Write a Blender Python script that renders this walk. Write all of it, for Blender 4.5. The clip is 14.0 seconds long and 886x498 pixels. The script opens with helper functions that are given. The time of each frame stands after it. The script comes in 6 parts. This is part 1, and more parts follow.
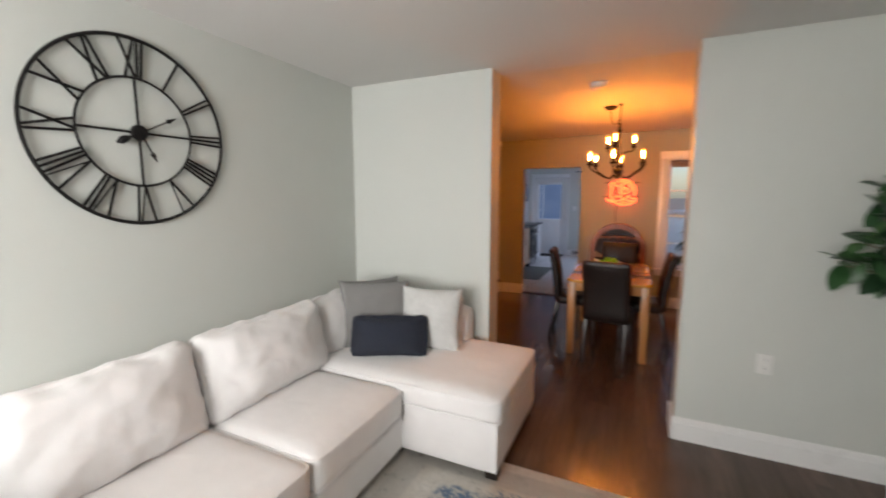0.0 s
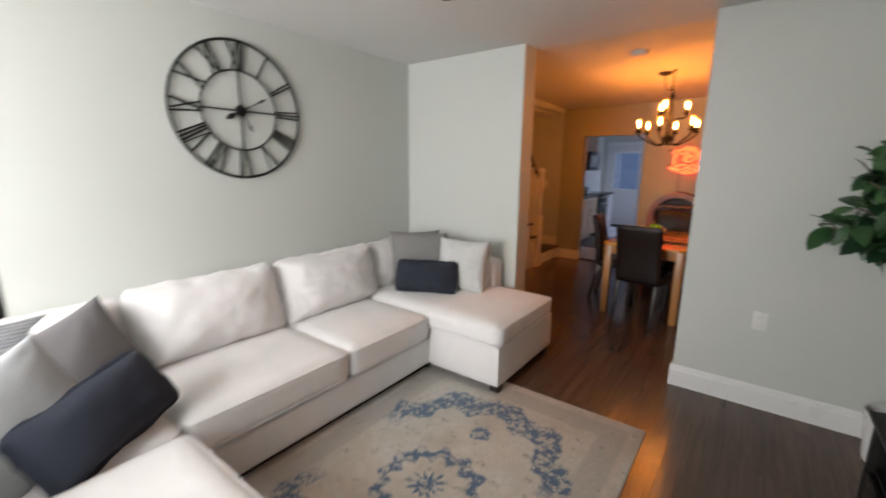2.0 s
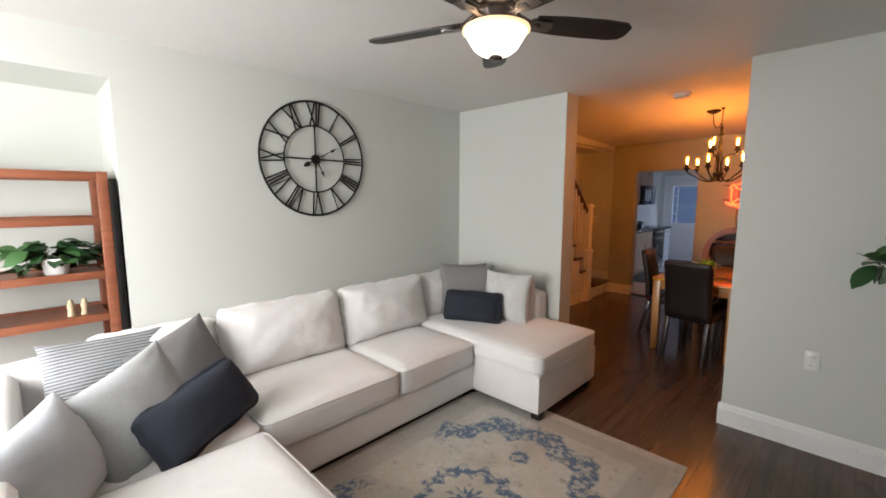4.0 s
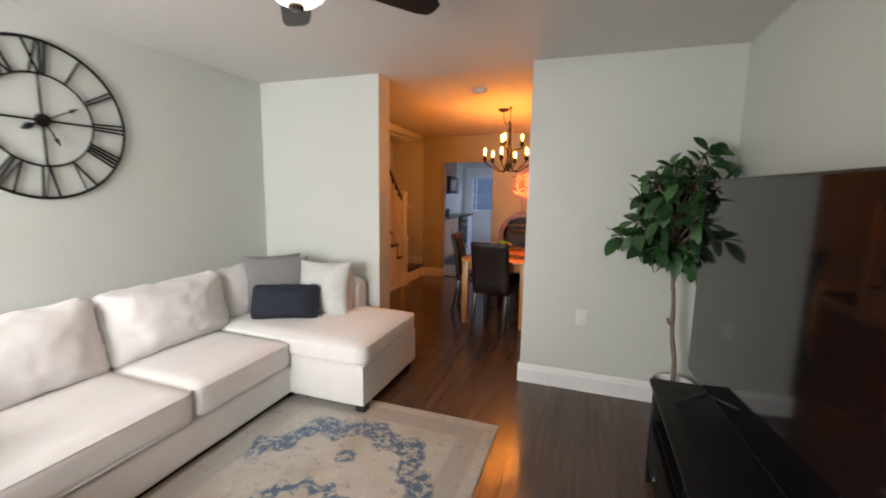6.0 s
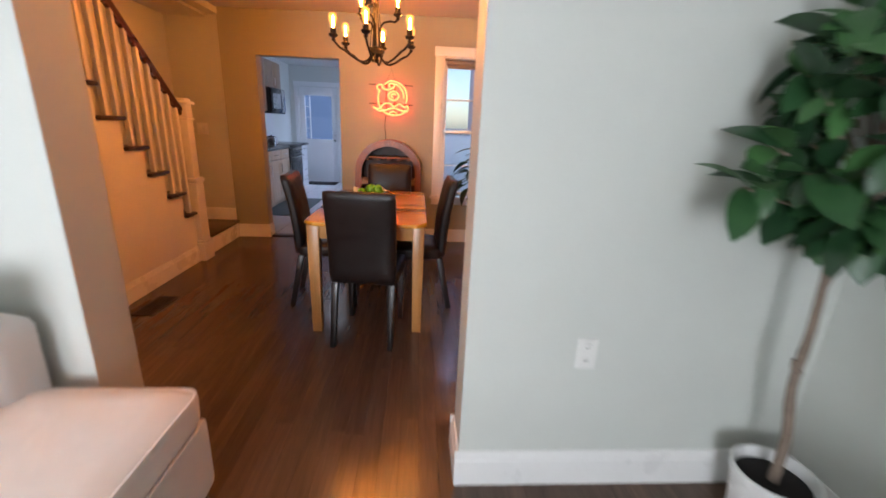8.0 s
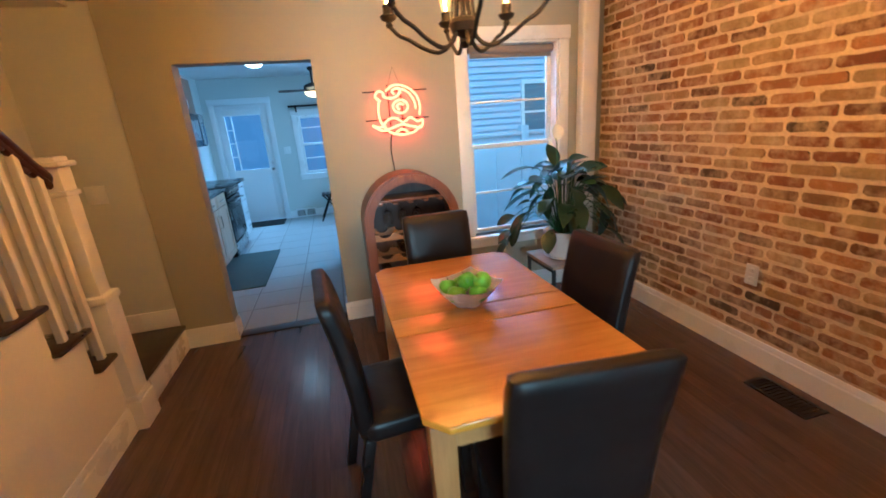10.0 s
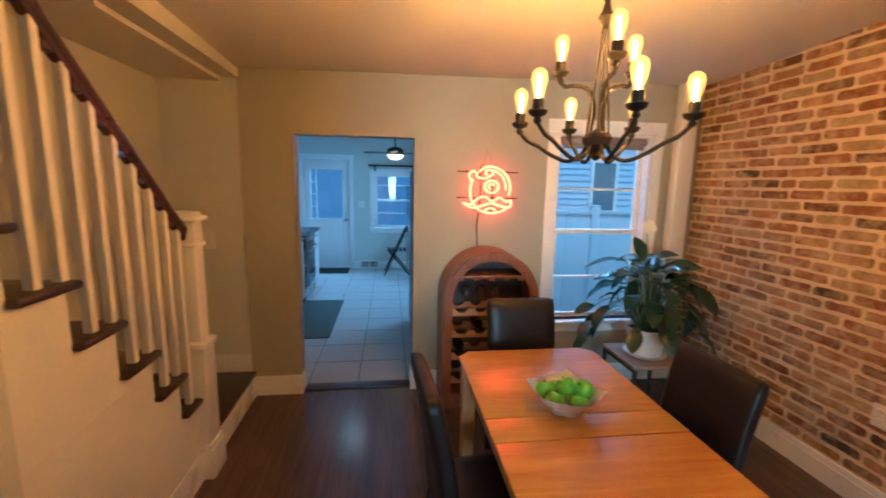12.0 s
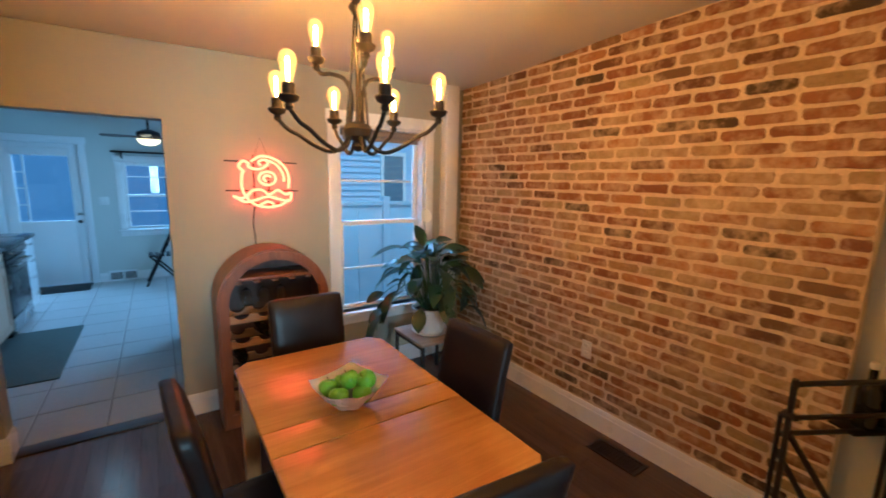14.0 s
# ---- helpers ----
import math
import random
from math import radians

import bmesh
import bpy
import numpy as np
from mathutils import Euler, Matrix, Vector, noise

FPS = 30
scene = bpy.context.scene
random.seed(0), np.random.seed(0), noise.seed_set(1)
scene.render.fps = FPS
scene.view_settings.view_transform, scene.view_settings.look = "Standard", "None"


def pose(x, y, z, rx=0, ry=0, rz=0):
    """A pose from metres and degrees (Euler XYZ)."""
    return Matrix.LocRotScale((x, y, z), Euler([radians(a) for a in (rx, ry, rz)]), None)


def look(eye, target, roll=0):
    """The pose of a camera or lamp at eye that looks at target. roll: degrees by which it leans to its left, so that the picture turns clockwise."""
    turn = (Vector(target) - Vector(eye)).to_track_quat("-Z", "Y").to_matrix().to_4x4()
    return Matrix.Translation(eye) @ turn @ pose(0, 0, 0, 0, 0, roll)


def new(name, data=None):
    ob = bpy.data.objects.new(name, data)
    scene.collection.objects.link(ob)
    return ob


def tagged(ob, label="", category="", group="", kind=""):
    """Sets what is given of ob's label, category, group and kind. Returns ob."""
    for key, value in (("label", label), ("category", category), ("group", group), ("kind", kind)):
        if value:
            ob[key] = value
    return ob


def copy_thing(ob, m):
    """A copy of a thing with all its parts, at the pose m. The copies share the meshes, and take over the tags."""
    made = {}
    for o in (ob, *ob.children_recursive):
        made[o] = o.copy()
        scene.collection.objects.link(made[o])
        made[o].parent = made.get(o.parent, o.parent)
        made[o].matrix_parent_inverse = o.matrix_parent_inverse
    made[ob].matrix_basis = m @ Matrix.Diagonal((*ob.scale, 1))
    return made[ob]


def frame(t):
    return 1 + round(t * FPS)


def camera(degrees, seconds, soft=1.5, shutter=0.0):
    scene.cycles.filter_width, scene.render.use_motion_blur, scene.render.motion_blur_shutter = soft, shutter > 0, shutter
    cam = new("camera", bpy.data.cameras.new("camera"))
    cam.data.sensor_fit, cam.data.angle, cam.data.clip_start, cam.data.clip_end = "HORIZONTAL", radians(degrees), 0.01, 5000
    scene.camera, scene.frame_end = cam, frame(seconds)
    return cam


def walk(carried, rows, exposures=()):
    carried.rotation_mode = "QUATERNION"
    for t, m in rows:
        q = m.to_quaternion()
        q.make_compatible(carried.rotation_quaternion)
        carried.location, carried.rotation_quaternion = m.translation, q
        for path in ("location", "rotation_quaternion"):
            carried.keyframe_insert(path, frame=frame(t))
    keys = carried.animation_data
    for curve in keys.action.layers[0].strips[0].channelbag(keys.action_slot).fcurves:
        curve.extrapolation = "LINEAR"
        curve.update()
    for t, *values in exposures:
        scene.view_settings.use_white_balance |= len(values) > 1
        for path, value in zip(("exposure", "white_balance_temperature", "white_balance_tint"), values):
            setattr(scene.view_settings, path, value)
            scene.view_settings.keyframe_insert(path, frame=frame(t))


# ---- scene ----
cam = camera(94.3, 14.0, 1.7, 0.5)
PATH = [
    (0, (1.015, 0.663, 1.55), (0.171, 2.458, 1.294), -0.0),
    (0.5, (0.93, 0.868, 1.515), (-0.178, 2.518, 1.295), -1.1),
    (1, (1.045, 0.717, 1.496), (-0.001, 2.379, 1.116), -0.2),
    (1.5, (1.299, 0.513, 1.517), (0.268, 2.19, 1.166), -1.1),
    (2, (1.605, 0.41, 1.513), (0.431, 1.978, 1.112), 0.5),
    (2.2, (1.689, 0.368, 1.518), (0.344, 1.797, 1.128), 1.0),
    (4.3, (1.808, 0.249, 1.557), (0.434, 1.687, 1.343), 0.1),
    (4.5, (1.806, 0.266, 1.543), (0.514, 1.778, 1.331), 0.5),
    (5, (1.794, 0.294, 1.532), (0.724, 1.969, 1.314), 1.1),
    (5.5, (1.782, 0.317, 1.522), (0.931, 2.111, 1.286), 1.3),
    (6, (1.728, 0.377, 1.504), (1.08, 2.247, 1.22), 1.0),
    (6.5, (1.615, 0.728, 1.423), (1.083, 2.618, 1.045), -0.1),
    (7, (1.424, 1.184, 1.395), (1.034, 3.1, 0.976), 0.7),
    (7.5, (1.27, 1.679, 1.383), (1.333, 3.606, 0.852), 0.4),
    (7.7, (1.214, 1.916, 1.331), (1.321, 3.829, 0.756), 1.9),
    (9.8, (0.385, 3.767, 1.48), (0.698, 5.662, 0.923), -0.9),
    (10, (0.303, 3.864, 1.493), (0.755, 5.721, 0.905), -4.4),
    (10.5, (0.155, 3.964, 1.551), (0.607, 5.87, 1.146), 3.1),
    (11, (0.091, 3.94, 1.626), (0.186, 5.904, 1.262), 0.7),
    (11.5, (0.053, 3.94, 1.641), (0.128, 5.917, 1.347), 1.9),
    (12, (0.07, 3.944, 1.644), (0.327, 5.902, 1.328), 1.2),
    (12.5, (0.091, 3.947, 1.649), (0.632, 5.846, 1.334), 1.9),
    (13, (0.116, 3.951, 1.646), (0.893, 5.766, 1.325), 1.5),
    (13.5, (0.159, 3.961, 1.643), (1.106, 5.694, 1.328), 0.7),
    (14, (0.197, 3.947, 1.644), (1.322, 5.567, 1.311), 1.3),
]
EXPOSURES = [(0.0, 0.12, 6550, 10), (0.5, -0.25, 6530, 10), (1.0, -0.1, 6500, 10), (2.0, 0.0, 6450, 10), (4.5, -0.08, 6550, 10), (5.5, 0.2, 6600, 10), (7.0, 0.4, 6500, 11), (7.7, 0.65, 6200, 11), (9.8, 0.95, 4050, -23), (11.0, 0.74, 4050, -23), (12.5, 0.72, 4050, -23), (14.0, 0.64, 4050, -23)]
walk(cam, [(t, look(eye, target, roll)) for t, eye, target, roll in PATH], EXPOSURES)

# ---- light ----
world = bpy.data.worlds.new("sky")
scene.world = world
world.use_nodes = True
wn = world.node_tree.nodes
sky = wn.new("ShaderNodeTexSky")
sky.sky_type, sky.sun_disc = "NISHITA", False
sky.sun_elevation, sky.sun_rotation = radians(58), radians(200)
world.node_tree.links.new(sky.outputs[0], wn["Background"].inputs[0])
wn["Background"].inputs[1].default_value = 0.11


def lamp(name, kind, m, energy, color, **k):
    d = bpy.data.lights.new(name, kind)
    d.energy, d.color = energy, color
    for key, v in k.items():
        if key == "size":
            d.shape, d.size, d.size_y = "RECTANGLE", v[0], v[1]
        elif key == "angle":
            d.angle = v
        elif key == "radius":
            d.shadow_soft_size = v
    ob = new(name, d)
    ob.matrix_world = m
    return ob


SUN_DIR = Vector((0.30, 0.80, -1.50))
lamp("sun", "SUN", look((0, -8, 12), Vector((0, -8, 12)) + SUN_DIR), 0.9, (1.0, 0.95, 0.88), angle=radians(10))
YF_LAMP = -1.12
DAY = (1.0, 0.99, 0.98)
SHADE = (0.56, 0.68, 1.0)
# daylight lamps: the front one turned left, the dining and back ones outside above
lamp("front_window_daylight", "AREA", look((0.02, YF_LAMP, 1.45), (-1.26, 1.2, 0.72)), 118, DAY, size=(1.6, 1.3))
lamp("dining_window_daylight", "AREA", look((1.75, 7.95, 2.95), (1.75, 6.3, 0.7)), 34, SHADE, size=(0.9, 0.9))
lamp("kitchen_door_daylight", "AREA", look((-1.08, 12.75, 2.75), (-1.0, 10.6, 0.3)), 40, SHADE, size=(0.8, 0.8))
lamp("kitchen_window_daylight", "AREA", look((0.22, 12.75, 2.75), (0.1, 10.6, 0.3)), 40, SHADE, size=(0.9, 0.8))
# extra lamp that brightens the kitchen from an unseen, added side window
lamp("kitchen_side_fill", "AREA", look((1.03, 9.6, 1.5), (-1.5, 9.6, 0.9)), 22, SHADE, size=(1.1, 0.95))

# ---- materials ----


def nodes_of(name):
    m = bpy.data.materials.new(name)
    m.use_nodes = True
    nt = m.node_tree
    return m, nt, nt.nodes["Principled BSDF"]


def link(nt, a, b):
    nt.links.new(a, b)


def mix_colors(nt, fac, c1, c2, mode="MIX"):
    n = nt.nodes.new("ShaderNodeMix")
    n.data_type, n.blend_type = "RGBA", mode
    for sock, v in ((n.inputs[0], fac), (n.inputs[6], c1), (n.inputs[7], c2)):
        if isinstance(v, bpy.types.NodeSocket):
            link(nt, v, sock)
        elif isinstance(v, (int, float)):
            sock.default_value = v
        else:
            sock.default_value = (*v, 1)
    return n.outputs[2]


def calc(nt, op, a, b=0.0, c=0.0, clamp=False):
    n = nt.nodes.new("ShaderNodeMath")
    n.operation, n.use_clamp = op, clamp
    for i, v in enumerate((a, b, c)):
        if isinstance(v, bpy.types.NodeSocket):
            link(nt, v, n.inputs[i])
        else:
            n.inputs[i].default_value = v
    return n.outputs[0]


def tex_noise(nt, vec, scale, detail=4.0, rough=0.6, dist=0.0):
    n = nt.nodes.new("ShaderNodeTexNoise")
    n.inputs["Scale"].default_value, n.inputs["Detail"].default_value = scale, detail
    n.inputs["Roughness"].default_value, n.inputs["Distortion"].default_value = rough, dist
    link(nt, vec, n.inputs["Vector"])
    return n.outputs["Fac"]


def coords(nt, kind="Object", scale=(1, 1, 1)):
    t = nt.nodes.new("ShaderNodeTexCoord")
    m = nt.nodes.new("ShaderNodeMapping")
    m.inputs["Scale"].default_value = scale
    link(nt, t.outputs[kind], m.inputs["Vector"])
    return m.outputs[0]


def world_coords(nt, scale=(1, 1, 1)):
    g = nt.nodes.new("ShaderNodeNewGeometry")
    m = nt.nodes.new("ShaderNodeMapping")
    m.inputs["Scale"].default_value = scale
    link(nt, g.outputs["Position"], m.inputs["Vector"])
    return m.outputs[0]


def ramp(nt, fac, stops):
    n = nt.nodes.new("ShaderNodeValToRGB")
    link(nt, fac, n.inputs[0])
    els = n.color_ramp.elements
    while len(els) < len(stops):
        els.new(0.5)
    for e, (p, c) in zip(els, stops):
        e.position, e.color = p, (*c, 1) if len(c) == 3 else c
    return n.outputs[0]


def grey(v):
    return (v, v, v)


def bump(nt, bsdf, height, strength, dist=0.01):
    n = nt.nodes.new("ShaderNodeBump")
    n.inputs["Strength"].default_value, n.inputs["Distance"].default_value = strength, dist
    link(nt, height, n.inputs["Height"])
    link(nt, n.outputs[0], bsdf.inputs["Normal"])


def surface(name, color, rough=0.5, metal=0.0, vary=0.12, fine=60.0, coarse=3.0, relief=0.1, dist=0.003, stretch=(1, 1, 1), rvary=0.1, sheen=0.0, coat=0.0, spec=None, wrinkle=0.0):
    """A surface whose colour varies by fine grain and broad wear, with relief."""
    m, nt, b = nodes_of(name)
    v = world_coords(nt, stretch)
    f, c = tex_noise(nt, v, fine), tex_noise(nt, v, coarse)
    both = calc(nt, "ADD", calc(nt, "MULTIPLY", f, 0.5), calc(nt, "MULTIPLY", c, 0.5))
    dark, light = [max(x * (1 - vary), 0) for x in color], [min(x * (1 + vary), 1) for x in color]
    link(nt, ramp(nt, both, [(0.3, dark), (0.7, light)]), b.inputs["Base Color"])
    link(nt, ramp(nt, c, [(0.3, grey(max(rough - rvary, 0.02))), (0.7, grey(min(rough + rvary, 1)))]), b.inputs["Roughness"])
    b.inputs["Metallic"].default_value = metal
    b.inputs["Sheen Weight"].default_value = sheen
    b.inputs["Coat Weight"].default_value = coat
    if spec is not None:
        b.inputs["Specular IOR Level"].default_value = spec
    if wrinkle:
        fold = tex_noise(nt, v, 4.5, 2.0, 0.5, 0.9)
        bump(nt, b, calc(nt, "ADD", calc(nt, "MULTIPLY", f, 0.06), calc(nt, "MULTIPLY", fold, wrinkle)), 0.35, 0.02)
    elif relief:
        bump(nt, b, f, relief, dist)
    return m


def glowing(name, color, strength):
    m, nt, b = nodes_of(name)
    b.inputs["Base Color"].default_value = (*color, 1)
    b.inputs["Emission Color"].default_value = (*color, 1)
    b.inputs["Emission Strength"].default_value = strength
    b.inputs["Roughness"].default_value = 0.3
    return m


def clear_glass(name, tint=(1, 1, 1), rough=0.0):
    m, nt, b = nodes_of(name)
    b.inputs["Base Color"].default_value = (*tint, 1)
    b.inputs["Transmission Weight"].default_value = 1
    b.inputs["Roughness"].default_value = rough
    b.inputs["IOR"].default_value = 1.45
    return m


def wood(name, dark, light, axis=1, rough=0.35, scale=1.0, coat=0.0, per_object=0.0, relief=0.12):
    """Grain that runs along one axis of the world."""
    m, nt, b = nodes_of(name)
    s = [22.0 * scale] * 3
    s[axis] = 1.4 * scale
    vec = world_coords(nt, s)
    if per_object:
        info = nt.nodes.new("ShaderNodeObjectInfo")
        sh = nt.nodes.new("ShaderNodeVectorMath")
        sh.operation = "ADD"
        link(nt, vec, sh.inputs[0])
        k = calc(nt, "MULTIPLY", info.outputs["Random"], 60.0)
        link(nt, k, sh.inputs[1])
        vec = sh.outputs[0]
    g = tex_noise(nt, vec, 1.0, 6.0, 0.62, 0.8)
    g2 = tex_noise(nt, vec, 6.0, 3.0, 0.6)
    mixv = calc(nt, "ADD", calc(nt, "MULTIPLY", g, 0.72), calc(nt, "MULTIPLY", g2, 0.28))
    col = ramp(nt, mixv, [(0.32, dark), (0.5, [0.5 * (a + c) for a, c in zip(dark, light)]), (0.68, light)])
    if per_object:
        hs = nt.nodes.new("ShaderNodeHueSaturation")
        link(nt, col, hs.inputs["Color"])
        link(nt, calc(nt, "ADD", calc(nt, "MULTIPLY", info.outputs["Random"], per_object), 1 - per_object / 2), hs.inputs["Value"])
        col = hs.outputs[0]
    link(nt, col, b.inputs["Base Color"])
    wear = tex_noise(nt, world_coords(nt), 2.2, 5.0, 0.65)
    link(nt, ramp(nt, wear, [(0.3, grey(max(rough - 0.03, 0.05))), (0.75, grey(rough + 0.05))]), b.inputs["Roughness"])
    b.inputs["Coat Weight"].default_value = coat
    b.inputs["Coat Roughness"].default_value = 0.12
    bump(nt, b, mixv, relief, 0.0015)
    return m


WALL = surface("grey_green_wall_paint", (0.565, 0.585, 0.548), 0.62, vary=0.025, fine=140, coarse=1.2, relief=0.05, dist=0.001)
# The same wall paint, darkened and yellowed to offset strong chandelier light.
TONEDWALL = surface("wall_paint_toned_for_lamplight", (0.36, 0.35, 0.275), 0.62, vary=0.03, fine=140, coarse=1.2, relief=0.05, dist=0.001)
CEIL = surface("white_ceiling_paint", (0.64, 0.63, 0.61), 0.8, vary=0.02, fine=160, coarse=1.0, relief=0.05, dist=0.001)
TRIM = surface("white_gloss_trim_paint", (0.78, 0.78, 0.765), 0.33, vary=0.03, fine=50, coarse=4, relief=0.04, dist=0.001)
STAIRWHITE = surface("white_stair_paint", (0.74, 0.73, 0.71), 0.42, vary=0.04, fine=50, coarse=4, relief=0.05, dist=0.001)
FLOORWOOD = wood("dark_stained_oak_boards", (0.056, 0.033, 0.022), (0.118, 0.069, 0.045), 1, 0.21, 1.0, 0.0, 0.22, 0.012)
GAPDARK = surface("dark_gap", (0.030, 0.019, 0.013), 0.8, vary=0.2)
TREADWOOD = wood("dark_stair_tread_wood", (0.018, 0.010, 0.008), (0.05, 0.03, 0.022), 0, 0.3)
RAILWOOD = wood("dark_mahogany_rail", (0.022, 0.008, 0.006), (0.06, 0.022, 0.015), 1, 0.28)
SOFA = surface("off_white_woven_upholstery", (0.79, 0.775, 0.765), 0.95, vary=0.06, fine=420, coarse=5, relief=0.35, dist=0.002, sheen=0.25, wrinkle=1.0)
SOFAFOOT = surface("dark_wood_foot", (0.02, 0.015, 0.012), 0.4)

# ---- helpers for building ----


def mesh_of(name, bm, material=None, smooth=0.7):
    me = bpy.data.meshes.new(name)
    bmesh.ops.recalc_face_normals(bm, faces=bm.faces[:])
    bm.to_mesh(me)
    bm.free()
    if material:
        me.materials.append(material)
    if smooth:
        me.polygons.foreach_set("use_smooth", [True] * len(me.polygons))
        me.set_sharp_from_angle(angle=smooth)
    return me


def part(name, bm, material, parent=None, label="", smooth=0.7, m=None):
    ob = new(name, mesh_of(name, bm, material, smooth))
    if parent is not None:
        ob.parent = parent
    if m is not None:
        ob.matrix_basis = m
    return tagged(ob, label)


def thing(name, m, label, category, group="", kind=""):
    ob = new(name)
    ob.empty_display_size = 0.1
    ob.matrix_basis = m
    return tagged(ob, label, category, group, kind)


def structure(name, bm, material, label="", category="", smooth=0.7):
    return tagged(part(name, bm, material, None, "", smooth), label, category, "", "structure")


def add_box(bm, lo, hi, bevel=0.0, seg=2, m=None):
    r = bmesh.ops.create_cube(bm, size=1)
    vs = r["verts"]
    lo, hi = Vector(lo), Vector(hi)
    for v in vs:
        v.co = Vector([lo[i] + (v.co[i] + 0.5) * (hi[i] - lo[i]) for i in range(3)])
    if bevel > 0:
        es = list({e for v in vs for e in v.link_edges})
        out = bmesh.ops.bevel(bm, geom=es, offset=bevel, segments=seg, profile=0.5, affect="EDGES")
        vs = list({v for f in out["faces"] for v in f.verts} | {v for v in vs if v.is_valid})
    if m is not None:
        bmesh.ops.transform(bm, matrix=m, verts=vs)
    return vs


def boxes(*specs, bevel=0.0, seg=2):
    bm = bmesh.new()
    for lo, hi in specs:
        add_box(bm, lo, hi, bevel, seg)
    return bm


def add_lathe(bm, profile, n=24, m=None, arc=2 * math.pi, close=False):
    """Turns (radius, height) pairs round z."""
    full = arc > 6.28
    cols = n if full else n + 1
    ring = []
    for i in range(cols):
        a = arc * i / n
        ring.append([bm.verts.new((r * math.cos(a), r * math.sin(a), z)) for r, z in profile])
    made = [v for c in ring for v in c]
    for i in range(n):
        c0, c1 = ring[i], ring[(i + 1) % cols]
        for j in range(len(profile) - 1):
            bm.faces.new((c0[j], c1[j], c1[j + 1], c0[j + 1]))
    if close:
        for j in (0, -1):
            if profile[j][0] > 1e-5 and full:
                bm.faces.new([c[j] for c in ring])
    bmesh.ops.remove_doubles(bm, verts=made, dist=1e-5)
    if m is not None:
        bmesh.ops.transform(bm, matrix=m, verts=[v for v in made if v.is_valid])


def lathe(profile, n=24, m=None, close=False):
    bm = bmesh.new()
    add_lathe(bm, profile, n, m, close=close)
    return bm


def add_tube(bm, pts, radius, n=8, cap=True, closed=False, taper=None, flat=1.0):
    """A round bar along a line of points."""
    pts = [Vector(p) for p in pts]
    rings, up = [], None
    count = len(pts)
    for i, p in enumerate(pts):
        if closed:
            d = pts[(i + 1) % count] - pts[i - 1]
        else:
            d = pts[min(i + 1, count - 1)] - pts[max(i - 1, 0)]
        d.normalize()
        if up is None:
            up = d.orthogonal().normalized()
        up = (up - d * up.dot(d)).normalized()
        side = d.cross(up)
        r = radius if taper is None else radius * taper[i]
        rings.append([bm.verts.new(p + r * (math.cos(2 * math.pi * k / n) * up + flat * math.sin(2 * math.pi * k / n) * side)) for k in range(n)])
    for i in range(count if closed else count - 1):
        a, b = rings[i], rings[(i + 1) % count]
        for k in range(n):
            bm.faces.new((a[k], a[(k + 1) % n], b[(k + 1) % n], b[k]))
    if cap and not closed:
        bm.faces.new(rings[0])
        bm.faces.new(rings[-1])


def tube(pts, radius, n=8, **k):
    bm = bmesh.new()
    add_tube(bm, pts, radius, n, **k)
    return bm


def smooth_line(pts, steps=6, closed=False):
    """Catmull-Rom through the points."""
    pts = [Vector(p) for p in pts]
    out, n = [], len(pts)
    for i in range(n if closed else n - 1):
        if closed:
            p0, p1, p2, p3 = pts[i - 1], pts[i], pts[(i + 1) % n], pts[(i + 2) % n]
        else:
            p0, p1, p2, p3 = pts[max(i - 1, 0)], pts[i], pts[i + 1], pts[min(i + 2, n - 1)]
        for s in range(steps):
            t = s / steps
            out.append(0.5 * ((2 * p1) + (p2 - p0) * t + (2 * p0 - 5 * p1 + 4 * p2 - p3) * t * t + (3 * p1 - p0 - 3 * p2 + p3) * t ** 3))
    if not closed:
        out.append(pts[-1])
    return out


def add_prism(bm, outline, a, b, axis="y"):
    """An outline in the other two axes, drawn out along axis from a to b."""
    def put(p, q, s):
        return {"x": (s, p, q), "y": (p, s, q), "z": (p, q, s)}[axis]
    lo = [bm.verts.new(put(p, q, a)) for p, q in outline]
    hi = [bm.verts.new(put(p, q, b)) for p, q in outline]
    n = len(outline)
    bm.faces.new(lo)
    bm.faces.new(hi)
    for i in range(n):
        bm.faces.new((lo[i], lo[(i + 1) % n], hi[(i + 1) % n], hi[i]))


def prism(outline, a, b, axis="y"):
    bm = bmesh.new()
    add_prism(bm, outline, a, b, axis)
    return bm


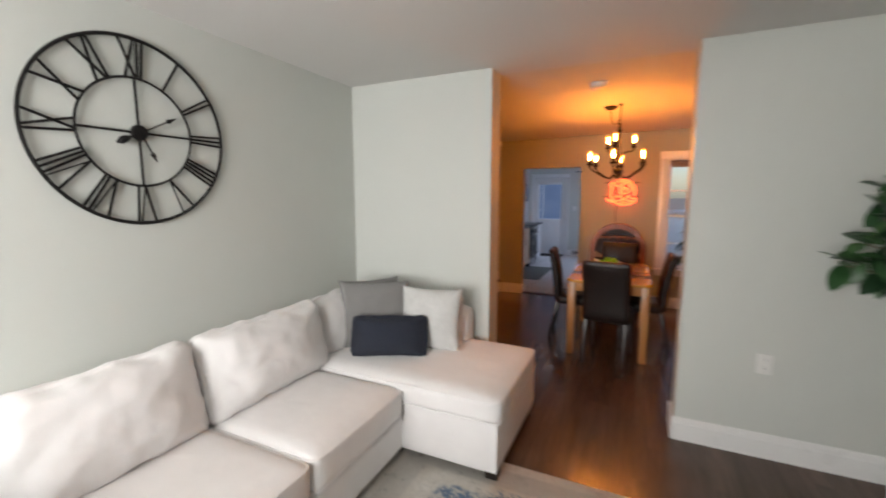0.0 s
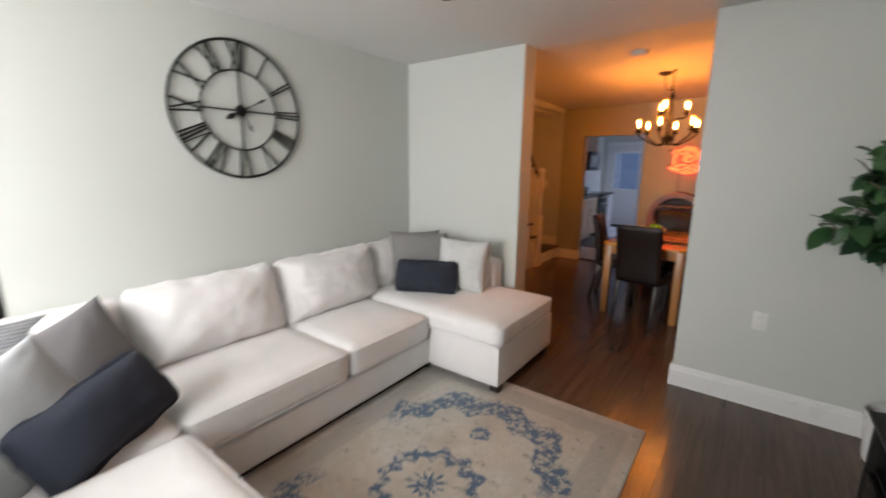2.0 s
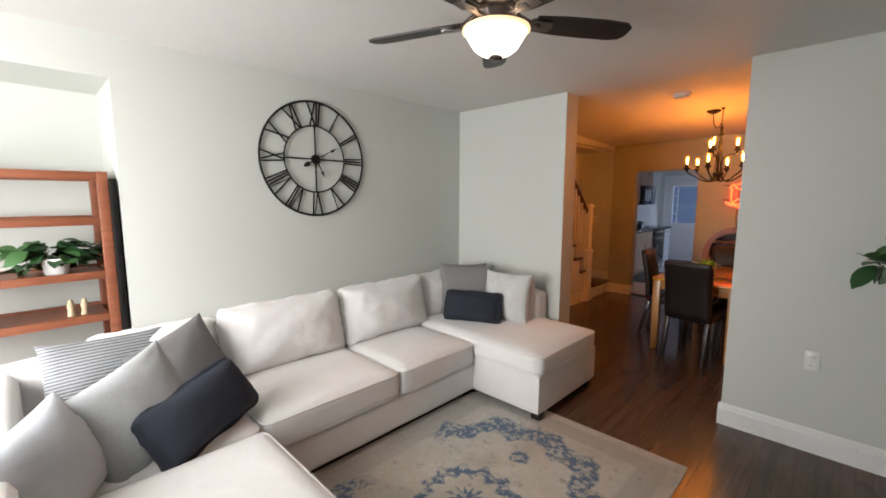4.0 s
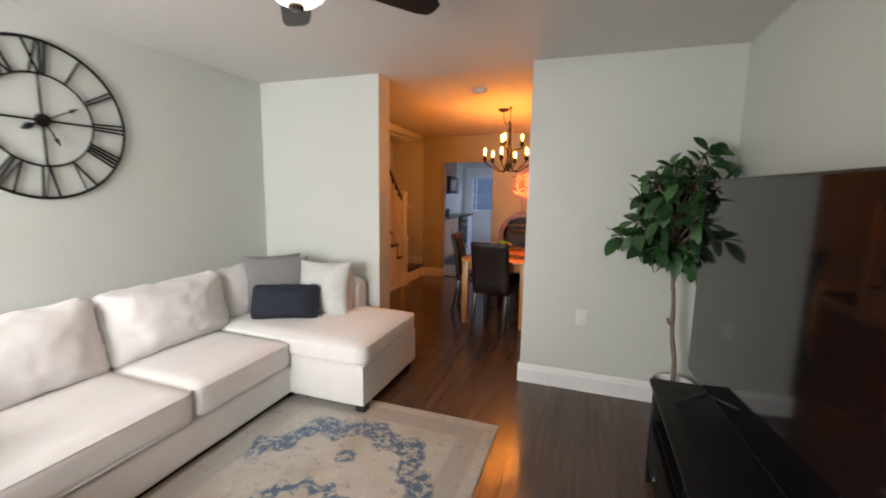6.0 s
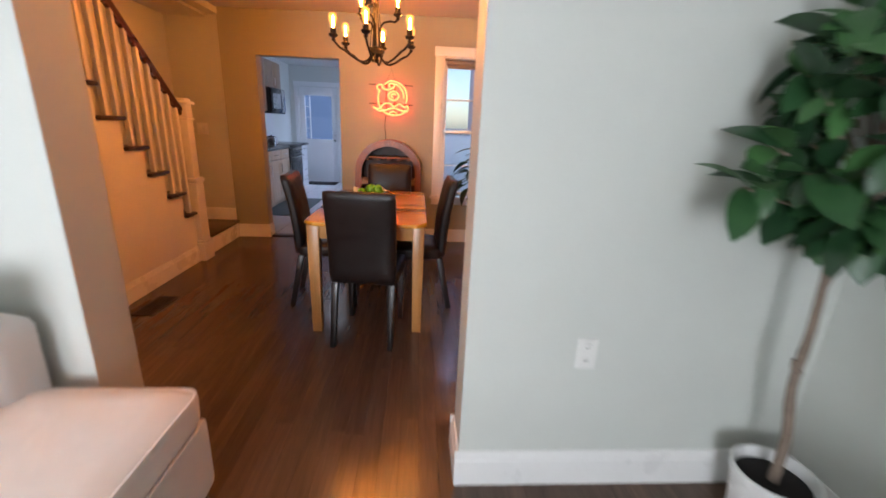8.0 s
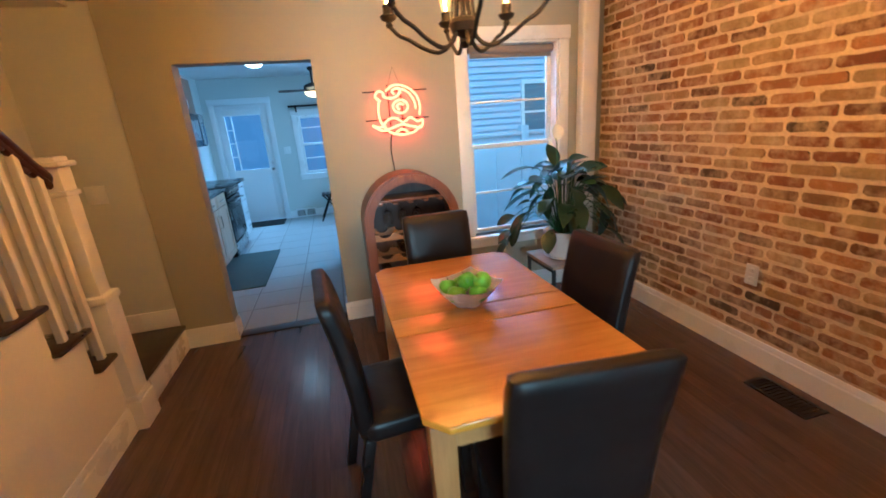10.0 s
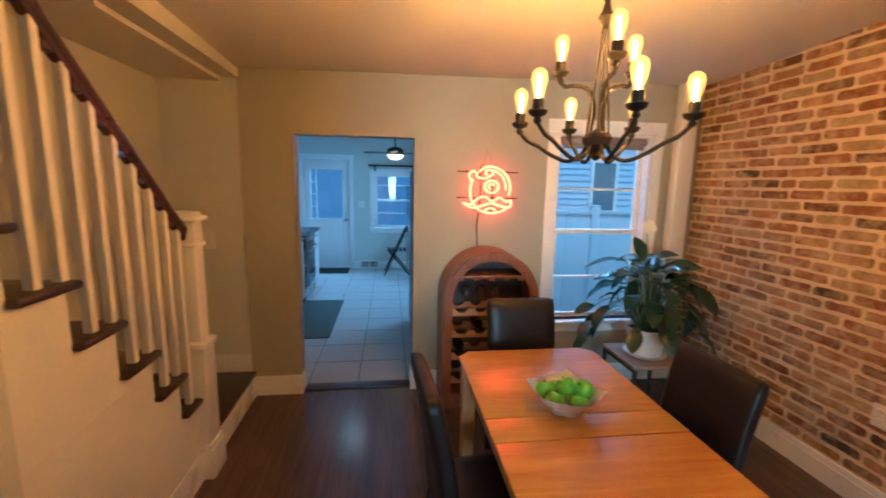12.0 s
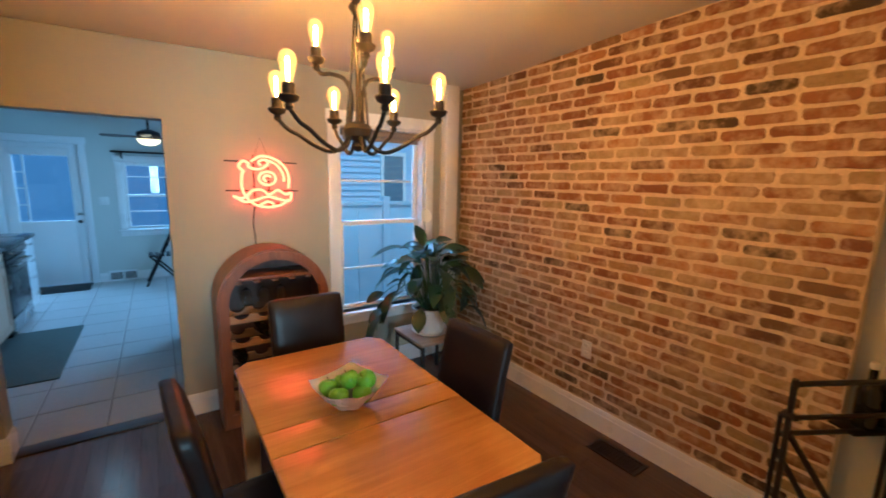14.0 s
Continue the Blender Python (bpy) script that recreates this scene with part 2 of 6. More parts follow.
def cushion(w, d, h, r=0.06, crown=0.03, cuts=15, crease=0.006, seed=0.0, pinch=0.0, sag=0.0):
    """A soft block, centred, with rounded edges, crowned faces and creases. pinch draws the sides in between the corners."""
    bm = bmesh.new()
    bmesh.ops.create_cube(bm, size=2)
    bmesh.ops.subdivide_edges(bm, edges=bm.edges[:], cuts=cuts, use_grid_fill=True)
    half = Vector((w / 2, d / 2, h / 2))
    rr = min(r, h / 2 - 0.001, d / 2 - 0.001, w / 2 - 0.001)
    for v in bm.verts:
        c = v.co.copy()
        p = Vector([c[i] * half[i] for i in range(3)])
        core = Vector([max(-half[i] + rr, min(half[i] - rr, p[i])) for i in range(3)])
        away = p - core
        if away.length > 1e-6:
            p = core + away.normalized() * rr
        fu, fv, fw = 1 - c.x ** 2, 1 - c.y ** 2, 1 - c.z ** 2
        p.z += c.z * crown * (fu * fv) ** 0.6
        if pinch:
            p.x -= math.copysign(pinch * fv ** 0.7, c.x) * abs(c.x) ** 3
            p.y -= math.copysign(pinch * fu ** 0.7, c.y) * abs(c.y) ** 3
            p.z *= 1 - 0.62 * max(abs(c.x), abs(c.y)) ** 4
        if sag:
            p.z -= sag * (c.x ** 2)
        n = noise.noise(Vector((p.x * 7 + seed, p.y * 7 - seed, p.z * 7 + 3 * seed)))
        n2 = noise.noise(Vector((p.x * 19 + seed, p.y * 12 + seed, p.z * 15)))
        fold = 0.0
        if crease > 0.01:
            q = noise.noise(Vector((p.x * 5 + p.y * 9 + seed, p.y * 6 - p.x * 7 + seed, p.z * 8)))
            fold = 0.8 * crease * (0.35 - min(abs(q) * 2.2, 0.7)) * (0.4 + 0.6 * max(abs(c.x), abs(c.y)))
        p += (away.normalized() if away.length > 1e-6 else Vector((0, 0, c.z))) * (crease * 0.55 * n + crease * 0.4 * n2 + fold)
        v.co = p
    return bm


def pillow(w, d, h, seed=0.0, pinch=0.015, crease=0.010, n=26):
    """A stuffed pillow: two bulging faces meeting in a seam, pointed corners, sides drawn in, folds running to the corners."""
    bm = bmesh.new()
    top, low = {}, {}
    for i in range(n + 1):
        for j in range(n + 1):
            u, v = math.sin(math.pi * (i / n - 0.5)), math.sin(math.pi * (j / n - 0.5))
            fu, fv = 1 - abs(u) ** 2.4, 1 - abs(v) ** 2.4
            x = u * (w / 2 - pinch * (1 - v * v) ** 0.8)
            y = v * (d / 2 - pinch * (1 - u * u) ** 0.8)
            t = h / 2 * (max(fu, 0) * max(fv, 0)) ** 0.42
            edge = min(1.0, t / (0.3 * h))
            a = noise.noise(Vector((x * 6 + seed, y * 6 - seed, seed)))
            q = noise.noise(Vector(((x + y) * 7 + seed, (x - y) * 22, 2 * seed))) if u * v > 0 else noise.noise(Vector(((x + y) * 22, (x - y) * 7 + seed, 2 * seed)))
            f = crease * edge * (a - 0.9 * (0.25 - min(abs(q), 0.25)) * (0.3 + abs(u * v)) * 4)
            rim = i in (0, n) or j in (0, n)
            top[i, j] = bm.verts.new((x, y, t + f + (0.0 if rim else 0.003)))
            low[i, j] = top[i, j] if rim else bm.verts.new((x, y, -t - 0.003 - f))
    for i in range(n):
        for j in range(n):
            ids = ((i, j), (i + 1, j), (i + 1, j + 1), (i, j + 1))
            bm.faces.new([top[k] for k in ids])
            bm.faces.new([low[k] for k in reversed(ids)])
    return bm


def welt(w, d, z, r, rad=0.004):
    """Piping round a cushion's edge."""
    pts = []
    for cx, cy, a0 in ((w / 2 - r, d / 2 - r, 0), (-w / 2 + r, d / 2 - r, 90), (-w / 2 + r, -d / 2 + r, 180), (w / 2 - r, -d / 2 + r, 270)):
        for k in range(5):
            a = radians(a0 + 22.5 * k)
            pts.append((cx + r * math.cos(a), cy + r * math.sin(a), z))
    bm = bmesh.new()
    add_tube(bm, pts, rad, 6, closed=True)
    return bm


def leaf_faces(bm, m, length, width, fold=0.25, droop=0.35, n=6):
    """One leaf: a curved, folded blade with its tip at +x."""
    rows = []
    for i in range(n + 1):
        t = i / n
        half = width * 0.5 * max(0.0, math.sin(math.pi * min(1.0, 0.04 + 0.96 * t) ** 1.15)) ** 0.72
        x = length * t
        z = -droop * length * t * t
        e = fold * half
        rows.append([bm.verts.new(m @ Vector((x, s * half, z + e * abs(s)))) for s in (-1, 0, 1)])
    for i in range(n):
        for k in range(2):
            bm.faces.new((rows[i][k], rows[i + 1][k], rows[i + 1][k + 1], rows[i][k + 1]))

# ---- structure ----
CEIL_Z, TOP_Z = 2.44, 2.60
XL, XR = -1.17, 2.62          # living room side walls
YF, YP, YP2 = -1.15, 3.54, 3.74  # front wall, partition
XS, XSW = -0.96, -1.50        # stair side plane, stair well wall
YK, YK2 = 7.06, 7.20          # wall towards the kitchen
YB = 11.85                    # kitchen back wall
OPL, OPR = 0.045, 1.30         # wide opening
KDL, KDR, KDH = -0.61, 0.25, 1.97


def wall(name, label, *specs, material=None):
    return structure(name, boxes(*specs), material or WALL, label, "wall")


wall("wall_left", "grey-green painted living room wall",
     ((XL - 0.55, 0.65, 0), (XL, YP, CEIL_Z)), ((XL - 0.55, YF, 2.21), (XL, 0.65, CEIL_Z)))
wall("wall_alcove", "grey painted back of a shallow wall recess", ((XL - 0.65, YF, 0), (XL - 0.55, 0.65, CEIL_Z)))
wall("wall_front", "grey painted wall around the front window",
     ((XL - 0.65, YF - 0.15, 0), (-1.40, YF, CEIL_Z)), ((0.78, YF - 0.15, 0), (XR, YF, CEIL_Z)),
     ((-1.40, YF - 0.15, 0), (0.78, YF, 0.75)), ((-1.40, YF - 0.15, 2.15), (0.78, YF, CEIL_Z)))
wall("wall_right", "grey-green painted party wall", ((XR, YF - 0.15, 0), (XR + 0.12, YK2, TOP_Z - 0.022)))
wall("wall_partition_left", "grey-green painted partition beside a wide opening", ((XL - 0.55, YP, 0), (OPL, YP2, CEIL_Z)))
wall("wall_partition_right", "grey-green painted partition beside a wide opening", ((OPR, YP, 0), (XR, YP2, CEIL_Z)))
wall("wall_stair_enclosure", "beige painted wall enclosing the stairs", ((XS - 0.10, YP2 + 0.002, 0), (XS + 0.03, 5.09, TOP_Z - 0.022)))
wall("wall_stairwell_side", "beige painted stairwell wall", ((XSW - 0.1, YP2, 0), (XSW, YK2, 4.2)))
wall("wall_stairwell_back", "beige painted wall behind the stair landing", ((XSW, 7.075, 0), (-0.97, YK2, 4.2)))
wall("wall_stairwell_end", "beige painted end of the stairwell", ((XSW, YP2, 0), (XS - 0.1, YP2 + 0.08, 4.2)))
wall("wall_kitchen_partition", "wall with a doorway and a window, its paint toned down for the lamplight",
     ((-0.97, YK, 0), (KDL, YK2, CEIL_Z)), ((KDL, YK, KDH), (KDR, YK2, CEIL_Z)), ((KDR, YK, 0), (1.36, YK2, CEIL_Z)),
     ((1.36, YK, 0), (2.14, YK2, 0.55)), ((1.36, YK, 2.05), (2.14, YK2, CEIL_Z)), ((2.14, YK, 0), (XR, YK2, CEIL_Z)), material=TONEDWALL)
wall("stair_header_beam", "painted header over the open stairs", ((XS - 0.12, 5.06, 2.33), (XS + 0.002, YK, TOP_Z - 0.022)))
wall("wall_kitchen_left", "pale kitchen side wall", ((-1.80, YK2, 0), (-1.68, YB + 0.12, CEIL_Z)))
wall("wall_kitchen_right", "pale kitchen side wall with an added window opening",
     ((1.02, YK2, 0), (1.14, 9.0, CEIL_Z)), ((1.02, 10.2, 0), (1.14, YB + 0.12, CEIL_Z)), ((1.02, 9.0, 0), (1.14, 10.2, 1.0)), ((1.02, 9.0, 2.0), (1.14, 10.2, CEIL_Z)))
wall("wall_kitchen_back", "pale kitchen wall with a glazed door and a window",
     ((-1.68, YB, 0), (-1.50, YB + 0.12, CEIL_Z)), ((-1.50, YB, 2.03), (-0.69, YB + 0.12, CEIL_Z)), ((-0.69, YB, 0), (-0.22, YB + 0.12, CEIL_Z)),
     ((-0.22, YB, 0), (0.66, YB + 0.12, 0.78)), ((-0.22, YB, 1.80), (0.66, YB + 0.12, CEIL_Z)), ((0.66, YB, 0), (1.02, YB + 0.12, CEIL_Z)))

def ceil_z(x, y):
    """Underside of the old dining room ceiling: it sags towards the kitchen wall and rises along the brick."""
    if not YP2 < y < YK2:
        return CEIL_Z
    a = min(1.0, (YK2 - y) / (YK2 - YP2))
    e = min(1.0, max(0.0, (x - XS) / (XR - XS)))
    return CEIL_Z + 0.10 * (0.3 + 0.7 * e) * math.sin(math.pi * a ** 1.6) - 0.055 * (1 - e) * (1 - a)


bm = boxes(((XL - 0.65, YF - 0.15, CEIL_Z), (XR + 0.12, YP2, TOP_Z)), ((-1.80, YK2, CEIL_Z), (1.14, YB + 0.12, TOP_Z)))
add_box(bm, (XS, YP2, TOP_Z - 0.02), (XR + 0.12, YK2, TOP_Z))
gx, gy = np.linspace(XS, XR + 0.12, 15), np.linspace(YP2, YK2, 21)
grid = [[bm.verts.new((x, y, ceil_z(x, y))) for x in gx] for y in gy]
for a in range(20):
    for c in range(14):
        bm.faces.new((grid[a][c], grid[a + 1][c], grid[a + 1][c + 1], grid[a][c + 1]))
structure("ceiling", bm, CEIL, "white painted plaster ceiling", "ceiling")
structure("stair_soffit", boxes(((XSW, 5.85, 2.305), (XS - 0.12, 7.13, 2.43)), ((XSW, YP2, 4.2), (XS, 7.13, 4.3)), ((XS, YP2, TOP_Z + 0.004), (XS + 0.1, 7.13, 4.2))), CEIL,
          "white painted soffit above the stairs", "ceiling")

# Solid block above the rooms, never in view: keeps sun off the back yard.
structure("upper_storey", boxes(((XL - 0.65, YF - 0.15, TOP_Z + 0.006), (XSW - 0.12, YK2, 5.6)), ((XS + 0.12, YF - 0.15, TOP_Z + 0.006), (XR + 0.12, YK2, 5.6)), ((XSW - 0.1, YF - 0.15, 4.32), (XS + 0.12, YK2, 5.6))), WALL,
          "plain unseen upper storey block that shades the back yard", "wall")

floor = structure("floor", boxes(((XL - 0.65, YF - 0.15, -0.12), (XR + 0.12, YK + 0.08, -0.012))), GAPDARK, "dark stained oak strip floor", "floor")
TILE = surface("pale_grey_floor_tile", (0.42, 0.42, 0.41), 0.38, vary=0.10, fine=30, coarse=4, relief=0.06)
GROUT = surface("grey_tile_grout", (0.20, 0.20, 0.19), 0.9, vary=0.15)
floor_kitchen = structure("floor_kitchen", boxes(((-1.80, YK + 0.08, -0.12), (1.14, YB + 0.12, -0.008))), GROUT, "pale grey square ceramic floor tiles", "floor")
structure("door_threshold", boxes(((KDL, YK + 0.02, -0.01), (KDR, YK + 0.13, 0.012)), bevel=0.006), TREADWOOD, "dark wooden threshold strip", "threshold")


def baseboard(name, runs, h=0.135, label="white moulded baseboard"):
    """runs: start, end and the side (a normal) on which the board stands proud."""
    bm = bmesh.new()
    prof = [(0, 0), (0.016, 0), (0.016, h * 0.74), (0.012, h * 0.80), (0.012, h * 0.88), (0.006, h), (0, h)]
    for (x0, y0), (x1, y1), (nx, ny) in runs:
        lo = [bm.verts.new((x0 + nx * p, y0 + ny * p, q)) for p, q in prof]
        hi = [bm.verts.new((x1 + nx * p, y1 + ny * p, q)) for p, q in prof]
        bm.faces.new(lo), bm.faces.new(hi)
        for i in range(len(prof)):
            j = (i + 1) % len(prof)
            bm.faces.new((lo[i], lo[j], hi[j], hi[i]))
    return structure(name, bm, TRIM, label, "baseboard", 0.4)


baseboard("baseboard_living", [((XL, 0.65), (XL, YP), (1, 0)), ((XL, YP), (OPL, YP), (0, -1)), ((OPR - 0.016, YP), (XR, YP), (0, -1)), ((XR, YF), (XR, YP), (-1, 0)),
                               ((OPR, YP), (OPR, YP2), (-1, 0)), ((OPL, YP), (OPL, YP2), (1, 0))], 0.15)
baseboard("baseboard_dining", [((OPR - 0.016, YP2), (XR, YP2), (0, 1)), ((XS, YP2), (OPL, YP2), (0, 1)), ((-0.97, YK), (KDL + 0.016, YK), (0, -1)), ((KDR - 0.016, YK), (2.54, YK), (0, -1)),
                               ((KDL, YK), (KDL, YK2), (1, 0)), ((KDR, YK), (KDR, YK2), (-1, 0)), ((XS, YP2), (XS, 6.16), (1, 0)), ((2.535, 4.30), (2.535, YK), (-1, 0)), ((XR, YP2), (XR, 4.30), (-1, 0))], 0.15)
baseboard("baseboard_kitchen", [((-0.60, YB), (1.02, YB), (0, -1)), ((1.02, YK2), (1.02, YB), (-1, 0))], 0.13)

# ---- stairs ----
LAND = 0.19
RISE, RUN, NOSE0, LIFT = 0.208, 0.208, 6.222, 0.08
stairs = thing("staircase", pose(0, 0, 0), "white painted staircase with dark wooden treads and landing", "staircase", "", "structure")
N_ST = 13
prof = [(6.40, 0.0), (6.40, LAND - 0.03), (6.16, LAND - 0.03)]
for i in range(N_ST):
    z = LAND + LIFT + RISE * (i + 1)
    prof += [(NOSE0 - 0.025 - RUN * i, LAND - 0.03 + (LIFT if i else 0) + RISE * i), (NOSE0 - 0.025 - RUN * i, z - 0.03)]
prof += [(YP2 + 0.09, LAND + LIFT + RISE * N_ST - 0.03), (YP2 + 0.09, 0)]
clean = [p for i, p in enumerate(prof) if i == 0 or (Vector(p) - Vector(prof[i - 1])).length > 1e-4]
part("stair_body", prism(clean, XSW, XS, "x"), STAIRWHITE, stairs, "white painted stair side and risers")
for i in range(N_ST):
    z, y = LAND + LIFT + RISE * (i + 1), NOSE0 - RUN * i
    side = XS + 0.035 if y > 5.1 else XS - 0.105
    part("tread", boxes(((XSW, max(y - RUN - 0.03, 5.092) if y > 5.1 else y - RUN - 0.03, z - 0.03), (side, y + 0.012, z)), bevel=0.012), TREADWOOD, stairs)
part("landing_side", boxes(((XSW, 6.40, 0), (XS, 7.07, LAND - 0.03))), STAIRWHITE, stairs, "white painted landing riser")
part("landing_floor", boxes(((XSW, 6.16, LAND - 0.029), (XS + 0.02, 7.073, LAND)), bevel=0.010), TREADWOOD, stairs, "dark wooden landing floor")
part("landing_base_moulding", boxes(((XS, 6.40, 0), (XS + 0.016, YK, 0.15)), bevel=0.005), TRIM, stairs)
part("landing_baseboard", boxes(((XSW, 7.058, LAND), (-0.97, 7.0745, LAND + 0.14)), bevel=0.005), TRIM, stairs)
part("skirt_seam", boxes(((XS, 5.07, 0.80), (XS + 0.003, 5.60, 0.806))), STAIRWHITE, stairs)
# newel post: square base, moulded collars, cap
NX, NY = XS - 0.012, 6.212
newel = thing("newel_post", pose(NX, NY, 0), "white painted square newel post with moulded cap", "newel post")
part("base_block", boxes(((-0.085, -0.085, 0), (0.085, 0.085, 0.17)), bevel=0.006), STAIRWHITE, newel)
part("base_moulding", boxes(((-0.078, -0.078, 0.17), (0.078, 0.078, 0.20)), bevel=0.010), STAIRWHITE, newel)
part("lower_shaft", boxes(((-0.068, -0.068, 0.20), (0.068, 0.068, 0.74)), bevel=0.005), STAIRWHITE, newel)
part("collar", boxes(((-0.082, -0.082, 0.74), (0.082, 0.082, 0.785)), bevel=0.016), STAIRWHITE, newel)
part("shaft", boxes(((-0.052, -0.052, 0.785), (0.052, 0.052, 1.29)), bevel=0.006), STAIRWHITE, newel)
part("upper_collar", boxes(((-0.063, -0.063, 1.29), (0.063, 0.063, 1.315)), bevel=0.009), STAIRWHITE, newel)
part("head", boxes(((-0.053, -0.053, 1.315), (0.053, 0.053, 1.425)), bevel=0.004), STAIRWHITE, newel)
part("cap", boxes(((-0.076, -0.076, 1.425), (0.076, 0.076, 1.452)), ((-0.055, -0.055, 1.44), (0.055, 0.055, 1.475)), bevel=0.011), STAIRWHITE, newel)
# hand rail, swept down to the newel
rail = thing("stair_handrail", pose(0, 0, 0), "dark mahogany handrail over white square balusters", "handrail")


def rail_z(y):
    return 1.385 + (6.14 - y) * 0.965


line = [(NX, y, rail_z(y) + (0.02 if y > 6.1 else 0.0)) for y in np.linspace(6.185, 4.95, 14)]
bm = bmesh.new()
add_tube(bm, line, 0.030, 12, flat=0.85)
add_tube(bm, [(x, y, z - 0.028) for x, y, z in line], 0.020, 8)
part("rail", bm, RAILWOOD, rail)
for i in range(11):
    y = 6.095 - i * 0.104
    k = 0
    while NOSE0 - RUN * k - RUN + 0.0 > y:
        k += 1
    zt = LAND + LIFT + RISE * (k + 1)
    part("baluster", boxes(((NX - 0.016, y - 0.016, zt - 0.002), (NX + 0.016, y + 0.016, rail_z(y) - 0.028)), bevel=0.003, seg=1), STAIRWHITE, rail)
    part("rail_fillet", boxes(((NX - 0.014, y - 0.085, rail_z(y - 0.05) - 0.064), (NX + 0.014, y - 0.018, rail_z(y - 0.05) - 0.030)), bevel=0.006, seg=1), RAILWOOD, rail)

# ---- living room: sectional sofa ----
GREYFAB = surface("mid_grey_pillow_fabric", (0.20, 0.195, 0.19), 0.95, vary=0.08, fine=500, coarse=6, relief=0.4, dist=0.002, sheen=0.2)
DKGREY = surface("dark_grey_pillow_fabric", (0.145, 0.14, 0.142), 0.95, vary=0.08, fine=500, coarse=6, relief=0.4, dist=0.002, sheen=0.2)
NAVY = surface("navy_knit_fabric", (0.017, 0.021, 0.034), 0.97, vary=0.25, fine=260, coarse=9, relief=0.6, dist=0.003)
PALEGREY = surface("pale_grey_velvet", (0.34, 0.355, 0.36), 0.9, vary=0.16, fine=150, coarse=9, relief=0.25, dist=0.002, sheen=0.3)
CREAM = surface("cream_patterned_cover", (0.56, 0.562, 0.545), 0.9, vary=0.14, fine=130, coarse=16, relief=0.3, dist=0.002, sheen=0.3)
PALEBLUE = surface("pale_blue_grey_cover", (0.40, 0.42, 0.45), 0.9, vary=0.10, fine=150, coarse=6, relief=0.3, dist=0.002, sheen=0.3)

sofa = thing("sectional_sofa", pose(0, 0, 0), "off-white U-shaped sectional sofa with loose cushions and chaise", "sofa")


def block(name, x0, x1, y0, y1, z0, z1, r=0.03, crown=0.0, cuts=9, crease=0.003, seed=0.0, material=SOFA, parent=sofa, label=""):
    w, d, h = x1 - x0, y1 - y0, z1 - z0
    return part(name, cushion(w, d, h, r, crown, cuts, crease, seed), material, parent, label, 1.2, pose((x0 + x1) / 2, (y0 + y1) / 2, (z0 + z1) / 2))


block("base", -1.14, -0.165, 0.10, 2.62, 0.06, 0.27, 0.02, seed=1)
block("chaise_base", -1.14, 0.415, 2.615, 3.50, 0.06, 0.345, 0.02, seed=2)
block("wing_base", -0.20, 0.78, 0.10, 0.97, 0.06, 0.27, 0.02, seed=3)
block("back_frame", -1.155, -0.93, -0.02, 3.51, 0.06, 0.74, 0.06, seed=4, cuts=13)
block("chaise_back_frame", -1.0, -0.05, 3.31, 3.515, 0.25, 0.74, 0.06, seed=5)
block("wing_back_frame", -1.14, 0.78, -0.05, 0.17, 0.06, 0.73, 0.06, seed=6, cuts=13)
for nm, x0, x1, y0, y1, sd in (("seat_cushion", -0.93, -0.145, 0.985, 1.865, 11), ("seat_cushion", -0.93, -0.145, 1.87, 2.605, 12),
                               ("wing_cushion", -0.11, 0.79, 0.16, 0.985, 14), ("corner_cushion", -0.93, -0.12, 0.15, 0.975, 15)):
    c = block(nm, x0, x1, y0, y1, 0.272, 0.455, 0.045, 0.022, 15, 0.004, sd)
    part("piping", welt(x1 - x0 - 0.009, y1 - y0 - 0.009, 0.071, 0.045, 0.0055), SOFA, c)
    part("piping", welt(x1 - x0 - 0.012, y1 - y0 - 0.012, -0.075, 0.045, 0.0045), SOFA, c)
c = block("chaise_cushion", -0.93, 0.428, 2.60, 3.47, 0.342, 0.492, 0.045, 0.022, 15, 0.006, 13)
for dz in (0.055, -0.062):
    part("piping", welt(1.347, 0.861, dz, 0.045, 0.0055), SOFA, c)


def propped(name, m, w, h, thick, material, label, category="pillow", r=0.06, crown=0.045, crease=0.012, seed=0.0, pinch=0.012, parent=None, cuts=17, edge=False):
    """A cushion whose face is its local z, stood up by the pose m."""
    bm = cushion(w, h, thick, min(r, thick * 0.48), crown, cuts, crease, seed, pinch)
    if parent is not None:
        ob = part(name, bm, material, parent, label, 1.2, m)
    else:
        if h > 0.35:
            bm = pillow(w, h, thick * 1.12, seed, pinch * 1.6, crease)
        ob = part(name, bm, material, None, label, 1.2, m)
        tagged(ob, label, category)
    if edge:
        part("piping", welt(w - 2.3 * pinch, h - 2.3 * pinch, 0, 0.05, 0.004), material, ob)
    return ob


def stand_x(x, y, z, lean=12, spin=0, turn=0):
    """Faces +x (then turned about z), leaning back."""
    return pose(x, y, z, 0, 0, spin) @ pose(0, 0, 0, 90 - lean, 0, 90) @ pose(0, 0, 0, 0, 0, turn)


propped("back_cushion", stand_x(-0.845, 1.44, 0.655, 14), 0.84, 0.46, 0.20, SOFA, "", parent=sofa, seed=21, pinch=0.004, crown=0.05, crease=0.015, cuts=30)
propped("back_cushion", stand_x(-0.845, 2.28, 0.655, 14), 0.84, 0.46, 0.20, SOFA, "", parent=sofa, seed=22.7, pinch=0.004, crown=0.05, crease=0.015, cuts=30)
propped("back_cushion", stand_x(-0.88, 0.72, 0.64, 10), 0.62, 0.42, 0.18, SOFA, "", parent=sofa, seed=23, pinch=0.004, crown=0.04, crease=0.016)
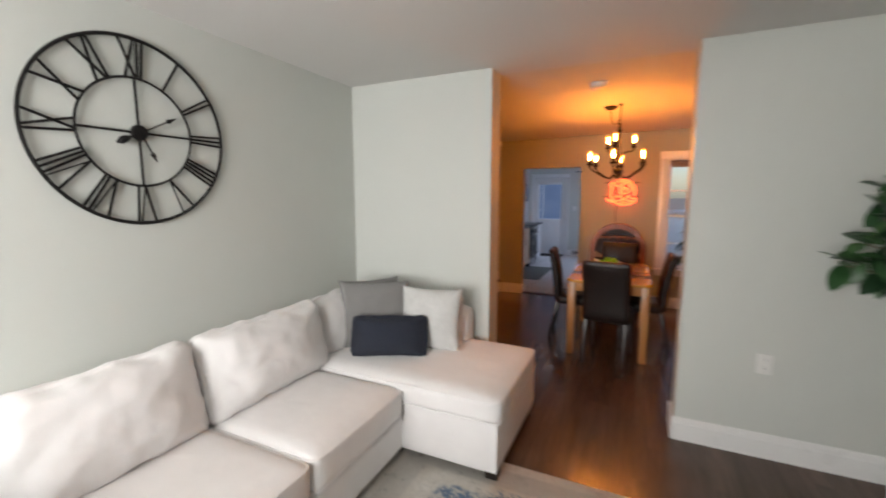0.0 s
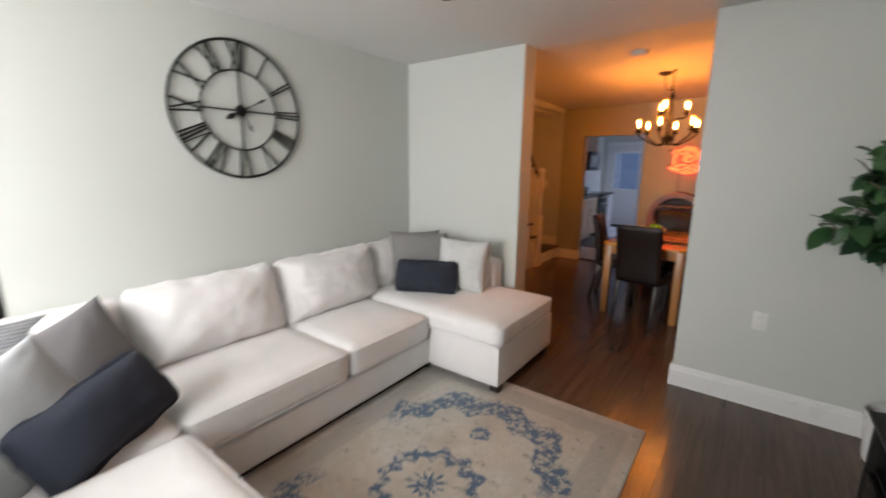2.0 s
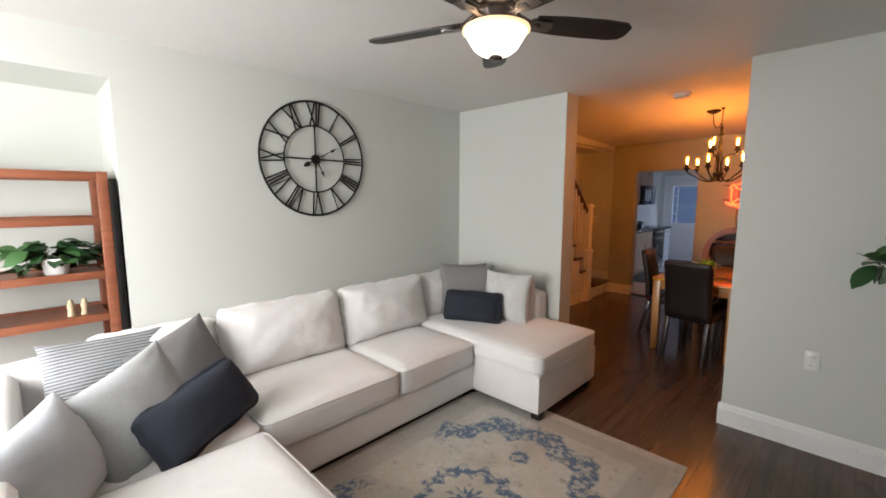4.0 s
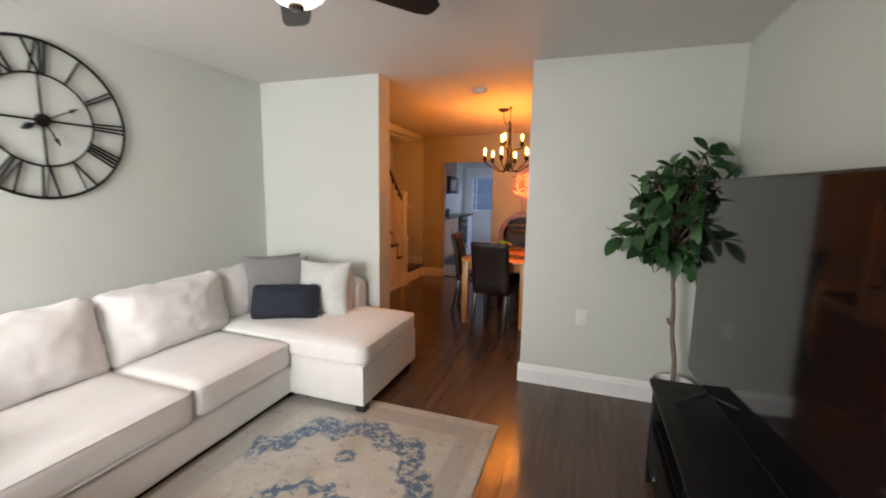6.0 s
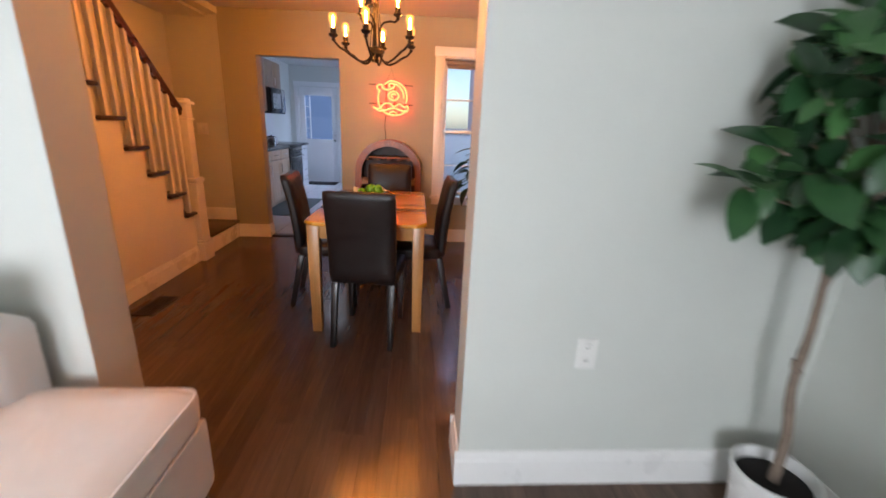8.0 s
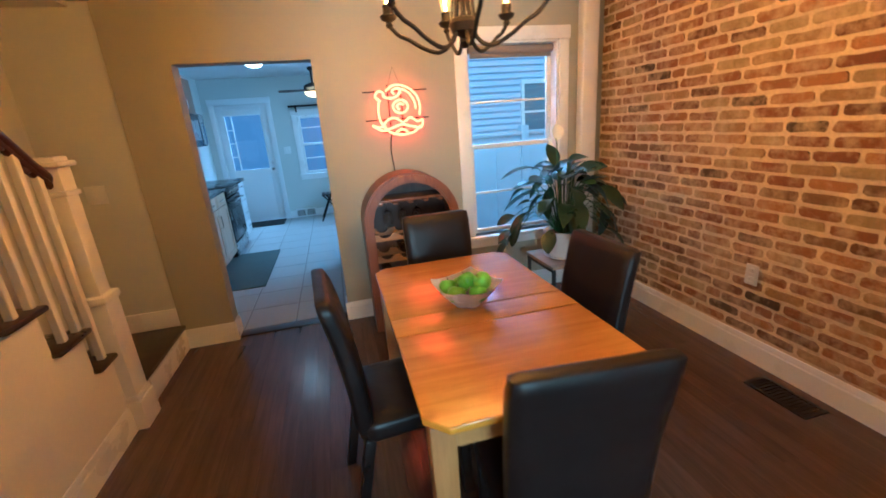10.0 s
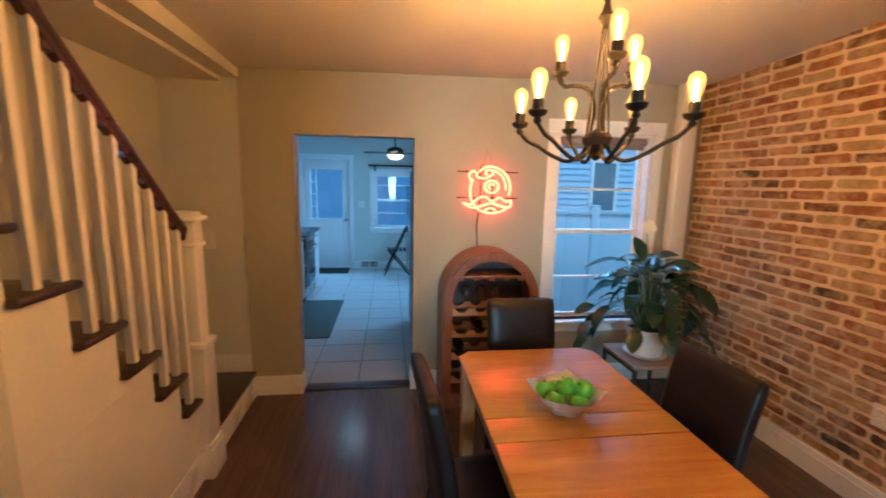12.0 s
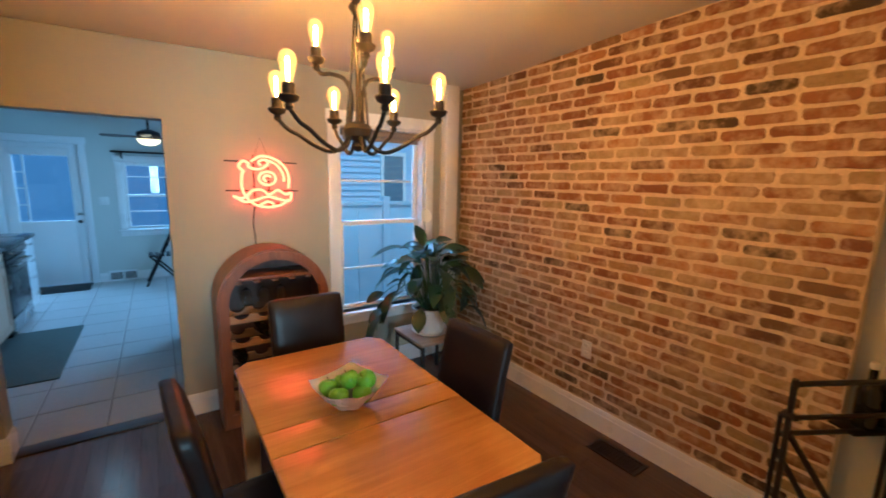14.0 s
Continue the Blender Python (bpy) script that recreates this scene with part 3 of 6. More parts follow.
propped("back_cushion", stand_x(-0.90, 2.95, 0.655, 10), 0.50, 0.44, 0.18, SOFA, "", parent=sofa, seed=24, pinch=0.004, crown=0.04, crease=0.016)
propped("back_cushion", stand_x(-0.52, 3.27, 0.655, 8, -90), 0.92, 0.43, 0.17, SOFA, "", parent=sofa, seed=25, pinch=0.004, crown=0.04, crease=0.014)
for fx, fy in ((0.37, 2.68), (0.37, 3.42), (-0.24, 2.68), (-0.24, 0.2), (0.70, 0.2), (0.70, 0.9), (-1.08, 0.2), (-1.08, 3.4)):
    part("foot", boxes(((fx - 0.035, fy - 0.035, 0.0), (fx + 0.035, fy + 0.035, 0.065)), bevel=0.006), SOFAFOOT, sofa, "dark wooden foot")

# loose pillows
propped("throw_pillow", stand_x(-0.64, 3.04, 0.71, 16, -58), 0.50, 0.48, 0.15, GREYFAB, "mid-grey square throw pillow leaning in the sofa corner", seed=31)
propped("throw_pillow", stand_x(-0.74, 3.14, 0.715, 14, -40), 0.46, 0.46, 0.13, GREYFAB, "grey square throw pillow behind another pillow", seed=32)
propped("throw_pillow", stand_x(-0.25, 3.15, 0.70, 14, -80), 0.44, 0.44, 0.16, CREAM, "cream patterned throw pillow on the chaise", seed=33)
propped("lumbar_pillow", stand_x(-0.43, 2.90, 0.62, 20, -66), 0.52, 0.29, 0.13, NAVY, "dark navy knitted lumbar pillow on the chaise", seed=34, pinch=0.006, edge=False)
propped("throw_pillow", stand_x(-0.70, 0.80, 0.645, 18, 8, 20), 0.42, 0.42, 0.14, DKGREY, "dark grey square throw pillow on the sofa", seed=35)
propped("lumbar_pillow", stand_x(-0.257, 0.755, 0.575, 34, 20, 12), 0.54, 0.31, 0.15, NAVY, "dark navy knitted lumbar pillow tilted on the sofa", seed=36, pinch=0.006, edge=False)
propped("throw_pillow", stand_x(-0.30, 0.525, 0.625, 24, 18, 18), 0.48, 0.46, 0.16, PALEGREY, "pale grey velvet throw pillow", seed=37)
STRIPE, nt, b = nodes_of("grey_striped_knit")
v = coords(nt, "Object")
wv = nt.nodes.new("ShaderNodeTexWave")
wv.bands_direction = "Y"
wv.inputs["Scale"].default_value, wv.inputs["Distortion"].default_value = 20, 0.5
link(nt, v, wv.inputs["Vector"])
link(nt, ramp(nt, wv.outputs["Fac"], [(0.25, (0.14, 0.145, 0.155)), (0.6, (0.36, 0.37, 0.385))]), b.inputs["Base Color"])
b.inputs["Roughness"].default_value = 0.95
bump(nt, b, wv.outputs["Fac"], 0.6, 0.006)
propped("knitted_pillow", stand_x(-0.80, 0.50, 0.665, 22, 8, -3), 0.54, 0.40, 0.17, STRIPE, "grey and white ribbed knit pillow", seed=38)
propped("large_pillow", stand_x(-0.08, 0.215, 0.605, 24, 58, 4), 0.52, 0.40, 0.19, PALEBLUE, "large pale blue-grey pillow on the sofa wing", seed=39)

# ---- wall clock ----
IRON = surface("black_iron", (0.014, 0.013, 0.013), 0.45, 0.6, vary=0.3, fine=120, relief=0.15, dist=0.001)
CX, CY, CZ = XL + 0.018, 1.868, 1.848
clock = thing("wall_clock", pose(CX, CY, CZ), "large round black metal skeleton wall clock with Roman numerals", "clock")


def clock_bar(bm, r0, t0, r1, t1, w, depth=0.006):
    """A flat bar between two points of the dial (across, up)."""
    a, b2 = Vector((0, r0, t0)), Vector((0, r1, t1))
    d = (b2 - a).normalized()
    s = Vector((0, -d.z, d.y)) * w / 2
    x = Vector((depth / 2, 0, 0))
    lo = [bm.verts.new(p) for p in (a - s - x, b2 - s - x, b2 + s - x, a + s - x)]
    hi = [bm.verts.new(p) for p in (a - s + x, b2 - s + x, b2 + s + x, a + s + x)]
    bm.faces.new(lo), bm.faces.new(hi)
    for i in range(4):
        j = (i + 1) % 4
        bm.faces.new((lo[i], lo[j], hi[j], hi[i]))


def ring(r, rad):
    bm = bmesh.new()
    add_tube(bm, [(0, r * math.sin(2 * math.pi * k / 72), r * math.cos(2 * math.pi * k / 72)) for k in range(72)], rad, 8, closed=True)
    return bm


R_OUT, R_IN = 0.428, 0.250
part("outer_ring", ring(R_OUT, 0.0085), IRON, clock)
part("inner_ring", ring(R_IN, 0.006), IRON, clock)
STROKES = {"I": ([(0, 0, 0, 1)], 0.022), "V": ([(-0.03, 1, 0, 0), (0.03, 1, 0, 0)], 0.062), "X": ([(-0.03, 1, 0.03, 0), (-0.03, 0, 0.03, 1)], 0.062)}
for h, txt in enumerate(("XII", "I", "II", "III", "IIII", "V", "VI", "VII", "VIII", "IX", "X", "XI")):
    bm = bmesh.new()
    th = radians(30 * h)
    total = sum(STROKES[c][1] for c in txt)
    u = -total / 2
    for c in txt:
        lines, adv = STROKES[c]
        for x0, v0, x1, v1 in lines:
            q = []
            for xx, vv in ((x0, v0), (x1, v1)):
                a, r = u + adv / 2 + xx, R_IN + vv * (R_OUT - R_IN)
                a *= 0.72 + 0.4 * vv
                q.append((r * math.sin(th) + a * math.cos(th), r * math.cos(th) - a * math.sin(th)))
            thick = 0.011 if c == "I" or x1 > x0 else 0.006
            clock_bar(bm, q[0][0], q[0][1], q[1][0], q[1][1], thick)
        u += adv
    part("numeral", bm, IRON, clock)
for h in (0, 3, 6, 9):
    bm = bmesh.new()
    th = radians(30 * h)
    clock_bar(bm, 0, 0, R_IN * math.sin(th), R_IN * math.cos(th), 0.011)
    part("spoke", bm, IRON, clock)
part("hub", lathe([(0, -0.012), (0.034, -0.012), (0.038, 0.0), (0.034, 0.014), (0.012, 0.02), (0, 0.02)], 24, pose(0, 0, 0, 0, 90)), IRON, clock)


def hand(angle, length, tail):
    bm = bmesh.new()
    s, c = math.sin(radians(angle)), math.cos(radians(angle))
    clock_bar(bm, -s * tail, -c * tail, s * length * 0.8, c * length * 0.8, 0.007, 0.004)
    tip = length * 0.78
    pts = [(tip - 0.012, -0.012), (length, 0), (tip - 0.012, 0.012)]
    f = [bm.verts.new((0.004, s * r + c * w, c * r - s * w)) for r, w in pts]
    g = [bm.verts.new((-0.001, s * r + c * w, c * r - s * w)) for r, w in pts]
    bm.faces.new(f), bm.faces.new(g)
    for i in range(3):
        bm.faces.new((f[i], f[(i + 1) % 3], g[(i + 1) % 3], g[i]))
    if tail > 0.05:
        add_lathe(bm, [(0, -0.035), (0.016, -0.01), (0.018, 0.012), (0.008, 0.035), (0, 0.04)], 12, Matrix.Translation((0, -s * tail, -c * tail)) @ pose(0, 0, 0, -angle))
    ob = part("hand", bm, IRON, clock)
    ob.location.x = 0.016


hand(62, 0.20, 0.09)
hand(155, 0.15, 0.0)

# ---- ceiling fan with a lamp ----
BRONZE = surface("brushed_nickel", (0.20, 0.17, 0.16), 0.30, 1.0, vary=0.2, fine=90, relief=0.05)
BLADE = wood("dark_walnut_fan_blade", (0.010, 0.007, 0.006), (0.028, 0.018, 0.014), 1, 0.38)
BOWLGLASS = glowing("frosted_lamp_bowl", (1.0, 0.92, 0.78), 2.6)
BOWLRIM = glowing("amber_lamp_rim", (1.0, 0.76, 0.42), 1.1)
FX, FY = 0.76, 1.615
fan = thing("ceiling_fan", pose(FX, FY, 0), "five-bladed dark ceiling fan with a lit glass bowl", "ceiling fan")
part("motor_housing", lathe([(0, 2.44), (0.08, 2.44), (0.095, 2.43), (0.095, 2.40), (0.125, 2.385), (0.135, 2.355), (0.13, 2.315), (0.10, 2.285), (0.065, 2.275), (0.055, 2.25), (0.057, 2.225), (0.082, 2.215), (0.082, 2.20), (0, 2.20)], 36), BRONZE, fan, "brushed metal motor housing")
for k in range(3):
    part("band", lathe([(0.136, 2.345 - 0.010 * k), (0.139, 2.342 - 0.010 * k), (0.136, 2.339 - 0.010 * k)], 36), BRONZE, fan)
for k in range(5):
    a = 128 + 72 * k
    bl = bmesh.new()
    outline = [(0.16, -0.047), (0.28, -0.058), (0.45, -0.062), (0.545, -0.055), (0.575, -0.033), (0.578, 0.02), (0.565, 0.047), (0.52, 0.060), (0.38, 0.062), (0.25, 0.057), (0.16, 0.045)]
    add_prism(bl, outline, -0.004, 0.004, "z")
    blade = part("blade", bl, BLADE, fan, "", 0.7, pose(0, 0, 2.248, 0, 0, a) @ pose(0, 0, 0, -11))
    ir = bmesh.new()
    add_prism(ir, [(0.085, -0.02), (0.13, -0.012), (0.165, -0.035), (0.225, -0.03), (0.235, 0.0), (0.225, 0.03), (0.165, 0.035), (0.13, 0.012), (0.085, 0.02)], -0.012, -0.005, "z")
    add_tube(ir, smooth_line([(0.06, 0, 0.045), (0.10, 0, 0.022), (0.15, 0, -0.004)], 4), 0.011, 8)
    add_lathe(ir, [(0, 0.012), (0.02, 0.010), (0.024, 0.0), (0.02, -0.014), (0, -0.017)], 12, pose(0.165, 0, 0))
    part("blade_iron", ir, BRONZE, blade)
bowl = part("lamp_bowl", lathe([(0.124, 2.203), (0.116, 2.190), (0.106, 2.170), (0.088, 2.142), (0.062, 2.122), (0.028, 2.113), (0, 2.112)], 36), BOWLGLASS, fan, "glowing frosted glass bowl")
part("rim", lathe([(0.118, 2.217), (0.131, 2.213), (0.133, 2.205), (0.125, 2.200), (0.115, 2.199)], 36), BOWLRIM, bowl, "amber glass rim")
part("finial", lathe([(0, 2.116), (0.024, 2.114), (0.028, 2.106), (0.018, 2.096), (0, 2.093)], 16), BRONZE, fan)

# ---- patterned rug ----
RUG, nt, b = nodes_of("beige_and_blue_rug_pile")
g = nt.nodes.new("ShaderNodeNewGeometry")
sep = nt.nodes.new("ShaderNodeSeparateXYZ")
link(nt, g.outputs["Position"], sep.inputs[0])
wob = tex_noise(nt, g.outputs["Position"], 9.0, 3.0, 0.6)
wob = calc(nt, "MULTIPLY", calc(nt, "SUBTRACT", wob, 0.5), 0.10)
px = calc(nt, "ABSOLUTE", calc(nt, "SUBTRACT", sep.outputs[0], 0.53))
py = calc(nt, "ABSOLUTE", calc(nt, "SUBTRACT", sep.outputs[1], 1.73))
rad = calc(nt, "ADD", calc(nt, "SQRT", calc(nt, "ADD", calc(nt, "MULTIPLY", px, px), calc(nt, "MULTIPLY", py, py))), wob)
ang = calc(nt, "ARCTAN2", py, px)
lobes = calc(nt, "MULTIPLY", calc(nt, "COSINE", calc(nt, "MULTIPLY", ang, 12.0)), 0.022)


def band(value, lo, hi, soft=0.02):
    a1 = calc(nt, "MULTIPLY", calc(nt, "SUBTRACT", value, lo), 1 / soft, clamp=True)
    b1 = calc(nt, "MULTIPLY", calc(nt, "SUBTRACT", hi, value), 1 / soft, clamp=True)
    return calc(nt, "MULTIPLY", a1, b1)


r2 = calc(nt, "ADD", rad, lobes)
medal = band(r2, 0.17, 0.27)
core = calc(nt, "MULTIPLY", calc(nt, "SUBTRACT", 0.085, r2), 40.0, clamp=True)
# large scalloped frame: a rounded oblong, broken at its sides
loz = calc(nt, "ADD", calc(nt, "POWER", calc(nt, "DIVIDE", px, 0.56), 2.4), calc(nt, "POWER", calc(nt, "DIVIDE", py, 0.80), 2.4))
loz = calc(nt, "ADD", calc(nt, "POWER", loz, 1 / 2.4), calc(nt, "MULTIPLY", wob, 2.2))
loz = calc(nt, "ADD", loz, calc(nt, "MULTIPLY", calc(nt, "COSINE", calc(nt, "MULTIPLY", ang, 14.0)), 0.05))
frame_band = band(loz, 0.79, 1.06, 0.04)
frame_band = calc(nt, "MULTIPLY", frame_band, calc(nt, "MULTIPLY", calc(nt, "SUBTRACT", py, 0.22), 8.0, clamp=True))
# small flower between medallion and frame
fl = calc(nt, "SQRT", calc(nt, "ADD", calc(nt, "MULTIPLY", px, px), calc(nt, "POWER", calc(nt, "SUBTRACT", py, 0.49), 2.0)))
flower = band(calc(nt, "ADD", fl, calc(nt, "MULTIPLY", wob, 0.9)), -0.02, 0.066, 0.014)
blotch = tex_noise(nt, g.outputs["Position"], 26.0, 4.0, 0.7)
blotch = calc(nt, "MULTIPLY", calc(nt, "SUBTRACT", blotch, 0.43), 11.0, clamp=True)
blue = calc(nt, "MAXIMUM", calc(nt, "MAXIMUM", medal, frame_band), calc(nt, "MAXIMUM", flower, core))
blue = calc(nt, "MULTIPLY", blue, calc(nt, "ADD", calc(nt, "MULTIPLY", blotch, 0.82), 0.16))
vor = nt.nodes.new("ShaderNodeTexVoronoi")
vor.inputs["Scale"].default_value = 13.0
link(nt, g.outputs["Position"], vor.inputs["Vector"])
mott = tex_noise(nt, g.outputs["Position"], 21.0, 5.0, 0.7, 0.6)
sprig = calc(nt, "MULTIPLY", calc(nt, "SUBTRACT", mott, 0.50), 6.0, clamp=True)
sprig = calc(nt, "MULTIPLY", sprig, calc(nt, "ADD", 0.12, calc(nt, "MULTIPLY", band(vor.outputs["Distance"], 0.0, 0.38, 0.12), 0.65)))
# plain grey border strip
ex = calc(nt, "SUBTRACT", 0.75, px)
ey = calc(nt, "SUBTRACT", 1.09, py)
edge = calc(nt, "MINIMUM", ex, ey)
border = band(edge, 0.06, 0.22, 0.02)
worn = tex_noise(nt, g.outputs["Position"], 3.2, 6.0, 0.65)
base = ramp(nt, worn, [(0.3, (0.42, 0.38, 0.315)), (0.5, (0.56, 0.52, 0.45)), (0.68, (0.62, 0.59, 0.54))])
base = mix_colors(nt, calc(nt, "MULTIPLY", border, 0.55), base, (0.36, 0.345, 0.315))
vine = nt.nodes.new("ShaderNodeTexVoronoi")
vine.feature = "DISTANCE_TO_EDGE"
vine.inputs["Scale"].default_value = 17.0
link(nt, g.outputs["Position"], vine.inputs["Vector"])
trail = calc(nt, "MULTIPLY", band(calc(nt, "ADD", vine.outputs["Distance"], calc(nt, "MULTIPLY", wob, 0.9)), 0.03, 0.10, 0.03), calc(nt, "MULTIPLY", calc(nt, "SUBTRACT", worn, 0.40), 3.0, clamp=True))
base = mix_colors(nt, calc(nt, "MULTIPLY", trail, 0.62), base, (0.27, 0.25, 0.225))
base = mix_colors(nt, sprig, base, (0.20, 0.18, 0.15))
link(nt, mix_colors(nt, blue, base, (0.075, 0.135, 0.225)), b.inputs["Base Color"])
b.inputs["Roughness"].default_value = 0.97
b.inputs["Sheen Weight"].default_value = 0.2
bump(nt, b, tex_noise(nt, g.outputs["Position"], 380.0, 2.0), 0.5, 0.004)
rug = thing("area_rug", pose(0, 0, 0), "worn beige rug with a faded blue medallion pattern on the floor", "rug")
part("woven_face", boxes(((-0.215, 0.645, 0.001), (1.275, 2.815, 0.012)), bevel=0.004), RUG, rug)
RUGEDGE = surface("beige_rug_binding", (0.42, 0.39, 0.34), 0.95, fine=300, relief=0.4)
for lo, hi in (((-0.222, 2.812, 0.0), (1.282, 2.824, 0.010)), ((-0.222, 0.636, 0.0), (1.282, 0.648, 0.010)), ((1.272, 0.648, 0.0), (1.283, 2.812, 0.010)), ((-0.223, 0.648, 0.0), (-0.212, 2.812, 0.010))):
    part("binding", boxes((lo, hi), bevel=0.004), RUGEDGE, rug)

# ---- television and its stand ----
SCREEN = surface("glossy_black_screen", (0.004, 0.004, 0.005), 0.06, vary=0.05, relief=0, rvary=0.02)
BLACKPLASTIC = surface("black_plastic", (0.010, 0.010, 0.010), 0.4, vary=0.2)
BLACKWOOD = wood("black_brown_painted_wood", (0.004, 0.0036, 0.0036), (0.010, 0.009, 0.0085), 1, 0.5)
BLACKWOOD.node_tree.nodes["Principled BSDF"].inputs["Specular IOR Level"].default_value = 0.2
TVX, TVZ0, TVZ1 = 2.275, 0.605, 1.575
tv = thing("television", Matrix.Translation((TVX, 2.725, 0)) @ pose(0, 0, 0, 0, 0, 4) @ Matrix.Translation((-TVX, -2.80, 0)), "large flat black television standing on a low cabinet", "television")
part("case", boxes(((TVX + 0.004, 1.08, TVZ0), (TVX + 0.04, 2.80, TVZ1)), bevel=0.006), BLACKPLASTIC, tv)
part("screen", boxes(((TVX - 0.002, 1.092, TVZ0 + 0.018), (TVX + 0.004, 2.788, TVZ1 - 0.010))), SCREEN, tv, "glossy black switched-off screen")
part("rear_case", boxes(((TVX + 0.04, 1.35, TVZ0 + 0.05), (TVX + 0.075, 2.5, TVZ0 + 0.55)), bevel=0.02), BLACKPLASTIC, tv)
for y in (1.35, 2.50):
    ft = bmesh.new()
    add_tube(ft, [(TVX - 0.13, y, 0.558), (TVX + 0.02, y, 0.615), (TVX + 0.17, y, 0.558)], 0.010, 8)
    part("foot", ft, BLACKPLASTIC, tv)
stand = thing("tv_cabinet", pose(0, 0, 0), "black-brown low wooden television cabinet with drawers", "cabinet")
SX0, SX1, SY0, SY1 = 2.11, 2.56, 0.80, 2.65
part("top", boxes(((SX0 - 0.015, SY0 - 0.015, 0.525), (SX1, SY1 + 0.015, 0.55)), bevel=0.005), BLACKWOOD, stand)
part("side_panel", boxes(((SX0 + 0.02, SY1 - 0.035, 0.10), (SX1 - 0.01, SY1 - 0.012, 0.525))), BLACKWOOD, stand)
part("side_panel", boxes(((SX0 + 0.02, SY0 + 0.012, 0.10), (SX1 - 0.01, SY0 + 0.035, 0.525))), BLACKWOOD, stand)
part("back_panel", boxes(((SX1 - 0.02, SY0 + 0.02, 0.10), (SX1 - 0.012, SY1 - 0.02, 0.525))), BLACKWOOD, stand)
part("shelf", boxes(((SX0 + 0.02, SY0 + 0.03, 0.33), (SX1 - 0.02, SY1 - 0.03, 0.35))), BLACKWOOD, stand)
part("bottom", boxes(((SX0 + 0.01, SY0 + 0.03, 0.09), (SX1 - 0.02, SY1 - 0.03, 0.11))), BLACKWOOD, stand)
for y in (SY0 + 0.03, SY1 - 0.03):
    for x in (SX0 + 0.03, SX1 - 0.04):
        part("leg", boxes(((x - 0.028, y - 0.028, 0), (x + 0.028, y + 0.028, 0.525)), bevel=0.004), BLACKWOOD, stand)
STEEL = surface("brushed_steel", (0.55, 0.55, 0.55), 0.28, 1.0, vary=0.08)
for k in range(3):
    y0 = SY0 + 0.07 + k * 0.575
    dr = part("drawer", boxes(((SX0 - 0.002, y0, 0.115), (SX0 + 0.02, y0 + 0.555, 0.325)), bevel=0.003), BLACKWOOD, stand)
    part("knob", lathe([(0, -0.024), (0.012, -0.022), (0.013, -0.015), (0.006, -0.010), (0.005, 0)], 12, pose(SX0 - 0.002, y0 + 0.28, 0.22, 0, 90)), STEEL, dr, "steel knob")
    part("divider", boxes(((SX0 + 0.03, y0 - 0.02, 0.35), (SX1 - 0.02, y0 - 0.004, 0.525))), BLACKWOOD, stand)
# ---- wall plates and detector ----
PLATE = surface("white_plastic_plate", (0.72, 0.72, 0.69), 0.35, vary=0.02)
SLOT = surface("dark_slot", (0.05, 0.05, 0.05), 0.6)


def outlet(name, m, label, switch=False, w=0.074, h=0.12):
    t = thing(name, m, label, "light switch" if switch else "outlet")
    part("plate", boxes(((-w / 2, -0.006, -h / 2), (w / 2, 0, h / 2)), bevel=0.002), PLATE, t)
    if switch:
        for k in (-1, 1):
            part("toggle", boxes(((k * 0.023 - 0.015, -0.011, -0.03), (k * 0.023 + 0.015, -0.006, 0.03)), bevel=0.002), PLATE, t)
    else:
        for k in (-1, 1):
            f = part("socket", boxes(((-0.017, -0.009, k * 0.026 - 0.015), (0.017, -0.006, k * 0.026 + 0.015)), bevel=0.003), PLATE, t)
            for s in (-1, 1):
                part("slot", boxes(((s * 0.006 - 0.001, -0.0095, k * 0.026 - 0.004), (s * 0.006 + 0.001, -0.0088, k * 0.026 + 0.006))), SLOT, f)
    return t


outlet("wall_outlet", pose(1.738, YP, 0.575), "white plastic outlet plate on the grey partition")
outlet("wall_outlet", pose(2.500, 5.54, 0.54, 0, 0, -90), "white plastic outlet plate set in the brick wall")
outlet("wall_outlet", pose(XR, 2.95, 0.36, 0, 0, -90), "white plastic outlet plate low on the party wall")
outlet("light_switch", pose(-1.24, 7.075, 1.20), "white double light switch beside the stairs", True, 0.118, 0.12)
det = thing("smoke_detector", pose(0.667, 4.46, ceil_z(0.667, 4.46)), "round white smoke detector on the ceiling", "smoke detector")
part("base", lathe([(0, 0), (0.075, 0), (0.075, -0.012), (0, -0.012)], 28), PLATE, det)
part("cover", lathe([(0.064, -0.012), (0.066, -0.03), (0.055, -0.04), (0.02, -0.042), (0, -0.042)], 28), PLATE, det)

# ---- tall potted tree ----
LEAFG, nt, b = nodes_of("waxy_green_leaf")
info = nt.nodes.new("ShaderNodeObjectInfo")
v = coords(nt, "Object")
f = tex_noise(nt, v, 14.0)
tone = calc(nt, "ADD", calc(nt, "MULTIPLY", info.outputs["Random"], 0.75), calc(nt, "MULTIPLY", f, 0.35))
link(nt, ramp(nt, tone, [(0.1, (0.010, 0.034, 0.013)), (0.55, (0.023, 0.075, 0.024)), (0.95, (0.055, 0.145, 0.040))]), b.inputs["Base Color"])
b.inputs["Roughness"].default_value = 0.42
bump(nt, b, f, 0.15, 0.004)
BARK = surface("grey_brown_bark", (0.20, 0.15, 0.115), 0.85, vary=0.3, fine=60, coarse=14, relief=0.6, dist=0.004)
SOIL = surface("dark_soil", (0.012, 0.009, 0.008), 0.95, vary=0.4, fine=120, relief=0.9, dist=0.01)
POT = surface("white_glazed_pot", (0.74, 0.74, 0.73), 0.3, vary=0.03)


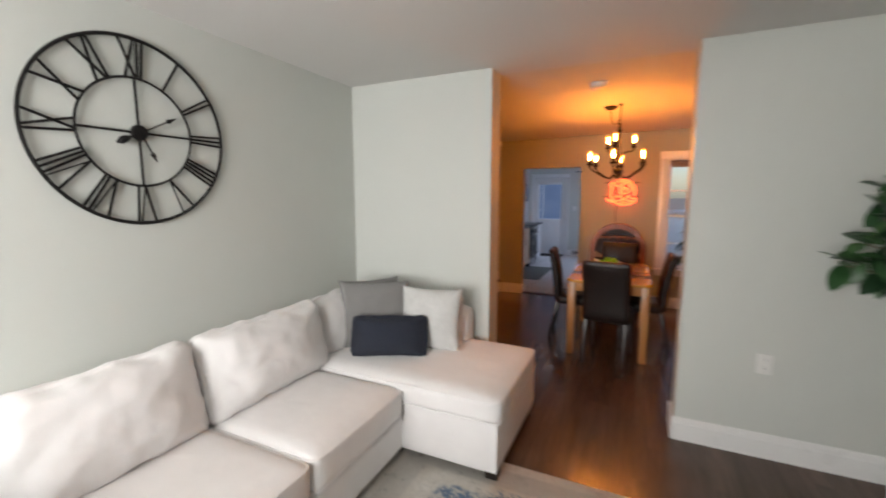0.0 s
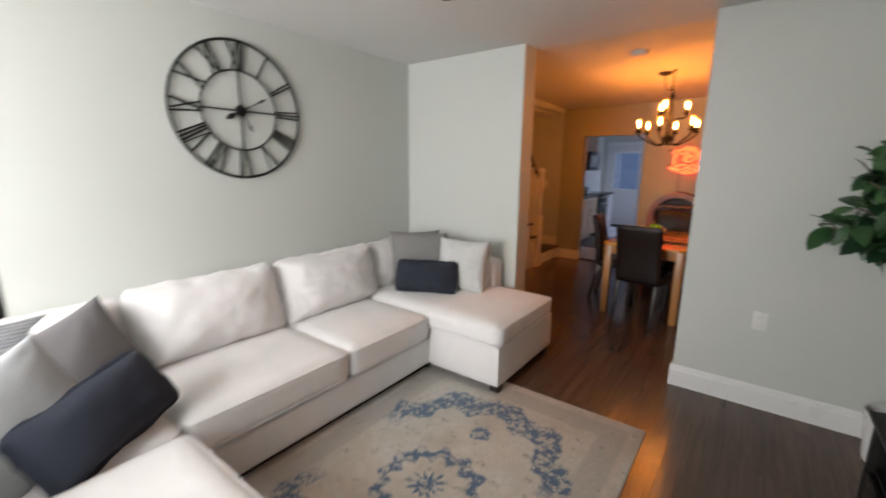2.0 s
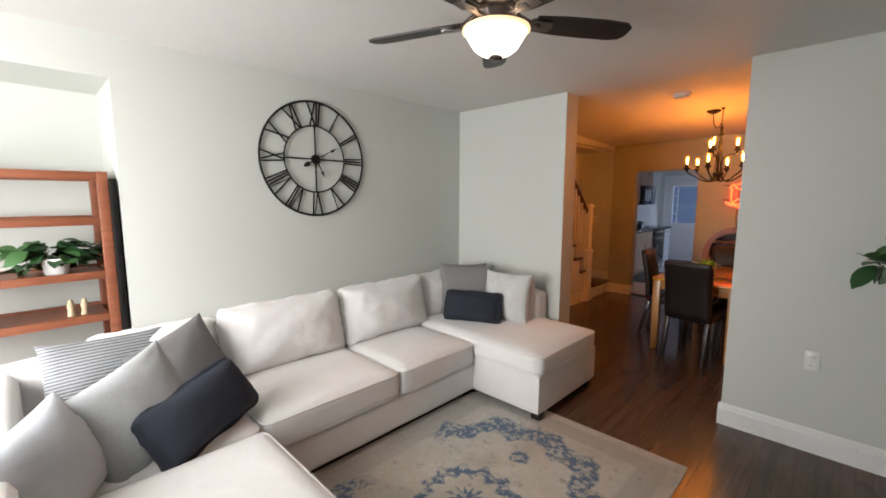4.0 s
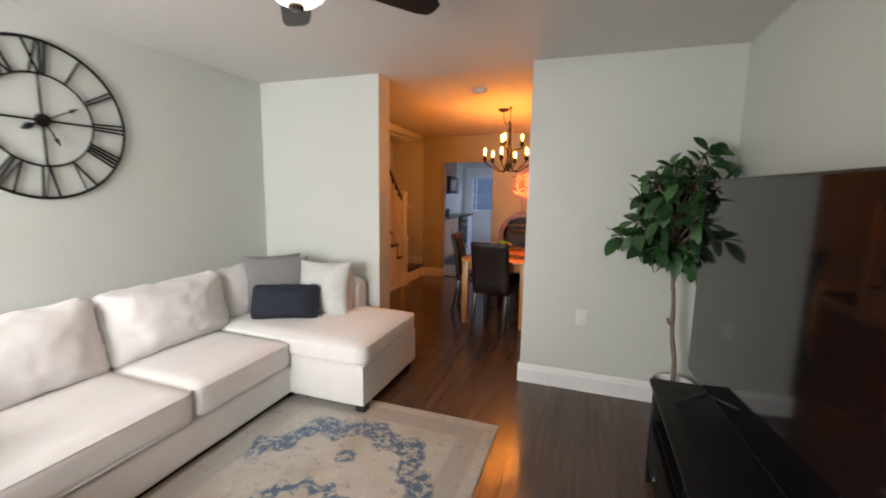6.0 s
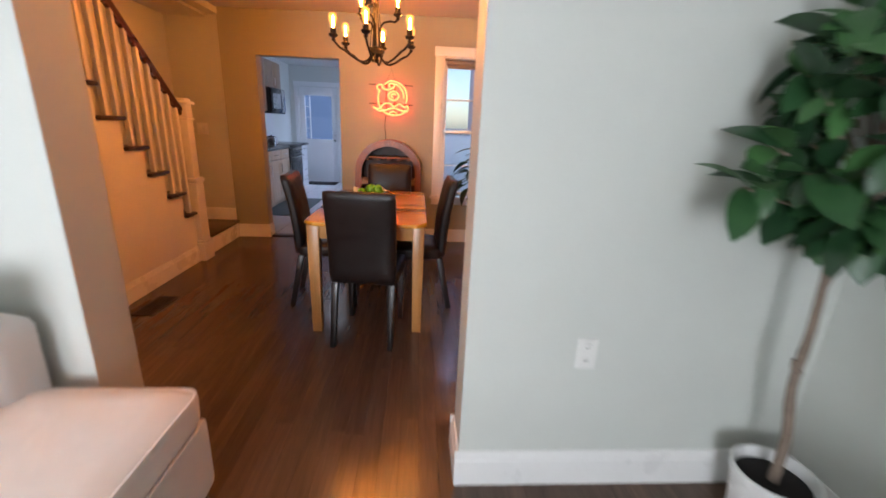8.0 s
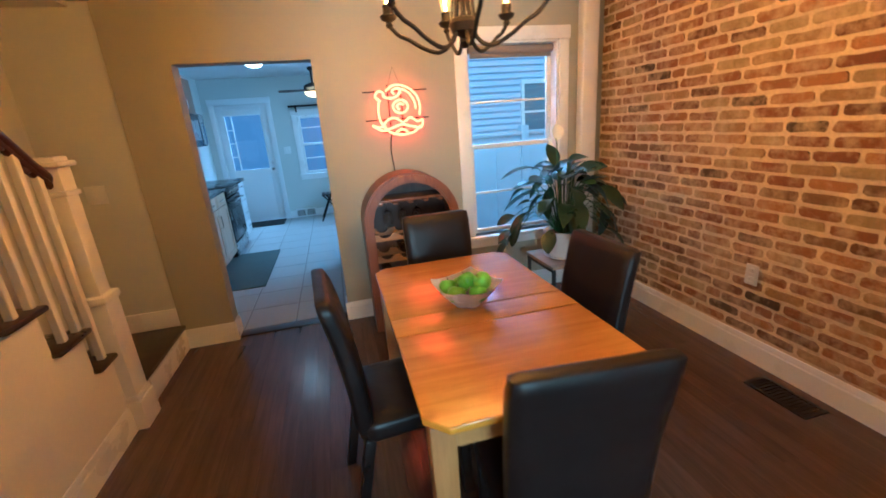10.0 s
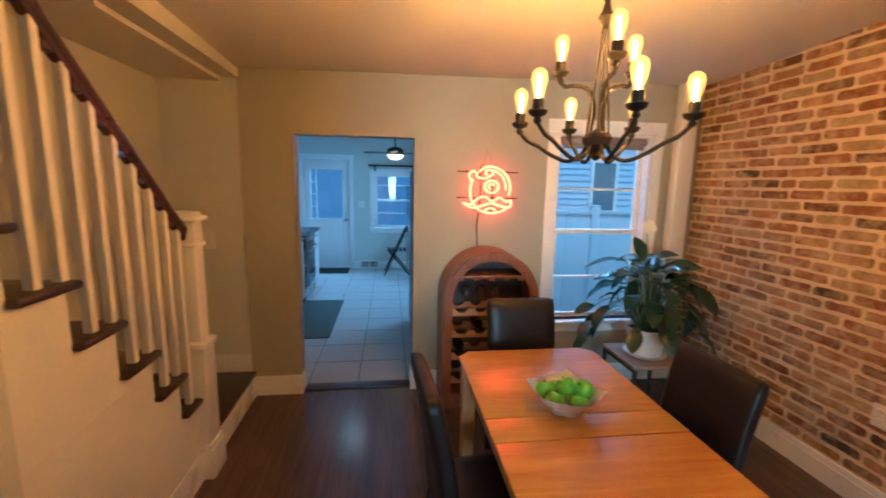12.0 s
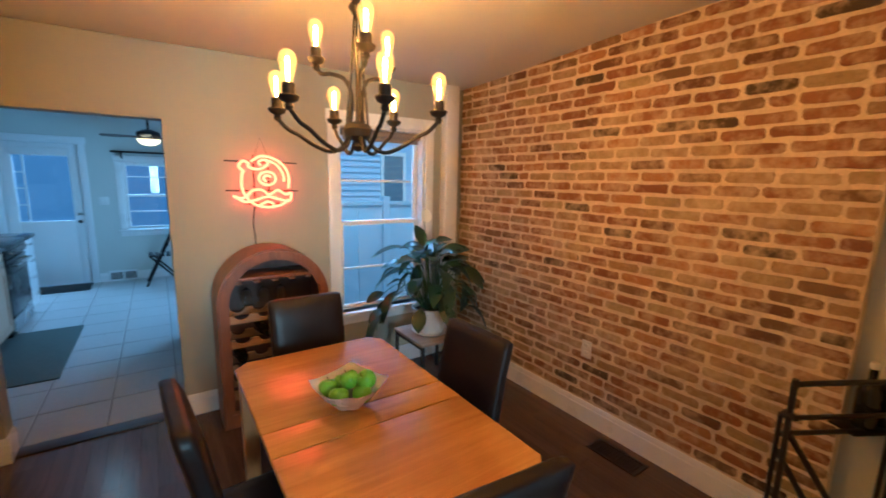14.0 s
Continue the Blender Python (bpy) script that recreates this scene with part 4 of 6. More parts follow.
def leaf_meshes(name, sizes, droop, fold):
    out = []
    for i, (l, w) in enumerate(sizes):
        bm = bmesh.new()
        leaf_faces(bm, Matrix.Identity(4), l, w, fold, droop)
        me = mesh_of(name, bm, LEAFG, 3.0)
        out.append(me)
    return out


def put_leaf(me, parent, at, way, roll, scale):
    ob = new("leaf", me)
    ob.parent = parent
    q = Vector(way).to_track_quat("X", "Z").to_matrix().to_4x4()
    ob.matrix_basis = Matrix.Translation(at) @ q @ pose(0, 0, 0, roll) @ Matrix.Scale(scale, 4)
    return ob


rnd = random.Random(5)
tree = thing("potted_tree", pose(2.335, 3.30, 0), "tall artificial rubber-leaf tree in a round white pot", "plant")
pot = part("pot", lathe([(0, 0.0), (0.092, 0.0), (0.096, 0.012), (0.112, 0.19), (0.119, 0.244), (0.125, 0.249), (0.127, 0.278), (0.118, 0.280), (0.114, 0.255), (0.111, 0.23)], 40), POT, tree, "round white pot")
part("soil", lathe([(0, 0.244), (0.06, 0.242), (0.1115, 0.236)], 30), SOIL, pot)
trunk_line = smooth_line([(0.0, 0, 0.24), (-0.004, 0, 0.42), (-0.03, 0.01, 0.60), (-0.04, 0, 0.80), (-0.06, -0.01, 0.96)], 5)
trunk = bmesh.new()
add_tube(trunk, trunk_line, 0.0145, 10, taper=[1.15 - 0.4 * i / len(trunk_line) + (0.12 if i in (8, 13) else 0) for i in range(len(trunk_line))])
add_tube(trunk, [(-0.03, 0.0, 0.655), (-0.06, -0.005, 0.675), (-0.065, -0.005, 0.705)], 0.009, 8)
part("trunk", trunk, BARK, tree, "slender grey-brown trunk")
sizes = leaf_meshes("leaf", [(0.150, 0.078), (0.13, 0.068), (0.165, 0.082), (0.10, 0.054)], 0.30, 0.22)
tips = []
for k in range(44):
    h = (k + 0.5) / 44
    a = 2.4 * k + rnd.uniform(-0.3, 0.3)
    lat = 1 - 2 * h
    ring_r = math.sqrt(max(0.0, 1 - lat * lat)) * (0.55 + 0.45 * rnd.random() ** 0.5)
    tips.append(Vector((-0.07 + 0.265 * ring_r * math.cos(a), -0.03 + 0.23 * ring_r * math.sin(a), 1.385 - 0.31 * lat + rnd.uniform(-0.03, 0.03))))
tips += [Vector((0.18, -0.12, 1.60)), Vector((0.20, -0.18, 1.50)), Vector((-0.40, -0.05, 1.22)), Vector((0.06, -0.02, 1.78)), Vector((0.12, -0.05, 1.74)), Vector((0.06, -0.10, 1.06)), Vector((0.0, -0.2, 1.10))]
for k, tip in enumerate(tips):
    tip.x = min(tip.x, 0.20)
    tip.y = min(tip.y, 0.18)
    root = Vector(trunk_line[-1]) + Vector((0, 0, -0.06 * rnd.random()))
    core = Vector((-0.06, -0.02, 1.05 + 0.45 * max(0, tip.z - 1.1)))
    if k % 2 == 0:
        part("branch", tube(smooth_line([root, core, tip], 4), 0.0075, 6, taper=[1.0 - 0.06 * i for i in range(9)]), BARK, tree)
    else:
        part("twig", tube(smooth_line([core.lerp(tip, 0.35), core.lerp(tip, 0.7) + Vector((0, 0, 0.02)), tip], 3), 0.004, 5), BARK, tree)
    out = Vector((tip.x + 0.07, tip.y + 0.03, 0.55 * (tip.z - 1.33))).normalized()
    for j in range(7):
        a = j * 2.4 + rnd.random()
        side = out.orthogonal().normalized()
        way = out * rnd.uniform(0.25, 0.8) + (side * math.cos(a) + out.cross(side) * math.sin(a)) * rnd.uniform(0.6, 1.0) + Vector((0, 0, rnd.uniform(-0.45, 0.2)))
        at = tip - out * 0.015 * j
        tgt = at + way.normalized() * 0.17
        if tgt.x > 0.27 or tgt.y > 0.26:
            way = Vector((-abs(way.x), -abs(way.y), way.z))
        put_leaf(rnd.choice(sizes), tree, at, way, rnd.uniform(-45, 45), rnd.uniform(0.75, 1.08))

# ---- black board leaning in the recess ----
bb = thing("black_board", pose(XL - 0.26, 0.622, 0), "tall black painted board standing beside the open shelf", "board")
part("panel", boxes(((-0.24, -0.012, 0), (0.245, 0.012, 1.655)), bevel=0.004), BLACKWOOD, bb)
part("edge_strip", boxes(((0.2455, -0.016, 0), (0.256, 0.016, 1.66)), bevel=0.003), BLACKWOOD, bb)

# ---- open wooden shelf with plants in the recess ----
SHELFWOOD = wood("reddish_brown_shelf_wood", (0.16, 0.048, 0.022), (0.29, 0.095, 0.045), 1, 0.42)
shelf = thing("open_shelf", pose(-1.45, 0, 0), "reddish wooden open shelf unit standing in the wall recess", "shelf")
for x in (-0.17, 0.20):
    for y in (-0.25, 0.585):
        part("post", boxes(((x - 0.02, y - 0.025, 0), (x + 0.02, y + 0.025, 1.70)), bevel=0.004), SHELFWOOD, shelf)
for z in (1.675, 1.42, 1.11, 0.86, 0.50, 0.15):
    for x in (-0.17, 0.20):
        part("rail", boxes(((x - 0.014, -0.225, z - 0.022), (x + 0.014, 0.56, z + 0.022)), bevel=0.003), SHELFWOOD, shelf)
    if z < 1.3:
        part("shelf_board", boxes(((-0.156, -0.225, z - 0.012), (0.186, 0.56, z + 0.010))), SHELFWOOD, shelf)
for z in (1.675, 1.11, 0.5):
    for y in (-0.25, 0.585):
        part("end_rail", boxes(((-0.15, y - 0.012, z - 0.02), (0.18, y + 0.012, z + 0.02))), SHELFWOOD, shelf)


def shelf_plant(m, label, count, length, seed, trail=False):
    t = thing("shelf_plant", m, label, "plant")
    part("pot", lathe([(0, 0), (0.05, 0), (0.065, 0.09), (0.06, 0.092), (0.055, 0.08), (0, 0.078)], 20), POT, t)
    r = random.Random(seed)
    sz = leaf_meshes("leaf", [(length, length * 0.6), (length * 0.8, length * 0.5)], 0.4, 0.2)
    for k in range(count):
        a = r.uniform(0, 6.28)
        if trail:
            at = (0.07 * math.cos(a), 0.10 * math.sin(a), 0.10 - 0.9 * r.random() ** 1.2)
            way = (math.cos(a), math.sin(a), -0.5)
        else:
            d = r.uniform(0.02, 0.16)
            at = (0.05 * math.cos(a) * d * 8, d * math.sin(a), 0.08 + r.uniform(0, 0.12) - d * 0.4)
            way = (math.cos(a), math.sin(a), r.uniform(-0.5, 0.7))
        put_leaf(r.choice(sz), t, at, way, r.uniform(-40, 40), r.uniform(0.8, 1.2))
    return t


shelf_plant(pose(-1.38, 0.36, 1.121), "leafy green potted plant on the open shelf", 110, 0.10, 3)
shelf_plant(pose(-1.28, -0.06, 1.697), "trailing green ivy on top of the open shelf", 60, 0.075, 4, True)
shelf_plant(pose(-1.36, 0.48, 0.51), "small green potted plant on a lower shelf", 24, 0.08, 8)
BOOK = surface("cream_wooden_ornament", (0.50, 0.40, 0.26), 0.6)
for k in range(2):
    orn = thing("shelf_ornament", pose(-1.36, 0.40 + 0.06 * k, 0.871, 0, 8, 0), "small cream carved ornament on the shelf", "ornament")
    part("body", lathe([(0, 0), (0.02, 0), (0.014, 0.03), (0.019, 0.06), (0.010, 0.095), (0, 0.10)], 12), BOOK, orn)

# ---- dining room ----
TABLEWOOD = wood("honey_oak_table_top", (0.50, 0.205, 0.010), (0.74, 0.365, 0.028), 0, 0.22, 0.8, 0.30, 0.12, 0.03)
TABLELEG = wood("honey_oak_leg", (0.33, 0.15, 0.042), (0.54, 0.28, 0.09), 2, 0.32)
LEATHER = surface("black_brown_leather", (0.012, 0.008, 0.0075), 0.38, spec=0.32, vary=0.25, fine=320, coarse=9, relief=0.25, dist=0.001)
CHAIRLEG = surface("black_brown_leg_wood", (0.012, 0.008, 0.007), 0.35, vary=0.2)

TABLEWOOD.node_tree.nodes["Principled BSDF"].inputs["Specular IOR Level"].default_value = 0.55
table = thing("dining_table", pose(0.805, 5.36, 0), "honey oak extending dining table with clipped corners", "table")


def clipped(x0, x1, y0, y1, c, which):
    pts = []
    for (x, y, k) in ((x0, y0, 0), (x1, y0, 1), (x1, y1, 2), (x0, y1, 3)):
        if k in which:
            sx, sy = (1 if x == x0 else -1), (1 if y == y0 else -1)
            a, b2 = (x + sx * c, y), (x, y + sy * c)
            pts += [b2, a] if k in (0, 2) else [a, b2]
        else:
            pts.append((x, y))
    return pts


def slab(outline, z0, z1, bevel):
    bm = prism(outline, z0, z1, "z")
    top = [e for e in bm.edges if abs(e.verts[0].co.z - e.verts[1].co.z) < 1e-6]
    bmesh.ops.bevel(bm, geom=top, offset=bevel, segments=3, profile=0.5, affect="EDGES")
    return bm


TW, TY0, TY1 = 0.375, -0.655, 0.65
part("table_top", slab(clipped(-TW, TW, TY0, -0.147, 0.06, (0, 1)), 0.728, 0.754, 0.006), TABLEWOOD, table, "near leaf of the honey oak top")
part("table_top", slab(clipped(-TW, TW, -0.144, 0.003, 0.06, ()), 0.728, 0.754, 0.004), TABLEWOOD, table, "narrow middle leaf")
part("table_top", slab(clipped(-TW, TW, 0.006, TY1, 0.06, (2, 3)), 0.728, 0.754, 0.006), TABLEWOOD, table, "far leaf of the honey oak top")
for lo, hi in (((-0.33, TY0 + 0.055, 0.635), (0.33, TY0 + 0.078, 0.728)), ((-0.33, TY1 - 0.078, 0.635), (0.33, TY1 - 0.055, 0.728)),
               ((-0.345, TY0 + 0.06, 0.635), (-0.322, TY1 - 0.06, 0.728)), ((0.322, TY0 + 0.06, 0.635), (0.345, TY1 - 0.06, 0.728))):
    part("apron", boxes((lo, hi), bevel=0.004), TABLELEG, table)
for sx in (-1, 1):
    for sy, yy in ((-1, TY0 + 0.075), (1, TY1 - 0.075)):
        bm = bmesh.new()
        vs = add_box(bm, (sx * 0.325 - 0.037, yy - 0.037, 0), (sx * 0.325 + 0.037, yy + 0.037, 0.728), 0.005)
        for v in vs:
            if v.co.z < 0.3:
                v.co.x = sx * 0.325 + (v.co.x - sx * 0.325) * 0.8
                v.co.y = yy + (v.co.y - yy) * 0.8
        part("leg", bm, TABLELEG, table)

# parsons chair, facing +y in its own frame, backrest at y = 0
chair = thing("dining_chair", pose(0.80, 4.595, 0, 0, 0, -6), "dark brown leather high-backed dining chair at the table", "chair", "chairs round the table")


def curved_back():
    bm = cushion(0.40, 0.56, 0.062, 0.022, 0.008, 11, 0.002, 3.0)
    bmesh.ops.transform(bm, matrix=pose(0, 0.0, 0.69, 90), verts=bm.verts[:])
    for v in bm.verts:
        t = (v.co.z - 0.41) / 0.55
        v.co.y += -0.075 * t * t + 0.02
        v.co.x *= 1 + 0.03 * t
    return bm


part("backrest", curved_back(), LEATHER, chair, "", 1.2)
bm = cushion(0.42, 0.42, 0.09, 0.03, 0.015, 9, 0.003, 5.0)
part("seat", bm, LEATHER, chair, "", 1.2, pose(0, 0.225, 0.435))
for sx in (-1, 1):
    for y0, y1 in ((0.03, -0.05), (0.39, 0.40)):
        bm = bmesh.new()
        vs = add_box(bm, (sx * 0.175 - 0.02, y0 - 0.02, 0), (sx * 0.175 + 0.02, y0 + 0.02, 0.40), 0.004)
        for v in vs:
            if v.co.z < 0.2:
                v.co.y += (y1 - y0)
                v.co.x = sx * 0.175 + (v.co.x - sx * 0.175) * 0.75
        part("leg", bm, CHAIRLEG, chair)
for m, lab in ((pose(0.245, 5.33, 0, 0, 0, -86), "dark brown leather dining chair on the table's long side"), (pose(1.315, 5.33, 0, 0, 0, 92), "dark brown leather dining chair beside the brick wall"),
               (pose(0.85, 6.20, 0, 0, 0, 180), "dark brown leather dining chair in front of the wine rack")):
    tagged(copy_thing(chair, m), lab)

# ---- chandelier ----
DARKBRONZE = surface("dark_bronze", (0.010, 0.008, 0.007), 0.55, 0.05, spec=0.25, vary=0.3, fine=80, relief=0.15)
BULB = glowing("amber_bulb_glass", (1.0, 0.42, 0.07), 1.9)
BULB.node_tree.nodes["Principled BSDF"].inputs["Alpha"].default_value = 0.3
BULB.node_tree.nodes["Principled BSDF"].inputs["Base Color"].default_value = (0.03, 0.012, 0.003, 1)
CORE = glowing("incandescent_filament", (1.0, 0.295, 0.033), 1560.0)
HX, HY = 0.810, 5.385
chand = thing("chandelier", pose(HX, HY, 0), "dark bronze nine-arm chandelier with glowing amber bulbs", "chandelier")
part("column", lathe([(0, 1.735), (0.012, 1.74), (0.02, 1.755), (0.012, 1.77), (0.045, 1.79), (0.052, 1.815), (0.045, 1.83), (0.018, 1.84), (0.005, 1.85), (0.0035, 1.87), (0.0035, 2.18), (0.016, 2.20), (0.028, 2.22), (0.016, 2.24), (0.010, 2.27), (0.018, 2.285), (0.010, 2.30), (0, 2.305)], 24), DARKBRONZE, chand)
part("canopy", lathe([(0, 2.44), (0.068, 2.44), (0.066, 2.428), (0.04, 2.412), (0.012, 2.405), (0, 2.40)], 28, pose(-0.10, 0.08, ceil_z(HX - 0.1, HY + 0.08) - CEIL_Z)), DARKBRONZE, chand)
part("hook", lathe([(0, 2.44), (0.018, 2.44), (0.014, 2.425), (0.006, 2.42), (0.005, 2.385), (0, 2.38)], 16, pose(0, 0, ceil_z(HX, HY) - CEIL_Z)), DARKBRONZE, chand)
links = bmesh.new()
for k in range(6):
    c = Vector((0, 0, ceil_z(HX, HY) - 0.055 - 0.022 * k))
    add_tube(links, [c + Vector((0.007 * math.cos(a) * (k % 2), 0.007 * math.cos(a) * (1 - k % 2), 0.015 * math.sin(a))) for a in np.linspace(0, 2 * math.pi, 12, endpoint=False)], 0.0022, 6, closed=True)
part("chain", links, DARKBRONZE, chand)
part("cord", tube(smooth_line([(-0.10, 0.08, 2.44), (-0.085, 0.07, 2.33), (-0.04, 0.03, 2.29), (-0.01, 0.01, 2.33), (0, 0, 2.30)], 5), 0.004, 6), DARKBRONZE, chand)


def bulb_holder(angle, r, z, mid):
    ca, sa = math.cos(radians(angle)), math.sin(radians(angle))
    line = smooth_line([(ca * q, sa * q, w) for q, w in mid + [(r, z - 0.03)]], 6)
    arm = part("arm", tube(line, 0.0075, 8), DARKBRONZE, chand)
    m = pose(ca * r, sa * r, z)
    part("cup", lathe([(0, -0.040), (0.008, -0.038), (0.014, -0.028), (0.010, -0.018), (0.026, -0.010), (0.032, 0.002), (0.029, 0.006), (0.019, 0.006), (0.019, 0.038), (0.013, 0.042), (0, 0.042)], 18, m), DARKBRONZE, arm)
    part("bulb", lathe([(0.011, 0.038), (0.0125, 0.045), (0.0165, 0.058), (0.0235, 0.084), (0.027, 0.104), (0.0225, 0.122), (0.011, 0.132), (0, 0.136)], 16, m), BULB, arm, "glowing amber glass bulb")
    part("filament", lathe([(0, 0.044), (0.0035, 0.048), (0.0048, 0.078), (0.0048, 0.100), (0.003, 0.110), (0, 0.112)], 10, m), CORE, arm, "bright filament")


for angle in (-37, 36, 86, 144, 203, 263):
    bulb_holder(angle, 0.290, 1.878, [(0.03, 1.80), (0.055, 1.755), (0.10, 1.735), (0.16, 1.757), (0.215, 1.792), (0.255, 1.812)])
for k in range(3):
    bulb_holder(18 + 120 * k, 0.150, 2.055, [(0.03, 1.82), (0.02, 1.92), (0.045, 1.985), (0.095, 2.005), (0.13, 2.006)])
for k in range(6):
    a = radians(60 * k)
    part("stem", tube(smooth_line([(0.045 * math.cos(a), 0.045 * math.sin(a), 1.80), (0.034 * math.cos(a), 0.034 * math.sin(a), 1.92), (0.02 * math.cos(a), 0.02 * math.sin(a), 2.05), (0.010 * math.cos(a), 0.010 * math.sin(a), 2.19)], 4), 0.0032, 6), DARKBRONZE, chand)

# ---- neon sign: curls and waves on a wire grid ----
NEON = glowing("red_orange_neon_tube", (1.0, 0.055, 0.014), 10.0)
BLACKWIRE = surface("black_wire", (0.012, 0.011, 0.011), 0.5)
neon = thing("neon_sign", pose(0.805, YK - 0.035, 1.60), "glowing red-orange neon sign of curls and waves on a black grid", "neon sign")


def neon_tube(pts, closed=False):
    part("neon_tube", tube(smooth_line([(x * 1.2, -0.018, z) for x, z in pts], 6, closed), 0.0078, 8, closed=closed), NEON, neon)


neon_tube([(-0.105, 0.075), (-0.115, 0.0), (-0.105, -0.075), (-0.06, -0.145), (0.01, -0.172), (0.09, -0.160), (0.135, -0.12)])
neon_tube([(-0.06, 0.135), (-0.01, 0.172), (0.06, 0.160), (0.12, 0.105), (0.142, 0.03), (0.135, -0.04)])
neon_tube([(0.02, 0.150), (0.075, 0.120), (0.108, 0.06), (0.115, 0.005)])
neon_tube([(-0.095, 0.065), (-0.125, 0.10), (-0.105, 0.135), (-0.075, 0.125), (-0.075, 0.10), (-0.035, 0.085), (0.0, 0.095), (0.03, 0.125), (0.01, 0.15), (-0.02, 0.135), (-0.01, 0.11)])
neon_tube([(0.022 + 0.045 * math.cos(a), 0.025 + 0.045 * math.sin(a)) for a in np.linspace(0, 2 * math.pi, 10, endpoint=False)], True)
neon_tube([(0.022 + 0.02 * math.cos(a), 0.025 + 0.02 * math.sin(a)) for a in np.linspace(0.4, 4.4, 8)])
neon_tube([(-0.16, -0.095), (-0.11, -0.11), (-0.06, -0.06), (-0.01, -0.055), (0.03, -0.085), (0.075, -0.055), (0.12, -0.085), (0.15, -0.075), (0.14, -0.13), (0.08, -0.118), (0.02, -0.10), (-0.04, -0.12), (-0.10, -0.135), (-0.16, -0.095)])
neon_tube([(-0.02, -0.155), (0.02, -0.135), (0.055, -0.155)])
for z in (0.135, -0.06):
    part("grid_bar", tube([(-0.235, 0, z), (0.235, 0, z)], 0.0045, 6), BLACKWIRE, neon)
part("grid_bar", tube([(-0.12, 0, -0.15), (0.13, 0, -0.15)], 0.0035, 6), BLACKWIRE, neon)
for x in (-0.055, 0.04):
    part("grid_bar", tube([(x, 0.004, -0.175), (x, 0.004, 0.18)], 0.0045, 6), BLACKWIRE, neon)
part("hanging_wire", tube([(-0.05, 0.01, 0.16), (0.0, 0.028, 0.30), (0.045, 0.01, 0.16)], 0.0016, 5), BLACKWIRE, neon)
part("power_cord", tube(smooth_line([(-0.055, 0.012, -0.16), (-0.07, 0.025, -0.28), (-0.06, 0.028, -0.40), (-0.065, 0.029, -0.52)], 5), 0.004, 6), BLACKWIRE, neon)

# ---- arched wine rack ----
RACKWOOD = wood("reddish_oak_rack", (0.13, 0.040, 0.011), (0.26, 0.095, 0.028), 2, 0.38)
RACKDARK = wood("dark_rack_back", (0.035, 0.018, 0.012), (0.07, 0.035, 0.022), 2, 0.5)
PALEBOARD = wood("pale_bottle_board", (0.26, 0.14, 0.06), (0.40, 0.23, 0.11), 0, 0.5)
BOTTLE = surface("dark_green_bottle_glass", (0.010, 0.012, 0.008), 0.08, vary=0.2, relief=0)
GLASS = clear_glass("clear_glass")
rack = thing("wine_rack", pose(0.797, 6.735, 0), "arched reddish oak wine rack with glasses and bottles", "wine rack")


def arch(r, spring, base, n=22):
    return [(-r, base), (r, base)] + [(r * math.cos(math.pi * k / n), spring + r * math.sin(math.pi * k / n)) for k in range(n + 1)]


def arch_frame(r0, r1, y0, y1, base0, base1, spring=0.82, n=22):
    """A band between two arches, drawn out in depth."""
    o, i = arch(r1, spring, base0, n), arch(r0, spring, base1, n)
    bm = bmesh.new()
    lay = [[bm.verts.new((x, y, z)) for x, z in p] for p in (o, i) for y in (y0, y1)]
    k = len(o)
    for j in range(k):
        q = (j + 1) % k
        bm.faces.new((lay[0][j], lay[0][q], lay[1][q], lay[1][j]))
        bm.faces.new((lay[2][j], lay[2][q], lay[3][q], lay[3][j]))
        bm.faces.new((lay[0][j], lay[0][q], lay[2][q], lay[2][j]))
        bm.faces.new((lay[1][j], lay[1][q], lay[3][q], lay[3][j]))
    return bm


part("arch_case", arch_frame(0.315, 0.353, 0.0, 0.30, 0.0, 0.08), RACKWOOD, rack)
part("front_moulding", arch_frame(0.300, 0.342, -0.016, 0.006, 0.03, 0.10), RACKWOOD, rack)
part("inner_moulding", arch_frame(0.284, 0.303, -0.006, 0.012, 0.08, 0.12), RACKWOOD, rack)
part("back_panel", prism(arch(0.32, 0.82, 0.05), 0.27, 0.285, "y"), RACKDARK, rack)
part("glass_rail", boxes(((-0.28, 0.01, 0.978), (0.28, 0.26, 0.998)), bevel=0.004), RACKWOOD, rack)
for x in (-0.22, -0.11, 0.0, 0.11, 0.22):
    part("glass_slot_bar", boxes(((x - 0.018, 0.01, 0.958), (x + 0.018, 0.25, 0.975)), bevel=0.004), RACKWOOD, rack)
for z in (0.735, 0.572, 0.40, 0.22):
    pts = [(-0.31, z - 0.035)] + [(0.31, z - 0.035)]
    top = []
    for k in range(4):
        c = -0.21 + 0.14 * k
        top += [(c + 0.045 * math.cos(a), z + 0.02 - 0.035 * math.sin(a)) for a in np.linspace(math.pi, 0, 7)]
    part("bottle_board", prism(pts + [(0.31, z + 0.02)] + top[::-1] + [(-0.31, z + 0.02)], 0.02, 0.04, "y"), PALEBOARD, rack)
    part("bottle_board", prism(pts + [(0.31, z + 0.02)] + top[::-1] + [(-0.31, z + 0.02)], 0.20, 0.22, "y"), PALEBOARD, rack)
